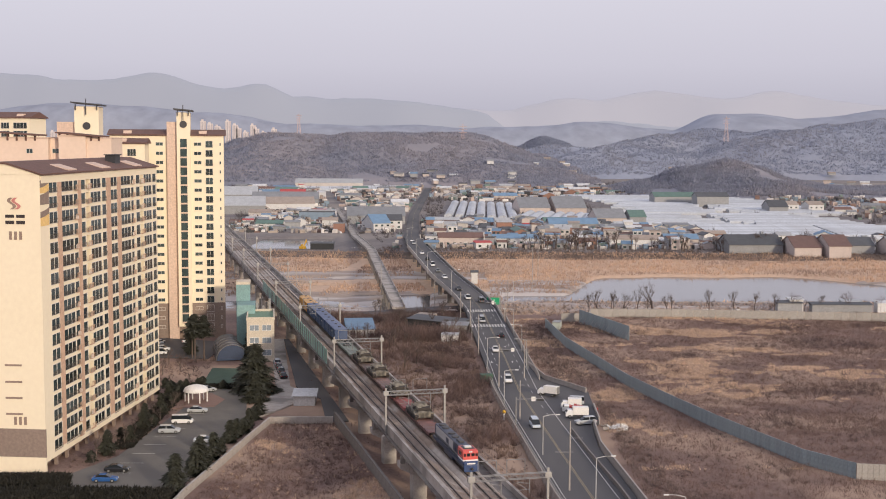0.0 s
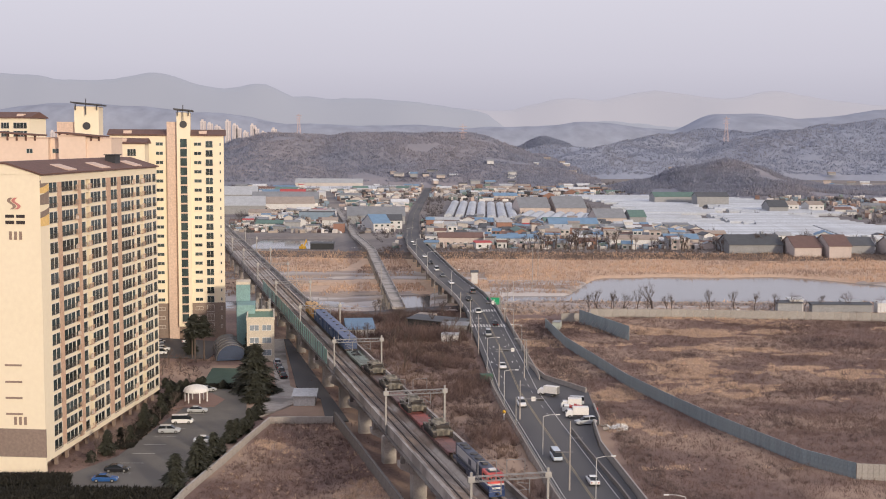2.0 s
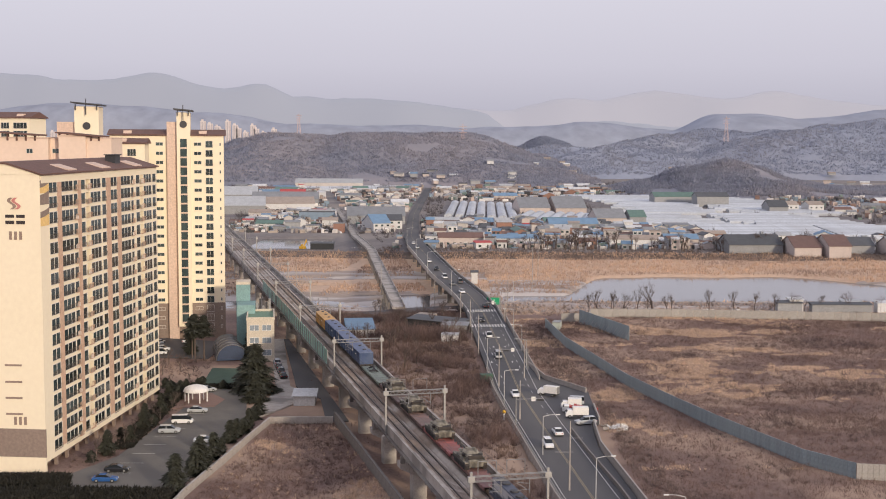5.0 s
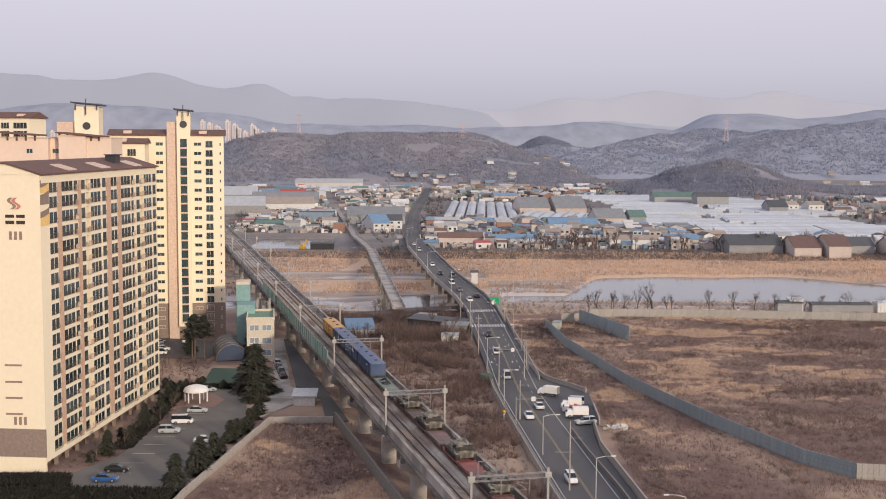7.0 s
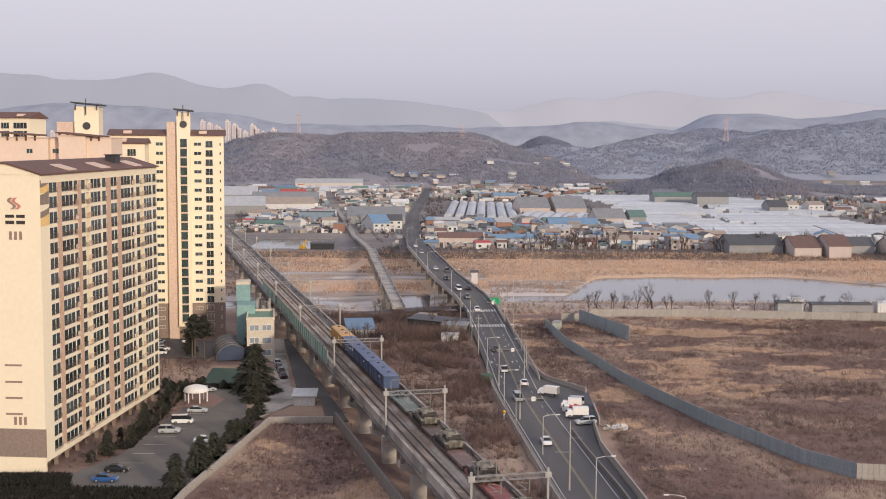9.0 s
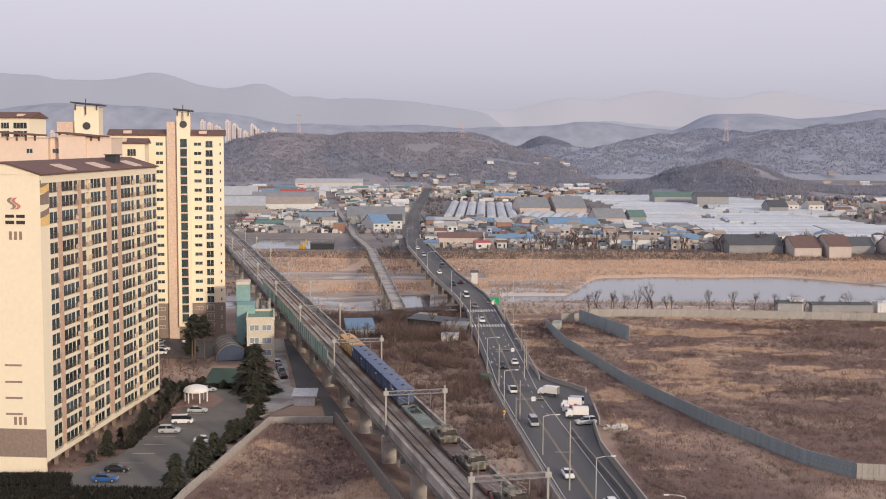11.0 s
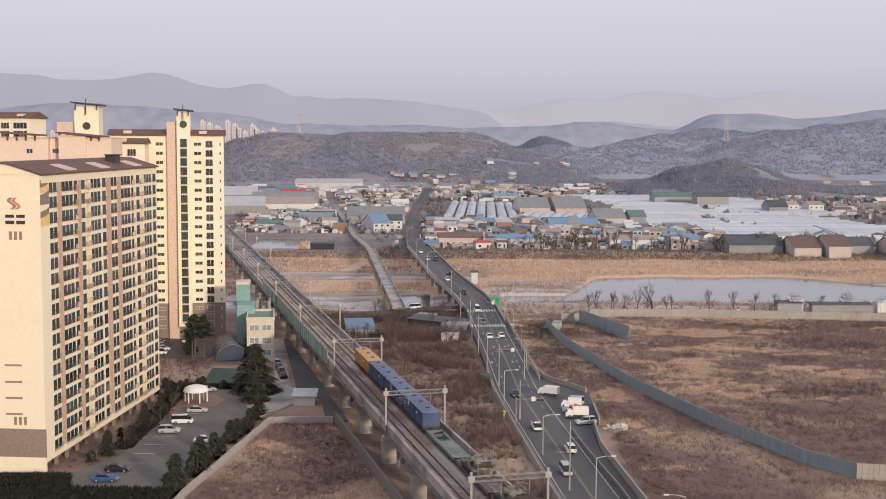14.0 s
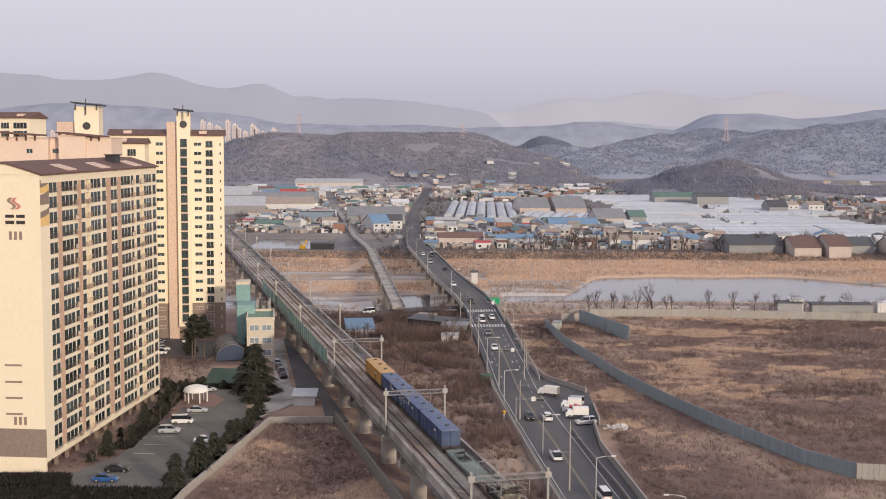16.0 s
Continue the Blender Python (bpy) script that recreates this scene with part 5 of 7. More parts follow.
def flat_wagon(colour, name_c):
    t = thing("flat_wagon", f"long {name_c} railway flat wagon on two bogies", "wagon", None, "flat wagons of the train")
    mm = mat("flat_" + name_c, colour, tuple(v * 0.7 for v in colour), 0.5, 0.8, c3=tuple(v * 0.55 + 0.03 for v in colour), scale3=0.25)
    bm = bmesh.new()
    box(bm, -9.3, 9.3, -1.4, 1.4, 1.0, 1.12)
    part("deck", bm, mm, t)
    for sgn in (-1, 1):
        bm = bmesh.new()
        profile(bm, [(0, 0)] and [(sgn * 1.3 - 0.08, 0.62), (sgn * 1.3 + 0.08, 0.62), (sgn * 1.3 + 0.08, 1.0), (sgn * 1.3 - 0.08, 1.0)], -9.3, 9.3)
        part("sole_bar", bm, mm, t)
        for k in range(10):
            bm = bmesh.new()
            x = -8.6 + k * 1.91
            box(bm, x, x + 0.12, sgn * 1.45 - 0.06, sgn * 1.45 + 0.06, 0.8, 1.35)
            part("stake", bm, mm, t)
    for k in range(9):
        bm = bmesh.new()
        x = -9.0 + k * 2.2
        box(bm, x, x + 0.25, -1.25, 1.25, 1.12, 1.16)
        part("floor_batten", bm, mm, t)
    bogie(t, -6.7), bogie(t, 6.7)
    coupler(t, 9.6), coupler(t, -9.6)
    return t


def boxcar(body_m, roof_m, name_c):
    t = thing("boxcar", f"{name_c} covered railway wagon with a pale ribbed roof", "wagon", None, "covered wagons of the train")
    bm = bmesh.new()
    box(bm, -8.0, 8.0, -1.35, 1.35, 0.75, 1.1)
    part("underframe", bm, M_BOGIE, t)
    bm = bmesh.new()
    box(bm, -8.0, 8.0, -1.36, 1.36, 1.1, 3.45, bevel=0.04)
    part("body", bm, body_m, t)
    bm = bmesh.new()
    profile(bm, [(-1.42, 3.42), (1.42, 3.42), (1.42, 3.5), (0.9, 3.66), (0, 3.74), (-0.9, 3.66), (-1.42, 3.5)], -8.05, 8.05)
    part("roof", bm, roof_m, t)
    for k in range(7):
        for sgn in (-1, 1):
            bm = bmesh.new()
            x = -7.8 + k * 2.58
            box(bm, x, x + 0.12, sgn * 1.4 - 0.05, sgn * 1.4 + 0.05, 1.1, 3.42)
            part("rib", bm, body_m, t)
    for x in (-5.4, 0.0, 5.4):
        bm = bmesh.new()
        bmesh.ops.create_cone(bm, cap_ends=True, segments=10, radius1=0.34, radius2=0.3, depth=0.2, matrix=pose(x, 0.0, 3.8))
        part("roof_vent", bm, M_DARKMETAL, t)
    for sgn in (-1, 1):
        bm = bmesh.new()
        box(bm, -1.2, 1.2, sgn * 1.43 - 0.04, sgn * 1.43 + 0.04, 1.15, 3.3)
        part("sliding_door", bm, body_m, t)
        for k in range(3):
            bm = bmesh.new()
            y = -0.95 + k * 0.95
            box(bm, sgn * 8.03 - 0.04, sgn * 8.03 + 0.04, y - 0.06, y + 0.06, 1.1, 3.4)
            part("end_rib", bm, body_m, t)
        bm = bmesh.new()
        box(bm, 2.6, 3.6, sgn * 1.385 - 0.02, sgn * 1.385 + 0.02, 2.5, 2.75)
        part("writing_bar", bm, M_WHITE, t)
    bogie(t, -5.9), bogie(t, 5.9)
    coupler(t, 8.3), coupler(t, -8.3)
    return t


def camo():
    m = mat("camouflage", (0.21, 0.195, 0.155), (0.37, 0.325, 0.265), 0.9, 0.9, c3=(0.075, 0.07, 0.06), scale3=0.7, fine=3.0)
    return m


M_CANVAS = mat("pale_canvas", (0.34, 0.31, 0.25), (0.26, 0.235, 0.19), 1.0, 0.9)


def tank():
    t = thing("battle_tank", "camouflaged battle tank chained on a flat wagon", "tank", None, "tanks on the train")
    cm = camo()
    bm = bmesh.new()
    shell(bm, [(-3.4, 1.1, 0.55, 1.35), (-3.2, 1.2, 0.4, 1.5), (1.9, 1.2, 0.4, 1.45), (3.2, 1.1, 0.75, 1.05)])
    part("hull", bm, cm, t)
    for sgn in (-1, 1):
        bm = bmesh.new()
        pts = [(-3.4, 0.75), (-3.0, 0.12), (2.5, 0.04), (3.3, 0.6), (3.1, 1.0), (-3.2, 1.05)]
        a = [bm.verts.new((x, sgn * 1.12, z)) for x, z in pts]
        b = [bm.verts.new((x, sgn * 1.72, z)) for x, z in pts]
        bm.faces.new(a), bm.faces.new(b[::-1])
        for i in range(6):
            bm.faces.new((a[i], a[(i + 1) % 6], b[(i + 1) % 6], b[i]))
        tr = part("track", bm, M_BOGIE, t)
        for k in range(6):
            share("road_wheel", wheel_mesh(0.33, 0.1), tr, pose(-2.4 + k * 0.92, sgn * 1.74, 0.4))
        bm = bmesh.new()
        box(bm, -3.35, 3.1, sgn * 1.45 - 0.33, sgn * 1.45 + 0.33, 1.06, 1.2)
        part("fender", bm, cm, t)
        bm = bmesh.new()
        box(bm, -2.2, 1.2, sgn * 1.6 - 0.12, sgn * 1.6 + 0.12, 1.2, 1.5, bevel=0.04)
        part("stowage_box", bm, cm, t)
    bm = bmesh.new()
    bmesh.ops.create_uvsphere(bm, u_segments=16, v_segments=9, radius=1.0)
    for v in bm.verts:
        v.co = Vector((v.co.x * (1.9 if v.co.x < 0 else 1.6) - 0.3, v.co.y * 1.4, 1.75 + v.co.z * (0.75 if v.co.z > 0 else 0.3)))
    part("turret", bm, cm, t, smooth=True)
    bm = bmesh.new()
    for z in (1.75, 2.1):
        for sgn in (-1, 1):
            tube(bm, (-2.6, sgn * 1.25, z), (-0.6, sgn * 1.55, z), 0.045, n=4)
        tube(bm, (-2.6, -1.25, z), (-2.6, 1.25, z), 0.045, n=4)
    part("turret_rack", bm, M_BOGIE, t)
    for k, (x, y, z, s) in enumerate(((-2.4, -0.9, 1.62, 0.34), (-2.35, 0.1, 1.62, 0.3), (-2.4, 0.85, 1.62, 0.36), (-1.2, 1.35, 1.6, 0.26), (-1.1, -1.4, 1.6, 0.28), (2.2, 0.75, 1.42, 0.24), (2.3, -0.7, 1.42, 0.26))):
        bm = bmesh.new()
        box(bm, -s * 1.3, s * 1.3, -s, s, 0, s * 1.3, pose(x, y, z, 0, 0, 20 * (k % 3 - 1)), bevel=0.06)
        part("bundle", bm, (M_BOGIE, cm, M_CANVAS)[k % 3], t)
    bm = bmesh.new()
    tube(bm, (1.0, 0, 1.85), (3.0, 0, 1.95), 0.14, 0.12, n=8)
    tube(bm, (3.0, 0, 1.95), (5.2, 0, 2.05), 0.09, 0.09, n=8)
    part("gun_barrel", bm, cm, t)
    for y in (-0.55, 0.5):
        bm = bmesh.new()
        bmesh.ops.create_cone(bm, cap_ends=True, segments=12, radius1=0.36, radius2=0.32, depth=0.22, matrix=pose(-0.5, y, 2.4))
        part("hatch", bm, cm, t)
    bm = bmesh.new()
    box(bm, -3.0, -2.2, -1.1, 1.1, 1.55, 2.05, bevel=0.08)
    part("stowage_basket", bm, M_BOGIE, t)
    bm = bmesh.new()
    box(bm, -0.2, 0.2, 0.75, 0.95, 2.45, 2.7)
    tube(bm, (0.1, 0.85, 2.65), (1.1, 0.85, 2.7), 0.04, n=5)
    part("machine_gun", bm, M_DARKMETAL, t)
    return t


def tow_bars():
    t = thing("tow_bar_stack", "stack of dark steel tow bars on a flat wagon", "tow bars")
    for k in range(5):
        bm = bmesh.new()
        y = -0.8 + 0.4 * k
        tube(bm, (-1.6, y, 0.08), (0.2, y * 0.3, 0.75), 0.07, n=6)
        tube(bm, (0.2, y * 0.3, 0.75), (1.5, -y, 0.08), 0.07, n=6)
        part("tow_bar", bm, M_DARKMETAL, t)
    bm = bmesh.new()
    box(bm, -0.1, 0.5, -0.9, 0.9, 0.0, 0.12)
    part("chock", bm, M_BOGIE, t)
    return t


LOCO = locomotive()
FLATS = [flat_wagon(c, n) for c, n in (((0.22, 0.26, 0.235), "grey-green"), ((0.20, 0.14, 0.125), "dirty brown"), ((0.26, 0.17, 0.155), "weathered brown"), ((0.36, 0.12, 0.11), "faded red"), ((0.25, 0.13, 0.12), "rusty brown"))]
BOXCARS = [boxcar(M_BOXBLUE, M_BOXBLUE_R, "dark blue") for _ in range(3)] + [boxcar(M_BOXYEL, M_BOXYEL_R, "orange-yellow")]
TANKS = [tank() for _ in range(4)]
for tk in TANKS:
    tk.scale = (1.17, 1.0, 1.12)
LOCO.scale = (1.0, 0.88, 0.88)
for bc in BOXCARS:
    bc.scale = (1.0, 1.14, 1.1)
TOW = tow_bars()
TOW.scale = (1.5, 1.0, 1.5)


# ---- buildings by the railway ----
M_PALEWALL = mat("pale_wall", (0.62, 0.55, 0.45), (0.55, 0.49, 0.40), 0.3, 0.9)
M_TEALWALL = mat("teal_wall", (0.22, 0.36, 0.36), (0.19, 0.31, 0.31), 0.3, 0.8)
M_GREENROOF = mat("green_roof_coat", (0.17, 0.27, 0.19), (0.14, 0.22, 0.16), 0.3, 0.8)
M_BLUEROOF = mat("blue_roof_sheet", (0.06, 0.20, 0.38), (0.08, 0.23, 0.42), 0.3, 0.5)
M_PLASTIC = mat("greenhouse_film", (0.50, 0.53, 0.57), (0.41, 0.44, 0.48), 0.06, 0.5, vary=0.14, c3=(0.42, 0.435, 0.46), scale3=0.03)


def station():
    t = thing("office_building", "cream three-storey building with flat green roof", "building", pose(-54.4, 334.6, 0, 0, 0, 8))
    bm = bmesh.new()
    box(bm, 0, 7.6, 0, 17, -0.3, 11.6)
    part("wall", bm, M_PALEWALL, t)
    bm = bmesh.new()
    box(bm, 0.3, 7.3, 0.3, 16.7, 11.6, 11.72)
    part("roof", bm, M_GREENROOF, t)
    for a in ((-0.1, 7.7, -0.1, 0.25), (-0.1, 7.7, 16.75, 17.1), (-0.1, 0.25, 0.25, 16.75), (7.35, 7.7, 0.25, 16.75)):
        bm = bmesh.new()
        box(bm, *a, 11.5, 12.4)
        part("parapet", bm, M_PALEWALL, t)
    for k in range(3):
        for x in (0.8, 4.2):
            bm = bmesh.new()
            z = 1.6 + k * 3.5
            lattice(bm, [x + v for v in bars(2.6, 3, 0.1)], [z, z + 0.1, z + 1.6, z + 1.7], lambda i, q: i % 2 == 0 or q != 1, -0.1, 0.02)
            w = part("window", bm, M_WHITE, t)
            bm = bmesh.new()
            box(bm, x + 0.05, x + 2.55, -0.04, 0.03, z + 0.05, z + 1.65)
            part("pane", bm, mat("sky_glass", (0.30, 0.34, 0.38), (0.22, 0.26, 0.30), 0.4, 0.15), w)
    bm = bmesh.new()
    box(bm, -3.0, 2.2, 12, 22, -0.3, 14.2)
    part("annexe", bm, M_TEALWALL, t)
    bm = bmesh.new()
    box(bm, -3.4, 0.6, 22, 28, -0.3, 19.0)
    part("stair_tower", bm, M_TEALWALL, t)
    bm = bmesh.new()
    box(bm, -3.5, 0.7, 21.9, 28.1, 19.0, 19.8)
    part("tower_cap", bm, M_PALEWALL, t)
    for k in range(6):
        bm = bmesh.new()
        box(bm, 1.5 + k * 0.9, 2.1 + k * 0.9, 20, 20.6, 11, 13 + (k % 3))
        part("roof_unit", bm, M_GREYMETAL if k % 2 else M_DARKMETAL, t)


station()


def house(x, y, w, d, h, rot, wall, roof, kind="gable", rise=None, label="", name="house", wins=True, z=0.0, over=0.4):
    t = thing(name, label, "shed" if name == "shed" else "house", pose(x, y, z, 0, 0, rot))
    bm = bmesh.new()
    box(bm, -w / 2, w / 2, -d / 2, d / 2, -0.8, h)
    if kind == "gable":
        rise = rise or d * 0.2
        profile(bm, [(-d / 2, h), (d / 2, h), (0, h + rise - 0.12)], -w / 2, w / 2)
    part("wall", bm, wall, t)
    bm = bmesh.new()
    if kind == "gable":
        o = over
        profile(bm, [(-d / 2 - o, h - rise * o / d * 2), (-d / 2 - o, h + 0.18 - rise * o / d * 2), (0, h + rise + 0.18), (d / 2 + o, h + 0.18 - rise * o / d * 2), (d / 2 + o, h - rise * o / d * 2), (0, h + rise)], -w / 2 - o, w / 2 + o)
    elif kind == "flat":
        box(bm, -w / 2 - 0.15, w / 2 + 0.15, -d / 2 - 0.15, d / 2 + 0.15, h, h + 0.5)
    else:
        profile(bm, [(-d / 2 - over, h), (-d / 2 - over, h + 0.15), (d / 2 + over, h + d * 0.12 + 0.15), (d / 2 + over, h)], -w / 2 - over, w / 2 + over)
    part("roof", bm, roof, t)
    if wins:
        n = max(2, int(w / 3.6))
        for fl in range(max(1, int(h / 3.0))):
            for k in range(n):
                xx = -w / 2 + (k + 0.5) * w / n
                m = pose(xx, -d / 2, fl * 3.0 + 0.9)
                if k == n // 2 and fl == 0:
                    share("door", shared("hdoor", lambda bm: box(bm, -0.5, 0.5, -0.06, 0.06, -0.8, 1.3), M_DARKMETAL), t, m)
                else:
                    share("window", shared("hwin", lambda bm: box(bm, -0.8, 0.8, -0.05, 0.05, 0, 1.2), M_GLASS), t, m)
        if kind == "flat" and w < 14:
            share("roof_tank", shared("rtank", lambda bm: box(bm, -0.9, 0.9, -0.9, 0.9, 0, 1.5, bevel=0.2), mat("water_tank", (0.30, 0.33, 0.36), None, 1.0, 0.6)), t, pose(w * 0.2, d * 0.15, h + 0.5))
    return t


# Roofs and walls carry a little cool distance haze in their colours, near sheds too.
RC = {"grey": (0.235, 0.245, 0.26), "dark": (0.085, 0.09, 0.10), "brown": (0.16, 0.095, 0.08), "red": (0.45, 0.07, 0.07), "blue": (0.16, 0.265, 0.39), "white": (0.60, 0.61, 0.625), "green": (0.12, 0.20, 0.175), "tan": (0.33, 0.275, 0.235), "pale": (0.42, 0.435, 0.455)}
WC = {"white": (0.63, 0.625, 0.625), "cream": (0.54, 0.50, 0.475), "pink": (0.51, 0.44, 0.41), "grey": (0.31, 0.315, 0.325), "brick": (0.30, 0.17, 0.13), "blue": (0.23, 0.30, 0.38), "black": (0.04, 0.042, 0.046)}


def rm(k):
    return mat("roof_" + k, RC[k], tuple(v * 0.78 for v in RC[k]), 0.25, 0.7, vary=0.1)


def wm(k):
    return mat("wall_" + k, WC[k], tuple(v * 0.86 for v in WC[k]), 0.3, 0.9, vary=0.08)


# marked buildings: x, y, width, depth, height, turn, wall, roof, kind
KNOWN = [
    (-32.2, 281.5, 5.0, 5.5, 2.2, 2, "white", "white", "lean", "low white hut with a flat pale roof", "shed"),
    (-26.2, 381, 8.4, 13, 2.9, 8, "white", "blue", "lean", "low shed with a bright blue sheet roof", "shed"),
    (-1.5, 396, 20, 6, 2.8, -32, "black", "dark", "lean", "black scrap yard shed with a long dark roof", "shed"),
    (4.0, 387, 8, 4.5, 2.7, -8, "grey", "grey", "lean", "grey sheet shed in a scrap yard", "shed"),
    (2.3, 366, 5, 4.5, 2.8, -5, "white", "pale", "flat", "pale container cabin beside the road", "shed"),
    (-6.0, 409, 6, 4, 2.4, -30, "pink", "tan", "lean", "patched hut with sand-coloured sheets", "shed"),
    (13.8, 528, 2.7, 2.5, 4.4, 0, "white", "dark", "gable", "small white riverside kiosk on the bridge edge", "shed"),
    (172, 680, 30, 24, 4.8, 3, "grey", "dark", "gable", "large grey shed with a dark roof", "shed"),
    (197, 668, 15, 26, 4.6, 2, "pink", "brown", "gable", "brown-roofed warehouse with a pink gable", "shed"),
    (213, 664, 12, 26, 5.8, 2, "pink", "brown", "gable", "tall brown-roofed warehouse with a white door", "shed"),
    (231, 680, 15, 20, 4.6, 0, "grey", "dark", "gable", "dark-roofed shed among warehouses", "shed"),
    (252, 668, 18, 26, 4.6, 0, "pink", "grey", "gable", "grey-roofed warehouse with a pink gable", "shed"),
    (90, 850, 34, 18, 4, 3, "grey", "blue", "gable", "long shed with a faded blue roof", "shed"),
    (75, 1040, 26, 40, 5, 6, "pink", "grey", "gable", "grey-roofed barn with a pink end", "shed"),
    (105, 1040, 26, 44, 5, 6, "pink", "grey", "gable", "grey-roofed barn with a pink end", "shed"),
    (122, 905, 22, 30, 5, 6, "pink", "grey", "gable", "grey barn beside white greenhouses", "shed"),
    (142, 900, 12, 22, 6, 4, "grey", "green", "gable", "dark green barn beside white greenhouses", "shed"),
    (-153, 1240, 25, 22, 6, 4, "pink", "red", "gable", "long low building with a bright red roof", "shed"),
    (-133, 1235, 13, 18, 7, 4, "pink", "red", "flat", "bright red block beside a red roof", "house"),
    (-143, 1530, 84, 24, 7, 2, "cream", "pale", "gable", "very long pale factory hall below the hill", "shed"),
    (-168, 1010, 40, 34, 7, 8, "grey", "pale", "gable", "wide pale grey factory shed", "shed"),
    (-210, 1180, 60, 36, 8, 6, "grey", "pale", "gable", "wide pale grey factory shed", "shed"),
    (-135, 1060, 44, 26, 6, 10, "white", "tan", "gable", "sand-coloured roof over a low hall", "shed"),
    (-145, 1120, 60, 30, 7, 5, "grey", "grey", "gable", "wide grey factory shed", "shed"),
    (-50, 900, 42, 30, 6, 5, "grey", "grey", "gable", "wide grey sheet-roofed shed", "shed"),
    (-45, 820, 12, 26, 6, 20, "white", "blue", "gable", "white house with a pale blue roof", "house"),
    (-36, 845, 14, 18, 6, 5, "white", "dark", "gable", "white house with dark roof", "house"),
    (-95, 915, 26, 10, 7, 0, "blue", "dark", "flat", "dark blue hoarding-clad block", "shed"),
    (-92, 932, 20, 10, 7, 0, "white", "pale", "flat", "white cabin stack behind dark cladding", "shed"),
    (-68, 683, 13, 5, 3.2, 0, "black", "dark", "lean", "long black covered stack by the pond", "shed"),
    (10, 712, 26, 12, 5, 3, "pink", "brown", "gable", "dark red roofed hall by the bridge end", "house"),
    (42, 720, 28, 10, 4, 2, "white", "blue", "gable", "low hall with a dull blue roof", "house"),
    (300, 1060, 14, 14, 7, 10, "white", "tan", "gable", "white farmhouse with an arched front", "house"),
    (322, 1060, 14, 14, 7, 10, "white", "tan", "gable", "white farmhouse with an arched front", "house"),
    (285, 1045, 16, 26, 6, 0, "grey", "dark", "gable", "dark barn beside a farmhouse", "shed"),
    (250, 1140, 30, 18, 10, 5, "grey", "dark", "gable", "black arched shelter with a white end", "shed"),
    (222, 1180, 40, 20, 8, 5, "grey", "green", "gable", "dark green barn by the wood", "shed"),
]
for x, y, w, d, h, r, wk, rk, kd, lab, nm in KNOWN:
    house(x, y, w, d, h, r, wm(wk), rm(rk), kd, None, lab, nm, wins=y < 1200 and nm == "house")

# scattered village
rng = random.Random(11)
taken = [(k[0], k[1], max(k[2], k[3]) * 0.62) for k in KNOWN]


def free(x, y, r):
    return all((x - a) ** 2 + (y - b) ** 2 > (r + c) ** 2 for a, b, c in taken)


def clear_of_ways(x, y, r):
    cx = road_at(y)[0]
    old = -55 - (y - 760) * 0.123 if y > 642 else -38
    tr = -27.1 - 0.255 * (y - 283.8)
    return abs(x - cx) > r + 5 and abs(x - old) > r + 4 and not tr - 6 - r < x < tr + 18 + r


GREEN = [(2, 62, 945, 1210), (60, 122, 905, 1010), (120, 315, 862, 1005), (140, 330, 1010, 1330), (180, 330, 770, 870)]


def in_green(x, y, r):
    return any(a - r < x < b + r and c - r < y < d + r for a, b, c, d in GREEN)


zones = [(150, -28, 170, 690, 900), (34, 160, 330, 690, 760), (34, -150, -40, 800, 1000), (60, -260, -30, 1000, 1400), (70, -40, 200, 1230, 1700), (50, -260, 0, 1400, 1750), (40, 150, 420, 1340, 1600), (26, 40, 180, 1700, 2100), (20, 330, 480, 1000, 1500)]
for count, x0, x1, y0, y1 in zones:
    made = tries = 0
    while made < count and tries < count * 30:
        tries += 1
        x, y = rng.uniform(x0, x1), rng.uniform(y0, y1)
        big = rng.random() < (0.25 if y < 1000 else 0.45)
        w, d = (rng.uniform(14, 28), rng.uniform(8, 14)) if big else (rng.uniform(5, 11), rng.uniform(5, 8))
        r = max(w, d) * 0.55
        if not free(x, y, r * 0.9) or in_green(x, y, r) or not clear_of_ways(x, y, r):
            continue
        taken.append((x, y, r))
        made += 1
        rk = rng.choice(("grey", "grey", "pale", "white", "dark", "brown", "pale", "tan", "green", "white", "blue", "grey", "tan") if big else ("grey", "dark", "brown", "tan", "white", "red" if rng.random() < 0.2 else "grey", "blue", "pale"))
        wk = rng.choice(("white", "cream", "pink", "grey", "brick", "white", "cream"))
        kd = rng.choice(("gable", "gable", "flat", "lean")) if not big else rng.choice(("gable", "gable", "gable", "lean"))
        h = rng.uniform(3.0, 4.6) if big else rng.choice((2.6, 3.0, 3.2, 3.4, 5.6, 6.0))
        kind_word = "shed" if big else "house"
        house(x, y, w, d, h, rng.uniform(-14, 14) + (90 if rng.random() < 0.3 else 0), wm(wk), rm(rk), kd, None, f"{'wide' if big else 'small'} {wk}-walled village {kind_word} with {rk} {'flat' if kd == 'flat' else 'pitched'} roof", kind_word, wins=not big and y < 790)


# farms and houses climbing the foot of the hills
HILLS = np.array([v.co[:] for o in scene.objects if o.name.startswith("hill") for v in o.data.vertices])


def slope_z(x, y):
    d = (HILLS[:, 0] - x) ** 2 + (HILLS[:, 1] - y) ** 2
    return max(0.0, float(HILLS[int(d.argmin()), 2])) if d.min() < 1600 else 0.0


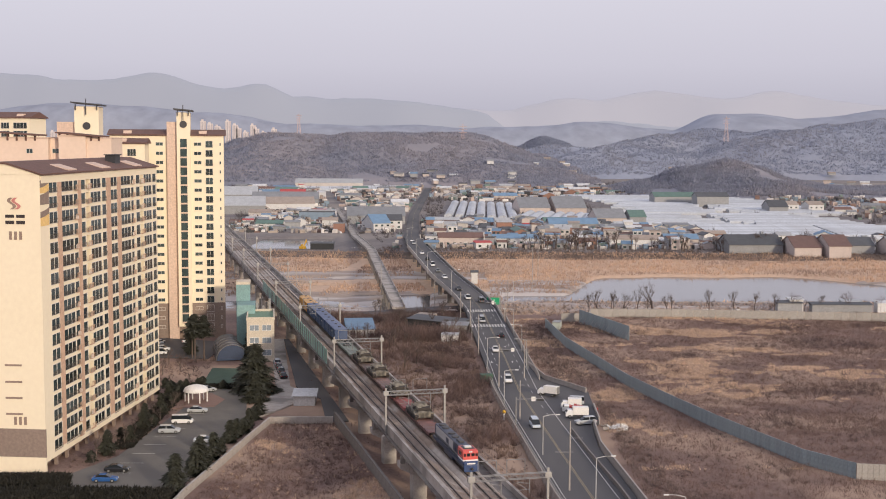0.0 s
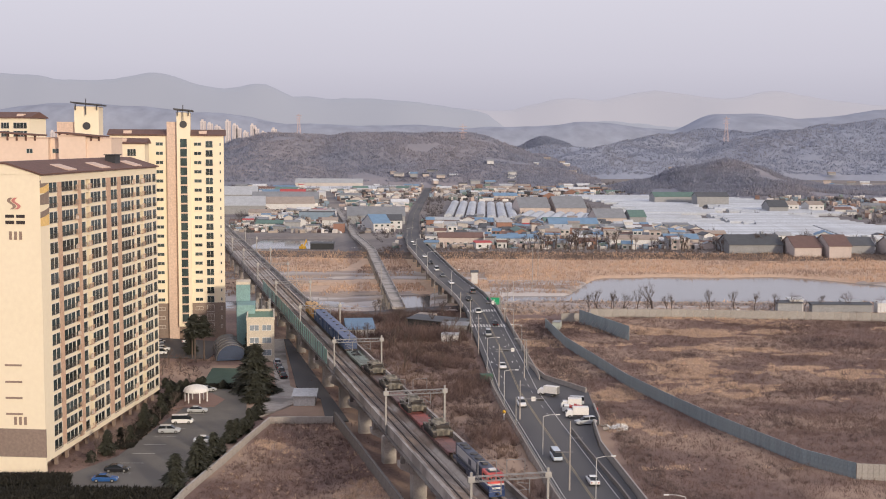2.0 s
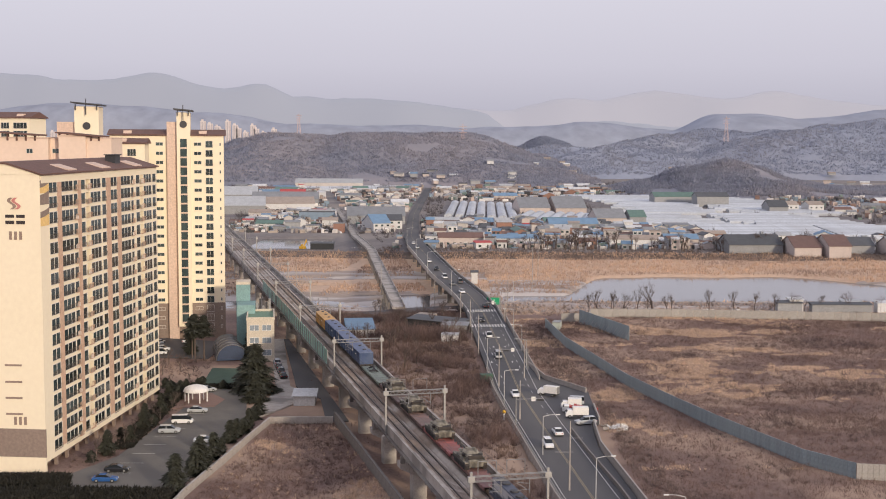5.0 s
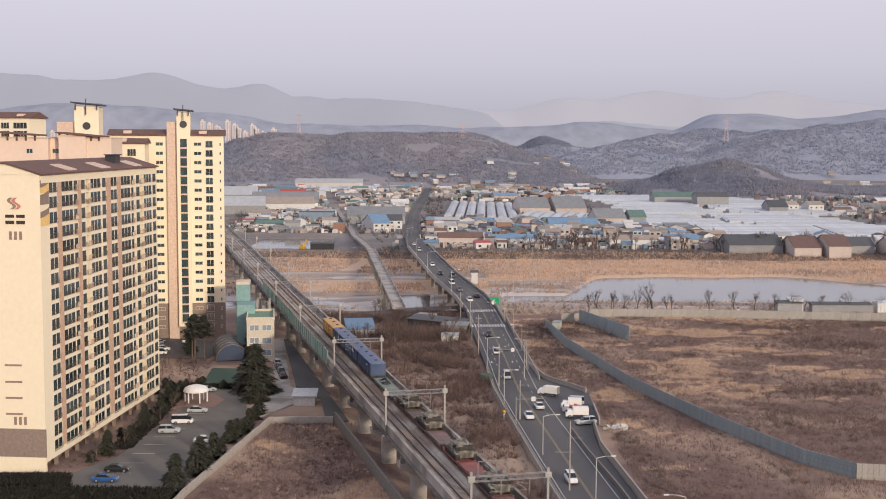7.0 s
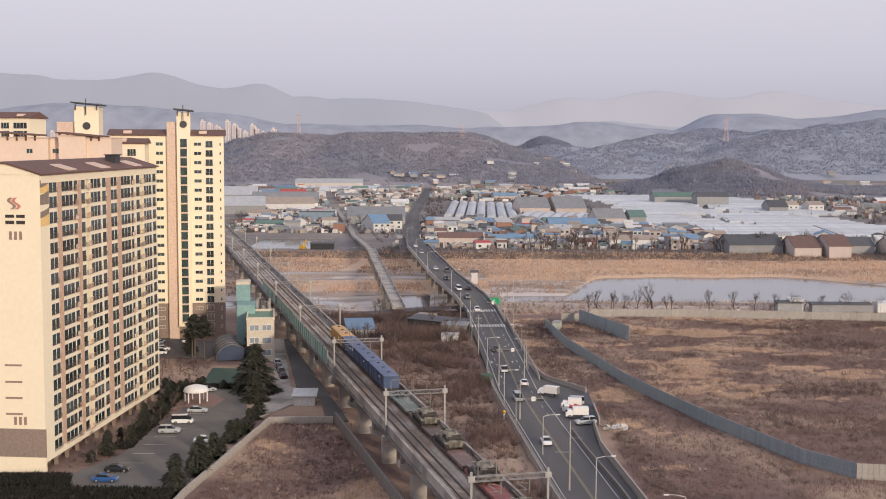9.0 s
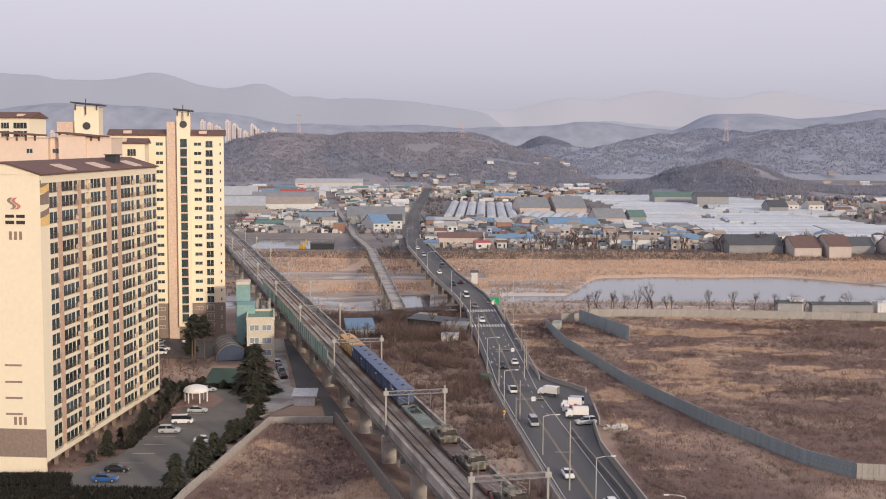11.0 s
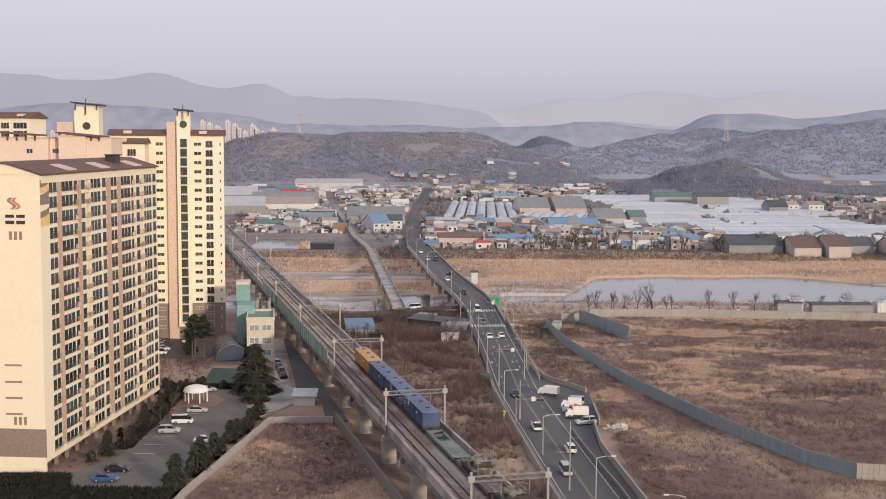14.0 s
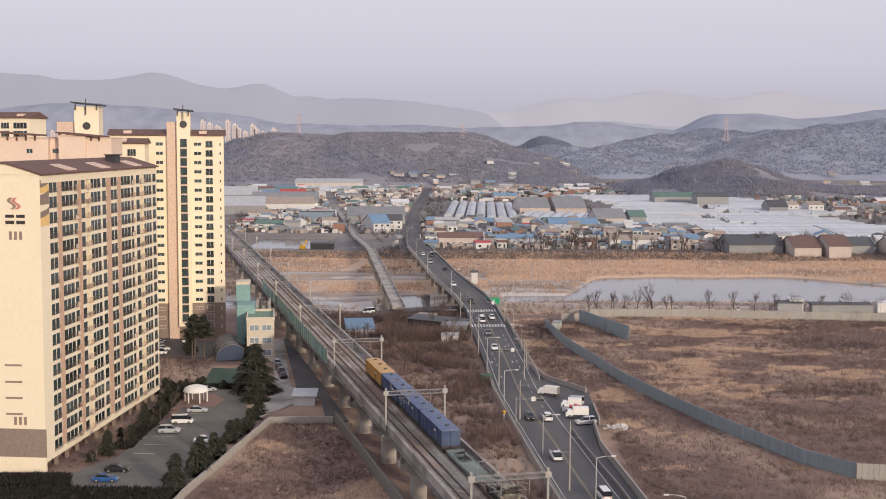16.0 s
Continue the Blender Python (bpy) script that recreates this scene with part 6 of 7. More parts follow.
for count, x0, x1, y0, y1, zmax in ((16, -110, 90, 1540, 1700, 20), (18, 60, 190, 1640, 2150, 34), (20, 400, 640, 1500, 1980, 50), (8, 240, 420, 1480, 1700, 26)):
    made = tries = 0
    while made < count and tries < count * 20:
        tries += 1
        x, y = rng.uniform(x0, x1), rng.uniform(y0, y1)
        z = slope_z(x, y)
        if z > zmax or not free(x, y, 9):
            continue
        taken.append((x, y, 9))
        made += 1
        w, rk = rng.uniform(6, 14), rng.choice(("white", "pale", "grey", "grey", "tan", "dark", "blue"))
        wk = rng.choice(("grey", "cream", "white", "pink"))
        house(x, y, w, rng.uniform(6, 9), rng.uniform(2.6, 4.0), rng.uniform(-20, 20), wm(wk), rm(rk), "gable", None, f"{wk}-walled hillside farmhouse with {rk} pitched roof", "farmhouse", wins=False, z=z)

# white greenhouse tunnels
def tunnel_mesh(w, L, h):
    key = ("tunnel", w, L, h)

    def make(bm):
        pts = [(-w / 2, 0), (-w / 2, h * 0.45), (-w * 0.36, h * 0.8), (0, h), (w * 0.36, h * 0.8), (w / 2, h * 0.45), (w / 2, 0)]
        profile(bm, pts, -L / 2, L / 2)
    return shared(key, make, M_PLASTIC)


def tunnel(x, y, rot, w=7.4, L=80, h=3.6):
    t = new("greenhouse", tunnel_mesh(w, L, h))
    t.matrix_basis = pose(x, y, -0.1, 0, 0, rot)
    tagged(t, "long greenhouse tunnel of whitish plastic film", "greenhouse", "greenhouses on the plain")


for k in range(7):
    tunnel(8 + k * 8.4, 1075 - k * 5, 88, 7.0, 210, 3.2)
for k in range(8):
    tunnel(64 + k * 7.8, 955 - k * 4, 80, 7.6, 96, 4.2)
for k in range(15):
    y = 866 + k * 9.2
    for j in range(2):
        if (k * 2 + j) % 6 != 4:
            tunnel(170 + j * 96 + rng.uniform(-6, 6) - k * 1.2, y, rng.uniform(-1, 1) + 3, 8.0, rng.uniform(60, 92), 3.2)
for k in range(33):
    y = 1014 + k * 9.4
    for j in range(2):
        if (k * 2 + j) % 7 != 5:
            tunnel(195 + j * 92 + rng.uniform(-8, 8) - max(0, k - 20) * 2.5, y, rng.uniform(-1, 1) - 2, 7.8, rng.uniform(58, 88), 3.2)
for k in range(10):
    for j in range(2):
        tunnel(210 + j * 84 + k, 778 + k * 9.0, 2, 8.4, 82, 3.2)
for k in range(9):
    tunnel(-90 + rng.uniform(-60, 20), 1440 + k * 12, 3, 8.4, 80, 3.4)

# pylons
def pylon(x, y, h, z):
    t = thing("power_pylon", "tall lattice power pylon on a wooded hill", "pylon", pose(x, y, z))
    bm = bmesh.new()
    b = h * 0.09
    for sx in (-1, 1):
        for sy in (-1, 1):
            tube(bm, (sx * b, sy * b, 0), (sx * 0.5, sy * 0.5, h), 0.4, 0.25, n=4)
    for k in range(7):
        z0, z1 = h * k / 7, h * (k + 1) / 7
        q0, q1 = b + (0.5 - b) * k / 7, b + (0.5 - b) * (k + 1) / 7
        tube(bm, (-q0, -q0, z0), (q1, -q1, z1), 0.2, n=4)
        tube(bm, (q0, -q0, z0), (-q1, -q1, z1), 0.2, n=4)
    part("mast", bm, mat("pylon_steel", (0.55, 0.42, 0.42), (0.5, 0.45, 0.46), 0.05, 0.7), t)
    for k in range(3):
        bm = bmesh.new()
        z0 = h * (0.72 + 0.1 * k)
        tube(bm, (-h * 0.13, 0, z0), (h * 0.13, 0, z0), 0.35, n=4)
        part("crossarm", bm, MATS["pylon_steel"], t)


pylon(28, 1780, 44, 40)
pylon(520, 2250, 46, 60)
pylon(-225, 1900, 34, 66)

# distant apartment towers
# Walls and window strips are painted pale to include the haze before them.
M_FARAPT = mat("apartment_haze_tint", (0.62, 0.56, 0.56), (0.56, 0.51, 0.52), 0.05, 0.9)
for k in range(16):
    x = -780 + k * 19 + (k % 3) * 4 if k < 13 else -1262 + (k - 13) * 22
    hgt = 114 - (k % 4) * 8 - max(0, k - 4) * 3.0
    t = thing("apartment_tower", "far pale apartment tower in haze", "apartment block", pose(x * 0.97, 3800, 0), "far apartment towers")
    bm = bmesh.new()
    box(bm, 0, 16, 0, 14, 0, hgt)
    part("wall", bm, M_FARAPT, t)
    bm = bmesh.new()
    box(bm, 3, 9, 2, 8, hgt, hgt + 5)
    part("roof_house", bm, M_FARAPT, t)
    for j in range(3):
        bm = bmesh.new()
        box(bm, 2 + j * 5, 3.6 + j * 5, -0.4, 0, 10, hgt - 3)
        part("window_strip", bm, mat("window_haze_tint", (0.36, 0.35, 0.38), None, 0.05, 0.8), t)

# ---- estate furniture ----
pv = thing("pavilion", "white domed garden pavilion on slim columns", "pavilion", pose(-57.8, 281.5, 0.34))
bm = bmesh.new()
bmesh.ops.create_uvsphere(bm, u_segments=16, v_segments=8, radius=2.9)
bmesh.ops.delete(bm, geom=[v for v in bm.verts if v.co.z < -0.01], context="VERTS")
for v in bm.verts:
    v.co.z = v.co.z * 0.42 + 2.75
part("roof", bm, M_WHITE, pv)
bm = bmesh.new()
bmesh.ops.create_cone(bm, cap_ends=True, segments=16, radius1=2.95, radius2=2.95, depth=0.3, matrix=pose(0, 0, 2.6))
part("ring_beam", bm, M_WHITE, pv)
for k in range(6):
    bm = bmesh.new()
    a = k * math.pi / 3
    tube(bm, (2.6 * math.cos(a), 2.6 * math.sin(a), 0), (2.6 * math.cos(a), 2.6 * math.sin(a), 2.5), 0.16, n=10)
    part("column", bm, M_WHITE, pv)

dm = thing("arched_shelter", "arched shelter with dark ribbed membrane roof", "shelter", pose(-60.5, 343, 0.2, 0, 0, 14))
for k in range(5):
    bm = bmesh.new()
    n = 10
    a = [bm.verts.new((4.4 * math.cos(math.pi * i / n), -8 + k * 4, 4.4 * math.sin(math.pi * i / n))) for i in range(n + 1)]
    b = [bm.verts.new((4.4 * math.cos(math.pi * i / n), -4.1 + k * 4, 4.4 * math.sin(math.pi * i / n))) for i in range(n + 1)]
    for i in range(n):
        bm.faces.new((a[i], a[i + 1], b[i + 1], b[i]))
    part("roof_bay", bm, mat("dark_membrane", (0.075, 0.08, 0.10), (0.055, 0.06, 0.078), 0.3, 0.5), dm)
    bm = bmesh.new()
    for i in range(n):
        p, q = math.pi * i / n, math.pi * (i + 1) / n
        tube(bm, (4.5 * math.cos(p), -8 + k * 4, 4.5 * math.sin(p)), (4.5 * math.cos(q), -8 + k * 4, 4.5 * math.sin(q)), 0.09, n=5)
    part("rib", bm, M_GREYMETAL, dm)
bm = bmesh.new()
bm.faces.new([bm.verts.new((4.3 * math.cos(math.pi * i / 10), -7.9, 4.3 * math.sin(math.pi * i / 10))) for i in range(11)])
part("end_panel", bm, mat("blue_net", (0.03, 0.05, 0.10), None, 0.5, 0.6), dm)

# yellow site marker, green cabinet, digger, rubble
ym = thing("warning_post", "yellow warning light on a white post", "post", pose(13.6, 263.5, 0.4))
bm = bmesh.new()
tube(bm, (0, 0, -0.4), (0, 0, 1.6), 0.28, 0.2, n=8)
part("post", bm, M_WHITE, ym)
bm = bmesh.new()
bmesh.ops.create_uvsphere(bm, u_segments=10, v_segments=6, radius=0.42, matrix=pose(0, 0, 1.9))
part("beacon", bm, mat("beacon_yellow", (0.70, 0.42, 0.02), None, 1.0, 0.5), ym)
gc = new("utility_cabinet")
bm = bmesh.new()
box(bm, -1.6, 1.6, -0.8, 0.8, -0.3, 1.9, bevel=0.05)
gc2 = part("body", bm, mat("cabinet_green", (0.05, 0.13, 0.09), None, 0.8, 0.6), gc)
gc.matrix_basis = pose(11.2, 305, 0.8, 0, 0, 10)
tagged(gc, "dark green roadside utility cabinet", "cabinet")
dg = thing("excavator", "yellow crawler excavator beside a pond", "excavator", pose(-79, 682, -0.6, 0, 0, 70))
for nm, a in (("crawler", (-2, 2, -1.5, -0.9, -0.2, 0.7)), ("crawler", (-2, 2, 0.9, 1.5, -0.2, 0.7)), ("house", (-1.8, 1.6, -1.3, 1.3, 0.7, 2.2)), ("cab", (0.4, 1.7, 0.2, 1.3, 2.2, 3.1))):
    bm = bmesh.new()
    box(bm, *a, bevel=0.1)
    part(nm, bm, mat("machine_yellow", (0.55, 0.33, 0.04), None, 1.0, 0.6) if nm != "crawler" else M_BOGIE, dg)
bm = bmesh.new()
tube(bm, (1.4, -0.3, 1.8), (4.0, -0.3, 5.6), 0.35, 0.28)
tube(bm, (4.0, -0.3, 5.6), (5.6, -0.3, 2.6), 0.28, 0.2)
part("arm", bm, MATS["machine_yellow"], dg)


def rubble(cx, cy, sx, sy, n, seed, label, z=0.0, mats=None):
    r = random.Random(seed)
    t = thing("rubbish_heap", label, "rubbish", pose(cx, cy, z))
    for k in range(n):
        bm = bmesh.new()
        s = r.uniform(0.25, 0.8)
        box(bm, -s, s, -s * 0.6, s * 0.6, 0, s * r.uniform(0.3, 0.9), pose(r.uniform(-sx, sx), r.uniform(-sy, sy), 0, r.uniform(-25, 25), r.uniform(-25, 25), r.uniform(0, 180)))
        part("scrap_piece", bm, (mats or (M_WHITE, M_CONC, M_WHITE, M_PALEWALL))[k % 4], t)


rubble(37.2, 258, 2.6, 2.6, 26, 3, "heap of white rubble beside a wall")
rubble(34.5, 273, 1.2, 4, 10, 4, "red and white rubbish behind parked trucks", 0, (M_WHITE, MATS["red_crate"], M_CONC, MATS["red_crate"]))
rubble(-2.0, 403, 7, 5, 40, 5, "scrap yard clutter of pale and dark pieces", 0, (M_WHITE, M_DARKMETAL, M_PALEWALL, M_BOGIE))
rubble(100, 446, 30, 3, 40, 6, "pale scattered debris along the river bank", -0.8)
rubble(-48, 690, 5, 2, 12, 7, "white sheeted stacks beside the pond", -0.2)
for k, (x, y, w, d, h, wk, rk) in enumerate(((128, 447, 9, 4, 3.2, "grey", "dark"), (131, 449, 5, 4, 4.2, "white", "white"), (147, 446, 22, 4, 2.8, "grey", "dark"), (152, 450, 7, 3, 3.4, "white", "pale"), (164, 446, 8, 4, 3.4, "white", "white"))):
    house(x, y, w, d, h, 0, wm(wk), rm(rk), "lean", None, f"{wk} storage hut with {rk} roof on the river bank", "shed", wins=False, z=-0.8)


# countless small yard things between the houses
def yard_clutter(n):
    r = random.Random(21)
    vs, fs = [], []
    m = bpy.data.materials.new("yard_clutter")
    m.use_nodes = True
    nn, ll = m.node_tree.nodes, m.node_tree.links
    g, cr = nn.new("ShaderNodeNewGeometry"), nn.new("ShaderNodeValToRGB")
    cr.color_ramp.interpolation = "CONSTANT"
    cols = ((0.10, 0.09, 0.09), (0.62, 0.58, 0.55), (0.28, 0.24, 0.22), (0.45, 0.36, 0.32), (0.05, 0.05, 0.055), (0.50, 0.47, 0.46), (0.20, 0.13, 0.11), (0.22, 0.29, 0.36), (0.70, 0.68, 0.66), (0.36, 0.31, 0.27), (0.16, 0.22, 0.20), (0.30, 0.29, 0.29))
    els = cr.color_ramp.elements
    els[0].position, els[0].color = 0.0, (*cols[0], 1)
    els[1].position, els[1].color = 1 / 12, (*cols[1], 1)
    for i, c in enumerate(cols[2:]):
        els.new((i + 2) / 12).color = (*c, 1)
    ll.new(g.outputs["Random Per Island"], cr.inputs[0])
    ll.new(cr.outputs[0], nn["Principled BSDF"].inputs["Base Color"])
    nn["Principled BSDF"].inputs["Roughness"].default_value = 0.8
    zs = ((0.42, -28, 175, 688, 905), (0.10, 170, 330, 688, 765), (0.14, -150, -32, 795, 1000), (0.16, -270, -28, 1000, 1430), (0.12, -40, 210, 1215, 1700), (0.06, 330, 470, 950, 1500))
    for share_, x0, x1, y0, y1 in zs:
        for _ in range(int(n * share_)):
            x, y = r.uniform(x0, x1), r.uniform(y0, y1)
            if in_green(x, y, 1) or not clear_of_ways(x, y, 2):
                continue
            k = y / 900
            w, d, h = r.uniform(0.5, 2.6) * k, r.uniform(0.5, 1.6) * k, r.uniform(0.8, 3.2) * k
            a = r.uniform(-0.5, 0.5)
            c, s_ = math.cos(a), math.sin(a)
            b = len(vs)
            top = r.choice((0.0, 0.0, 0.5))
            for z, q in ((-0.4, 1), (h, 1)):
                for px_, py_ in ((-w, -d), (w, -d), (w, d), (-w, d)):
                    zz = z + (top if py_ > 0 and z > 0 else 0)
                    vs.append((x + px_ * c - py_ * s_, y + px_ * s_ + py_ * c, zz))
            fs += [tuple(b + i for i in f) for f in ((4, 5, 6, 7), (0, 1, 5, 4), (1, 2, 6, 5), (2, 3, 7, 6), (3, 0, 4, 7))]
    me = bpy.data.meshes.new("yard_clutter")
    me.from_pydata(vs, [], fs)
    me.materials.append(m)
    tagged(new("yard_clutter", me), "countless stacks, huts and small sheds in village yards", "yard clutter", kind="stuff")


yard_clutter(6500)


# ---- plants ----
M_TWIG = mat("bare_twigs", (0.165, 0.128, 0.115), (0.115, 0.09, 0.083), 0.2, 1.0, island=0.3, thin=0.3)
# Twig colour greyed for distance, with the haze painted in.
M_FARTWIG = mat("far_twigs_haze_tint", (0.155, 0.14, 0.145), (0.12, 0.11, 0.117), 0.05, 1.0, island=0.2, thin=0.4)
M_TWIG_R = mat("reddish_brush", (0.215, 0.148, 0.128), (0.14, 0.096, 0.086), 0.12, 1.0, island=0.3, c3=(0.13, 0.095, 0.09), scale3=0.05, thin=0.3)
M_BARK = mat("bark", (0.13, 0.10, 0.085), (0.09, 0.07, 0.06), 1.0, 1.0)
M_STRAW = mat("dry_straw", (0.72, 0.54, 0.40), (0.54, 0.39, 0.285), 0.1, 1.0, island=0.25, thin=0.35)
M_WEED = mat("dead_weeds", (0.23, 0.147, 0.122), (0.115, 0.074, 0.066), 0.1, 1.0, island=0.35, thin=0.3)
M_NEEDLE = mat("conifer_needles", (0.058, 0.06, 0.042), (0.034, 0.037, 0.027), 0.4, 0.9, island=0.4)
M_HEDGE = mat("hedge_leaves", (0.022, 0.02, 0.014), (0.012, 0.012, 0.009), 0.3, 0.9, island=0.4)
# Crown colours are lifted towards blue-grey, so haze is part of the colour.
M_WOODCLUMP = mat("canopy_haze_tint", (0.305, 0.318, 0.382), (0.265, 0.278, 0.338), 0.01, 1.0, island=0.06, c3=(0.355, 0.34, 0.375), scale3=0.007, thin=0.5)
M_WOODCLUMP2 = mat("far_canopy_haze_tint", (0.325, 0.352, 0.435), (0.285, 0.312, 0.39), 0.01, 1.0, island=0.04, c3=(0.345, 0.355, 0.41), scale3=0.006, thin=0.5)
prng = np.random.RandomState(5)


def blades(name, spots, heights, per, spread, lean, width, material, label, category, kind="stuff"):
    """Upright pointed blades in tufts, one mesh."""
    n = len(spots)
    verts = np.zeros((n * per * 3, 3))
    sp = np.repeat(np.asarray(spots, float), per, axis=0)
    hh = np.repeat(np.asarray(heights, float), per) * prng.uniform(0.6, 1.15, n * per)
    a, d = prng.uniform(0, 2 * np.pi, n * per), prng.uniform(0, 1, n * per) * np.repeat(np.asarray(heights), per) * spread
    base = sp + np.stack([np.cos(a) * d, np.sin(a) * d, np.zeros(n * per)], 1)
    b = prng.uniform(0, 2 * np.pi, n * per)
    side = np.stack([np.cos(b), np.sin(b), np.zeros(n * per)], 1) * (hh * width)[:, None]
    le = prng.uniform(0.1, 1.4, n * per) * lean
    tip = base + np.stack([np.cos(a) * hh * le, np.sin(a) * hh * le, hh / np.sqrt(1 + le * le)], 1) + prng.normal(0, 0.12, (n * per, 3)) * hh[:, None]
    verts[0::3], verts[1::3], verts[2::3] = base - side, base + side, tip
    faces = np.arange(n * per * 3).reshape(-1, 3)
    me = bpy.data.meshes.new(name)
    me.from_pydata(verts.tolist(), [], faces.tolist())
    me.materials.append(material)
    return tagged(new(name, me), label, category, kind=kind)


def spots_in(n, x0, x1, y0, y1, ok, zoff=-0.05):
    out = []
    xs, ys = prng.uniform(x0, x1, n), prng.uniform(y0, y1, n)
    for x, y in zip(xs, ys):
        if ok(x, y):
            out.append((x, y, ground_z(x, y) + zoff))
    return out


def rail_x(y):
    return -27.1 - 0.255 * (y - 283.8)


def on_right_field(x, y):
    cx, _, hw = road_at(y)
    if x < cx + hw + 2.5 or (y > 418 and x < 60):
        return False
    edge = 35.5 if y < 262 else 36.2 if y < 292 else 36.2 - (y - 292) * 0.31
    if y < 335 and x < edge:
        return False
    return True


def patch(x, y, s=0.02, k=0):
    return noise.noise((x * s, y * s * 1.6, k))


right = spots_in(90000, 24, 200, 196, 436, on_right_field)


def straw_here(x, y):
    """Pale grass lies in long uneven drifts, thickest inside the fence and below the river bank."""
    v = patch(x, y, 0.028, 31) + 0.55 * patch(x, y, 0.09, 3) + 0.35 * patch(x, y, 0.3, 8)
    v += 0.55 * math.exp(-((x - 64) / 16) ** 2 - ((y - 335) / 34) ** 2) + 0.45 * math.exp(-((x - 44) / 8) ** 2 - ((y - 285) / 36) ** 2)
    v += 0.2 * sstep(385, 410, y)
    return v > 0.27


straw = [p for p in right if straw_here(p[0], p[1])]
in_straw = set(straw)
weed = [p for p in right if p not in in_straw]
blades("dry_grass", straw, prng.uniform(0.3, 0.85, len(straw)), 11, 1.0, 0.8, 0.08, M_STRAW, "dry straw-coloured winter grass tufts", "grass")
blades("dead_weeds", weed, prng.uniform(0.25, 0.9, len(weed)), 7, 1.0, 0.9, 0.045, M_WEED, "brown dead weeds on an open field", "weeds")
thicket = spots_in(30000, 26, 190, 196, 425, lambda x, y: on_right_field(x, y) and patch(x, y, 0.03, 41) + 0.5 * patch(x, y, 0.12, 42) > 0.22)
blades("bare_shrubs", thicket, prng.uniform(0.6, 2.1, len(thicket)), 14, 0.25, 0.8, 0.014, M_TWIG_R, "thickets of leafless reddish-brown shrubs on the field", "shrubs")
tall = spots_in(5000, 24, 190, 196, 430, lambda x, y: on_right_field(x, y) and patch(x, y, 0.035, 9) > 0.18)
blades("dead_brush", tall, prng.uniform(0.8, 1.7, len(tall)), 14, 0.3, 0.9, 0.02, M_TWIG_R, "patches of leafless brownish brush", "brush")
plot = spots_in(9000, -46, -2, 180, 262, lambda x, y: x > -46.4 + (y - 180) * 0.11 + 1 and x < -2.6 - (y - 180) * 0.258)
blades("dead_weeds", [p for p in plot if patch(p[0], p[1], 0.05, 2) < 0.3], prng.uniform(0.25, 0.8, len([p for p in plot if patch(p[0], p[1], 0.05, 2) < 0.3])), 8, 0.9, 1.0, 0.06, M_WEED, "brown dead weeds in a walled plot", "weeds")
reedy = [p for p in plot if patch(p[0], p[1], 0.05, 2) >= 0.3]
blades("dry_grass", reedy, prng.uniform(0.4, 1.1, len(reedy)), 10, 0.5, 0.7, 0.04, M_STRAW, "straw-coloured reed clumps in a walled plot", "grass")
plotb = [p for i, p in enumerate(plot) if i % 9 == 0 and patch(p[0], p[1], 0.07, 12) > -0.1]
blades("dead_brush", plotb, prng.uniform(0.6, 1.5, len(plotb)), 22, 0.15, 0.9, 0.016, M_TWIG_R, "leafless brush tufts in a walled plot", "brush")
plots = [p for i, p in enumerate(plot) if i % 23 == 0]
blades("dry_grass", plots, prng.uniform(0.5, 1.1, len(plots)), 16, 0.2, 0.8, 0.03, M_STRAW, "scattered straw tufts in a walled plot", "grass")
fieldb = [p for i, p in enumerate(right) if i % 16 == 0 and patch(p[0], p[1], 0.05, 14) > 0.0]
blades("dead_brush", fieldb, prng.uniform(0.5, 1.4, len(fieldb)), 20, 0.2, 1.0, 0.02, M_TWIG, "dark leafless brush tufts on the open field", "brush")
marsh = spots_in(26000, -130, 230, 440, 668, lambda x, y: in_river(x, y) < 0.1 and abs(x - road_at(y)[0]) > 7 and abs(x + 38.3 + (y - 642) * -0.1036) > 4 and not (y < 462 and x > -32 and x < 30) and (x > 20 or y > 570 or noise.noise((x * 0.012, y * 0.07, 4)) > -0.05) and not (x > 20 and y < 474))
blades("reed_bed", marsh, prng.uniform(0.6, 1.5, len(marsh)), 4, 1.2, 0.3, 0.14, mat("reed_blades", (0.64, 0.45, 0.32), (0.50, 0.35, 0.255), 0.02, 1.0, island=0.25, c3=(0.36, 0.265, 0.215), scale3=0.016, thin=0.35), "dry reed beds on the river flats", "reeds")
shore = spots_in(5200, 22, 210, 425, 476, lambda x, y: y > 426 and abs(x - road_at(y)[0]) > 8 and in_river(x, y) < 0.3)
blades("reed_bed", shore, prng.uniform(0.3, 0.9, len(shore)), 9, 0.9, 0.8, 0.06, M_STRAW, "straw-coloured grass on the near river bank", "reeds")
shoreb = [p for i, p in enumerate(shore) if i % 4 == 0]
blades("bare_shrubs", shoreb, prng.uniform(0.6, 2.2, len(shoreb)), 20, 0.15, 0.9, 0.016, M_TWIG, "leafless brown brush on the near river bank", "shrubs")
bankw = spots_in(5000, -140, 300, 628, 690, lambda x, y: abs(x - road_at(y)[0]) > 9 and not (-116 < x < -36 and y > 640) and y > 640 + 6 * patch(x, y, 0.05, 8))
blades("dead_brush", bankw, prng.uniform(0.8, 2.4, len(bankw)), 12, 0.3, 0.9, 0.03, M_TWIG, "dark leafless brush along the flood bank", "brush")


def bank_ok(x, y):
    cx, _, hw = road_at(y)
    return rail_x(y) + 12.5 < x < cx - hw - 2.2


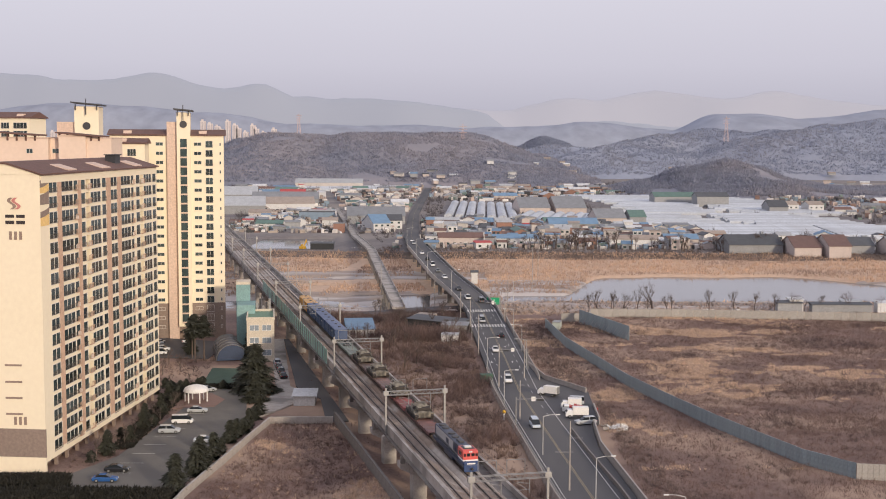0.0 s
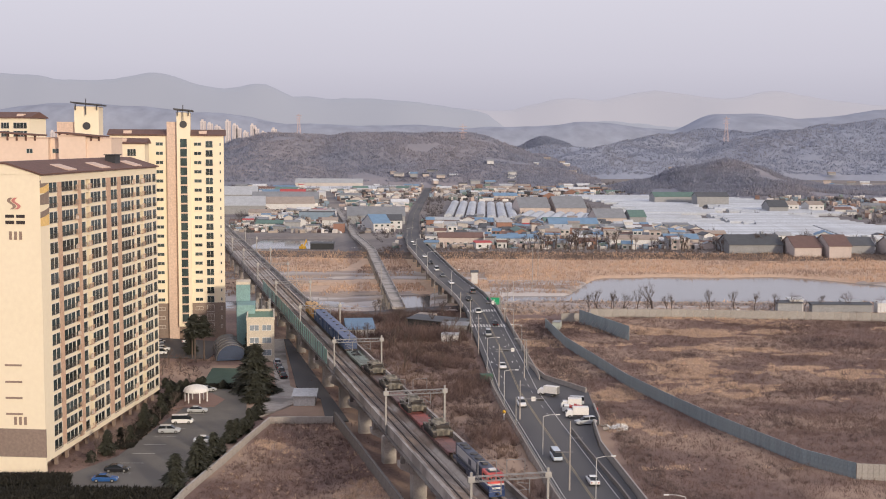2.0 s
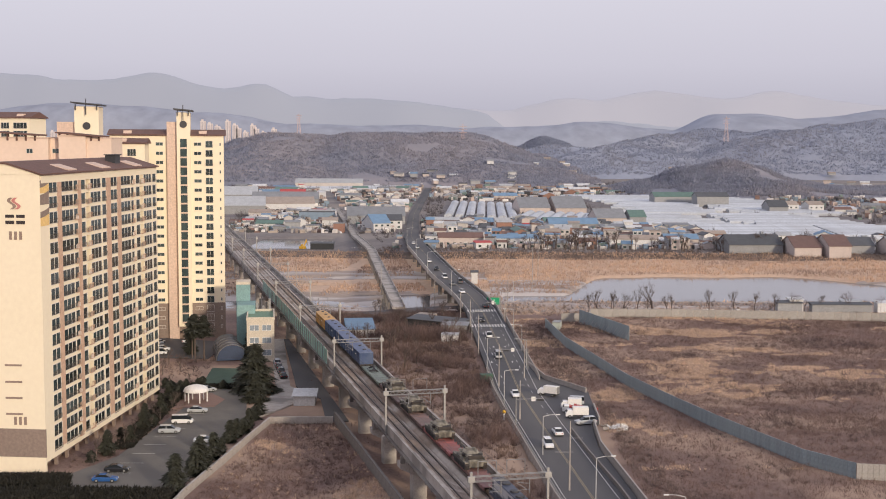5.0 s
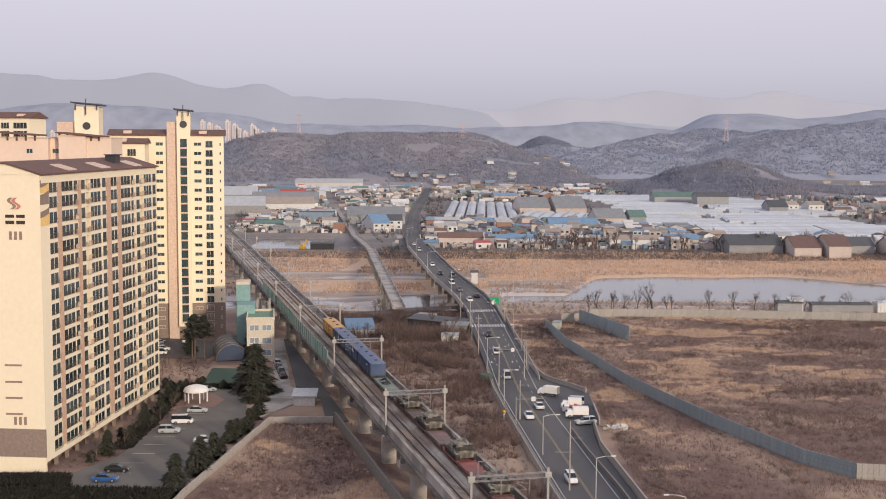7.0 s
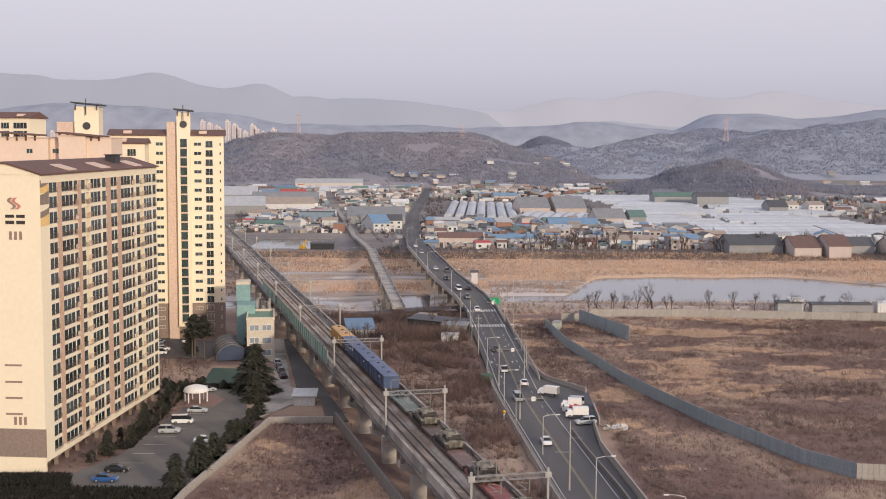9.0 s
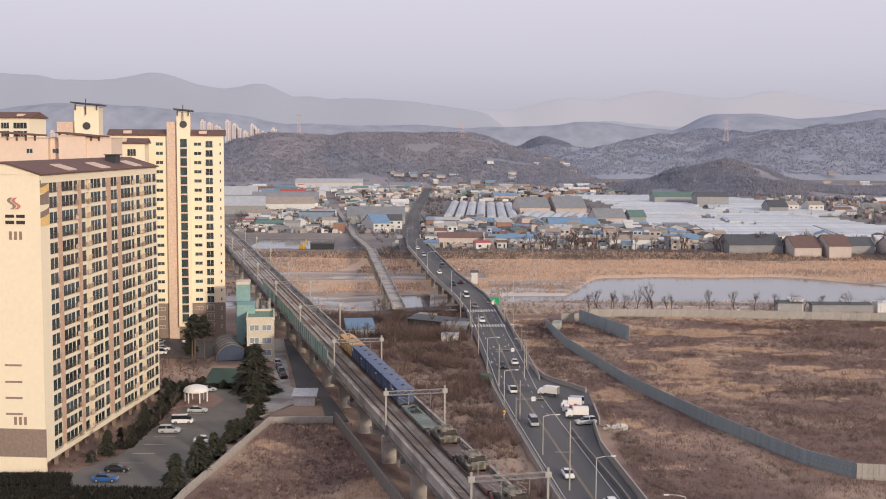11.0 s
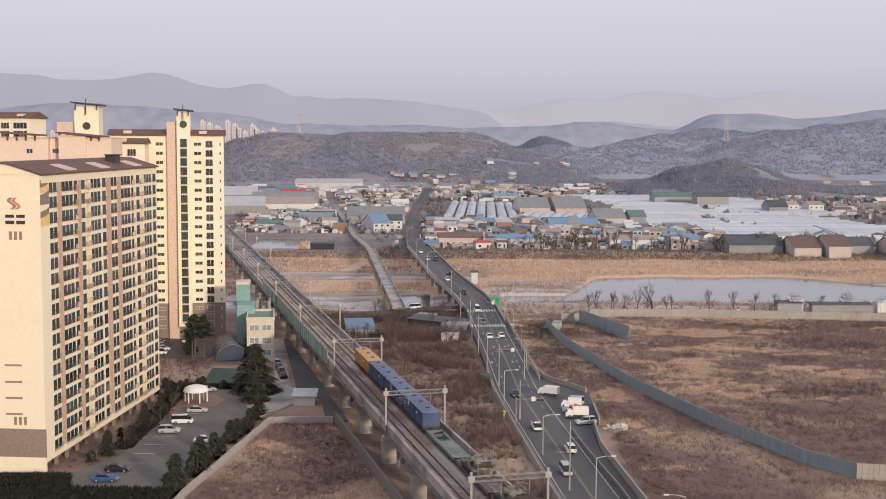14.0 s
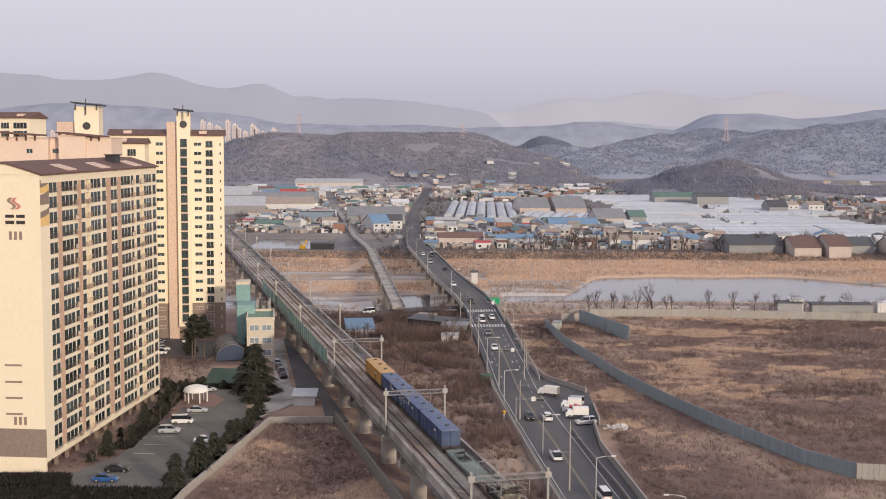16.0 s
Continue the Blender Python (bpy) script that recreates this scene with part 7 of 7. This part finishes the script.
bank = spots_in(20000, -50, 25, 190, 425, bank_ok)
bush = [p for i, p in enumerate(bank) if patch(p[0], p[1], 0.06, 5) > -0.16 and i % 3 == 0]
low = [p for p in bank if patch(p[0], p[1], 0.06, 5) <= -0.02]
blades("bare_shrubs", bush, [max(0.8, 1.9 + 3.2 * patch(p[0], p[1], 0.045, 6) + (1.3 if p[1] > 290 else 0)) * q for p, q in zip(bush, prng.uniform(0.6, 1.2, len(bush)))], 40, 0.12, 1.0, 0.012, M_TWIG_R, "dense leafless reddish-brown scrub on the embankment", "shrubs")
blades("dry_grass", low, prng.uniform(0.4, 1.1, len(low)), 8, 0.7, 0.4, 0.07, mat("tawny_grass", (0.25, 0.175, 0.138), (0.17, 0.118, 0.096), 0.1, 1.0, island=0.3, thin=0.3), "tawny dry grass on the embankment", "grass")
side = spots_in(2600, 23, 42, 196, 400, lambda x, y: on_right_field(x, y) and x < road_at(y)[0] + 19)
blades("bare_shrubs", side, prng.uniform(0.5, 1.8, len(side)), 18, 0.2, 1.0, 0.014, M_TWIG, "leafless brown scrub below the road wall", "shrubs")
under = spots_in(3500, -110, 20, 190, 560, lambda x, y: rail_x(y) - 3 < x < rail_x(y) + 13)
blades("dead_weeds", under, prng.uniform(0.3, 0.9, len(under)), 6, 0.7, 0.4, 0.07, M_WEED, "brown weeds under the viaduct", "weeds")


# ---- trees ----
def bare_tree_mesh(seed, h):
    r = random.Random(seed)
    bt, bc = bmesh.new(), bmesh.new()

    def grow(p, d, ln, rad, depth):
        q = p + d * ln
        tube(bt if depth < 2 else bc, p, q, rad, rad * 0.65, n=6 if depth < 2 else 3)
        if depth >= 5:
            return
        for k in range(3 if depth < 3 else 3):
            nd = (d + Vector((r.uniform(-1, 1), r.uniform(-1, 1), r.uniform(-0.15, 0.75))) * (0.55 + 0.1 * depth)).normalized()
            grow(p.lerp(q, r.uniform(0.55, 1.0)), nd, ln * r.uniform(0.58, 0.8), rad * 0.55, depth + 1)
    grow(Vector((0, 0, -0.3)), Vector((0.03, 0.02, 1)), h * 0.32, h * 0.022, 0)
    return bt, bc


TREES = []
for sd, h in ((1, 7.0), (2, 8.5), (3, 6.0)):
    t = thing("bare_tree", "leafless winter tree with fine spreading twigs", "tree", pose(0, -200, -20))
    bt, bc = bare_tree_mesh(sd, h)
    part("trunk", bt, M_BARK, t)
    part("crown", bc, M_TWIG, t)
    TREES.append(t)


def place_tree(k, x, y, s=1.0):
    o = copy_thing(TREES[k % 3], pose(x, y, ground_z(x, y), 0, 0, (k * 73) % 360))
    o.scale = (s, s, s)
    return o


trng = random.Random(4)
for k in range(10):
    place_tree(k, 54 + k * 3.2 + trng.uniform(-2, 2), 438 + trng.uniform(-2, 8), trng.uniform(1.1, 1.9))
for k in range(9):
    place_tree(k, 98 + k * 7.5 + trng.uniform(-3, 3), 446 + trng.uniform(-3, 3), trng.uniform(1.1, 1.7))
for k in range(30):
    place_tree(k, 40 + k * 7.5 + trng.uniform(-5, 5), 678 + trng.uniform(-6, 10), trng.uniform(1.1, 2.2))
for k in range(24):
    place_tree(k, 90 + k * 8.5 + trng.uniform(-4, 4), 676 + trng.uniform(-6, 8), trng.uniform(1.3, 2.3))
for k in range(22):
    place_tree(k, 62 + trng.uniform(-18, 22), 684 + trng.uniform(-4, 20), trng.uniform(1.2, 2.1))
for k in range(16):
    place_tree(k, -8 + trng.uniform(-16, 14), 400 + trng.uniform(-50, 26), trng.uniform(0.8, 1.25))
for k in range(14):
    place_tree(k, -20 + trng.uniform(-10, 10) + (350 - 340) * 0.1, 340 + trng.uniform(-30, 40), trng.uniform(0.7, 1.1))
for k in range(12):
    place_tree(k, -66.5 + trng.uniform(-1.5, 2.5) + k * 0.35, 226 + k * 5.2, trng.uniform(0.45, 0.75))
for k in range(14):
    place_tree(k, -6 + trng.uniform(-6, 10), 300 + trng.uniform(-30, 60), trng.uniform(0.5, 0.9))
for k in range(18):
    place_tree(k, -70 + trng.uniform(-50, 30), 820 + trng.uniform(-20, 160), trng.uniform(0.9, 1.5))
for k in range(10):
    place_tree(k, -72 + trng.uniform(-6, 8), 318 + trng.uniform(-18, 14), trng.uniform(0.5, 0.8))
for o in TREES:
    for c in list(o.children):
        bpy.data.objects.remove(c)
    bpy.data.objects.remove(o)


def conifer_mesh(seed, h, rad, bare=0.12, dens=1.0, drop=0.35):
    """Needle sprays on tiers round a trunk."""
    r = np.random.RandomState(seed)
    bt = bmesh.new()
    tube(bt, (0, 0, -0.3), (0, 0, h * 0.96), h * 0.02 + 0.04, 0.03, n=7)
    n = int(900 * dens)
    vs, fs = [], []
    for k in range(n):
        u = r.uniform(0, 1) ** 1.25
        z = h * (bare + (1 - bare) * u)
        rr = rad * (1 - u) ** 0.85 * (0.75 + 0.35 * math.sin(z * 3.1 + seed)) + 0.15
        a = r.uniform(0, 2 * math.pi)
        d = rr * r.uniform(0.35, 1.0)
        p = np.array([math.cos(a) * d, math.sin(a) * d, z - drop * d])
        ln = r.uniform(0.35, 0.8) * (0.5 + rad / 4)
        out = np.array([math.cos(a), math.sin(a), r.uniform(-0.5, 0.15)]) * ln
        sd = np.array([-math.sin(a), math.cos(a), r.uniform(-0.3, 0.3)]) * ln * 0.34
        b = len(vs)
        vs += [tuple(p - out * 0.4), tuple(p + sd), tuple(p + out), tuple(p - sd + np.array([0, 0, 0.08]))]
        fs += [(b, b + 1, b + 2), (b, b + 2, b + 3)]
    return bt, vs, fs


CONE = {}


def conifer(kind, x, y, s, rz, z=None):
    spec = {"spruce": (7, 11.5, 6.2, 0.05, 4.6, 0.28, "tall dark green spruce tree"), "small": (3, 4.4, 1.9, 0.05, 1.0, 0.2, "small dark evergreen by a car park"), "pine": (5, 13.5, 3.6, 0.55, 1.6, 0.05, "tall pine with a bare trunk and flat crown"), "bushy": (9, 2.4, 1.6, 0.0, 0.7, 0.0, "rounded dark green evergreen shrub")}[kind]
    if kind not in CONE:
        bt, vs, fs = conifer_mesh(*spec[:6])
        o = part("trunk", bt, M_BARK)
        me = bpy.data.meshes.new("crown")
        me.from_pydata(vs, [], fs)
        me.materials.append(M_NEEDLE)
        CONE[kind] = o.data, me
        bpy.data.objects.remove(o)
    t = thing("evergreen_tree" if kind != "bushy" else "evergreen_shrub", spec[6], "tree" if kind != "bushy" else "shrub", pose(x, y, 0 if z is None else z, 0, 0, rz))
    t.scale = (s, s, s)
    share("trunk", CONE[kind][0], t, pose(0, 0, 0))
    share("crown", CONE[kind][1], t, pose(0, 0, 0))


conifer("spruce", -45.5, 293, 1.05, 0)
conifer("spruce", -47.8, 300, 0.9, 80)
conifer("spruce", -44.2, 283, 0.62, 20)
conifer("pine", -68.5, 333, 1.0, 0)
conifer("pine", -66.6, 336, 0.95, 70)
conifer("pine", -70.5, 339, 0.9, 140)
for k in range(17):
    u = k / 16
    conifer("small" if k % 3 else "bushy", -47.3 + u * 7.5 + trng.uniform(-1.6, 0.4), 203 + u * 66, trng.uniform(0.6, 1.45), k * 47)
for k in range(13):
    conifer("small" if k % 2 else "bushy", -66.8 + trng.uniform(-1.8, 2.0) + k * 0.42, 229 + k * 5.0, trng.uniform(0.7, 1.15), k * 61)
for k in range(16):
    conifer("bushy", -64 + trng.uniform(-6, 12), 293 + trng.uniform(-4, 9), trng.uniform(0.5, 1.0), k * 31)
for x, y, s in ((-61.8, 290.0, 0.9), (-64.5, 284, 1.0), (-72, 345, 1.2), (-73.5, 350, 1.3), (-55, 345, 1.6), (-53.5, 352, 1.7)):
    conifer("small", x, y, s, x * 7)


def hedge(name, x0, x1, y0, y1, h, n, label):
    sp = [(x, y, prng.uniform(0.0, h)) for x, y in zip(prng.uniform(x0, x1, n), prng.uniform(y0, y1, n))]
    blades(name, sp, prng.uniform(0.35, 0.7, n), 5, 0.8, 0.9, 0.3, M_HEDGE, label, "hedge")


yard = spots_in(2600, -90, -48, 224, 372, lambda x, y: (x < -63.2 + (y - 232) * 0.085 and x > -71.5 + (y - 220) * 0.08 and y < 296) or (292 < y < 342 and x < -63 and x > -88) or (300 < y < 345 and -52 < x < -49))
blades("bare_shrubs", yard, prng.uniform(0.6, 1.8, len(yard)), 22, 0.15, 1.0, 0.014, M_TWIG_R, "leafless brown shrubs in the estate garden beds", "shrubs")
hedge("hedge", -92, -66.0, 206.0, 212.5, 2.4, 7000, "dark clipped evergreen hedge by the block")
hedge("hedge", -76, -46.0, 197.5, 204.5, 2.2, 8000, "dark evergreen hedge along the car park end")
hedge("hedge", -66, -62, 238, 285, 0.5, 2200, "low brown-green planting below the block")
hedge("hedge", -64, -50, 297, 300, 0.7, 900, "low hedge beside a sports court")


# woods on the hills: crowns as small uneven clumps
def wood_cover(n_per, size):
    for ob in [o for o in scene.objects if o.name.startswith("hill") and o.type == "MESH"]:
        me = ob.data
        spots = []
        polys = [p for p in me.polygons if p.center.z > 3 and p.normal.y < 0.35]
        areas = np.array([p.area for p in polys])
        for i in prng.choice(len(polys), n_per, p=areas / areas.sum()):
            v4 = [me.vertices[q].co for q in polys[i].vertices]
            u = prng.uniform(0, 1)
            c = v4[0].lerp(v4[1], u).lerp(v4[3].lerp(v4[2], u), prng.uniform(0, 1))
            if noise.noise((c.x / 70, c.y / 50, 5)) > -0.45:
                spots.append((c.x, c.y, c.z - 0.5))
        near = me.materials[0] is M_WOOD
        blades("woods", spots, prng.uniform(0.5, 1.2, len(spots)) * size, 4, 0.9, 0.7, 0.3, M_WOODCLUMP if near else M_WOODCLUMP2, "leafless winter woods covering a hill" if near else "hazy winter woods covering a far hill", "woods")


wood_cover(36000, 3.2)
# loose clumps of far trees between the farms
far = []
while len(far) < 3600:
    x, y = prng.uniform(-300, 460), prng.uniform(720, 1750)
    if not in_green(x, y, 2) and clear_of_ways(x, y, 2) and free(x, y, 2) and not (-135 < x < -45 and y < 795):
        far.append((x, y, -0.3))
blades("far_trees", far, prng.uniform(2.0, 7.5, len(far)), 20, 0.15, 0.8, 0.03, M_FARTWIG, "leafless trees between the farm buildings", "trees")


# ---- everything that moves ----
TRAFFIC = [
    # colour, kind, lane (-1 towards the eye, 1 away), [(seconds, place along the road)]
    ("white", "suv", -1, [(0, 303), (1.5, 282), (3.5, 256.5), (6.5, 220), (7.5, 207)]),
    ("pale", "van", -1, [(0, 255), (1.5, 235.5), (3, 215.5), (4, 204)]),
    ("white", "sedan", 1, [(1.5, 206.5), (4, 236), (7, 273), (9, 299.5), (11.3, 331), (12.5, 346), (14.5, 375), (16, 397)]),
    ("white", "sedan", -1, [(1.5, 327), (3.5, 303), (6.5, 269), (9, 240.5), (11.3, 213), (12, 205.5)]),
    ("silver", "van", -1, [(0, 392), (1.5, 376), (5, 336), (8, 293.5), (9, 281.5), (11.6, 249.5), (12.5, 238), (14.5, 212), (15.5, 199)]),
    ("white", "pickup", -1, [(0, 432), (11.3, 287), (12.5, 270.5), (14.5, 247), (16, 229)]),
    ("black", "sedan", -1, [(0, 453), (14.5, 280), (16, 262.5)]),
    ("white", "suv", 1, [(0, 54), (11.6, 206), (12.5, 214.5), (14.5, 241), (16, 261.5)]),
    ("white", "van", 1, [(0, 12), (16, 203)]),
    ("white", "sedan", -1, [(0, 489), (16, 348)]),
    ("grey", "sedan", -1, [(0, 512), (16, 372)]),
    ("white", "van", -1, [(0, 536), (7, 470), (16, 392)]),
    ("black", "suv", -1, [(0, 562), (16, 424)]),
    ("white", "sedan", -1, [(0, 592), (16, 466)]),
    ("silver", "suv", -1, [(0, 655), (16, 548)]),
    ("white", "sedan", -1, [(0, 690), (16, 585)]),
    ("grey", "van", 1, [(0, 425), (16, 580)]),
    ("black", "sedan", 1, [(0, 368), (16, 520)]),
]


def glide(pts, t):
    """Place at t seconds, carried on at the end speeds."""
    if t <= pts[0][0]:
        a, b = pts[0], pts[1]
    elif t >= pts[-1][0]:
        a, b = pts[-2], pts[-1]
    else:
        a, b = next((p, q) for p, q in zip(pts, pts[1:]) if p[0] <= t <= q[0])
    return a[1] + (b[1] - a[1]) * (t - a[0]) / (b[0] - a[0])


def drive(colour, kind, lane, pts):
    t_ob = car(colour, kind, None, "driving on the road", "cars on the road")
    off = -1.7 if lane < 0 else 2.0
    rows = []
    for k in range(17):
        y = glide(pts, k)
        p, q = offset_at(y, off), offset_at(y + 0.5, off)
        up = math.degrees(math.atan2(q.z - p.z, (q.xy - p.xy).length))
        ang = math.degrees(math.atan2(q.y - p.y, q.x - p.x)) + (180 if lane < 0 else 0)
        rows.append((k, pose(p.x, p.y, p.z + 0.01, 0, up if lane < 0 else -up, ang)))
    walk(t_ob, rows)


def motions():
    head = math.degrees(math.atan2(-RD.y, -RD.x))

    def along(ob, ahead, z=0.0, turn=0.0):
        rows = []
        for k in (0, 4, 8, 12, 16):
            p = rail(19.8 - 6.87 * k - ahead, TRACK_OFF, RAIL_TOP + z)
            rows.append((k, pose(p.x, p.y, p.z, 0, 0, head + turn)))
        walk(ob, rows)

    along(LOCO, 112.0)
    for k, w in enumerate(FLATS):
        along(w, 10.9 + 19.8 * k)
    for k, w in enumerate(BOXCARS):
        along(w, -8.3 - 17.2 * k)
    for tk, a in zip(TANKS, (29.8, 47.0, 67.5, 86.8)):
        along(tk, a, 1.16, 180)
    along(TOW, 7.5, 1.16)
    for row in TRAFFIC:
        drive(*row)
    van = car("white", "van", None, "driving on the low lane", "")
    walk(van, [(0, pose(11.5, 446.5, 0.13, 0, 0, 182)), (11, pose(10, 446.4, 0.13, 0, 0, 182)), (12.5, pose(3.5, 446.2, 0.13, 0, 0, 184)), (13.5, pose(-6.5, 443.5, 0.13, 0, 0, 205)),
               (14.5, pose(-14.0, 438.8, 0.13, 0, 0, 215)), (16, pose(-26.5, 429.5, 0.13, 0, 0, 218))])


motions()
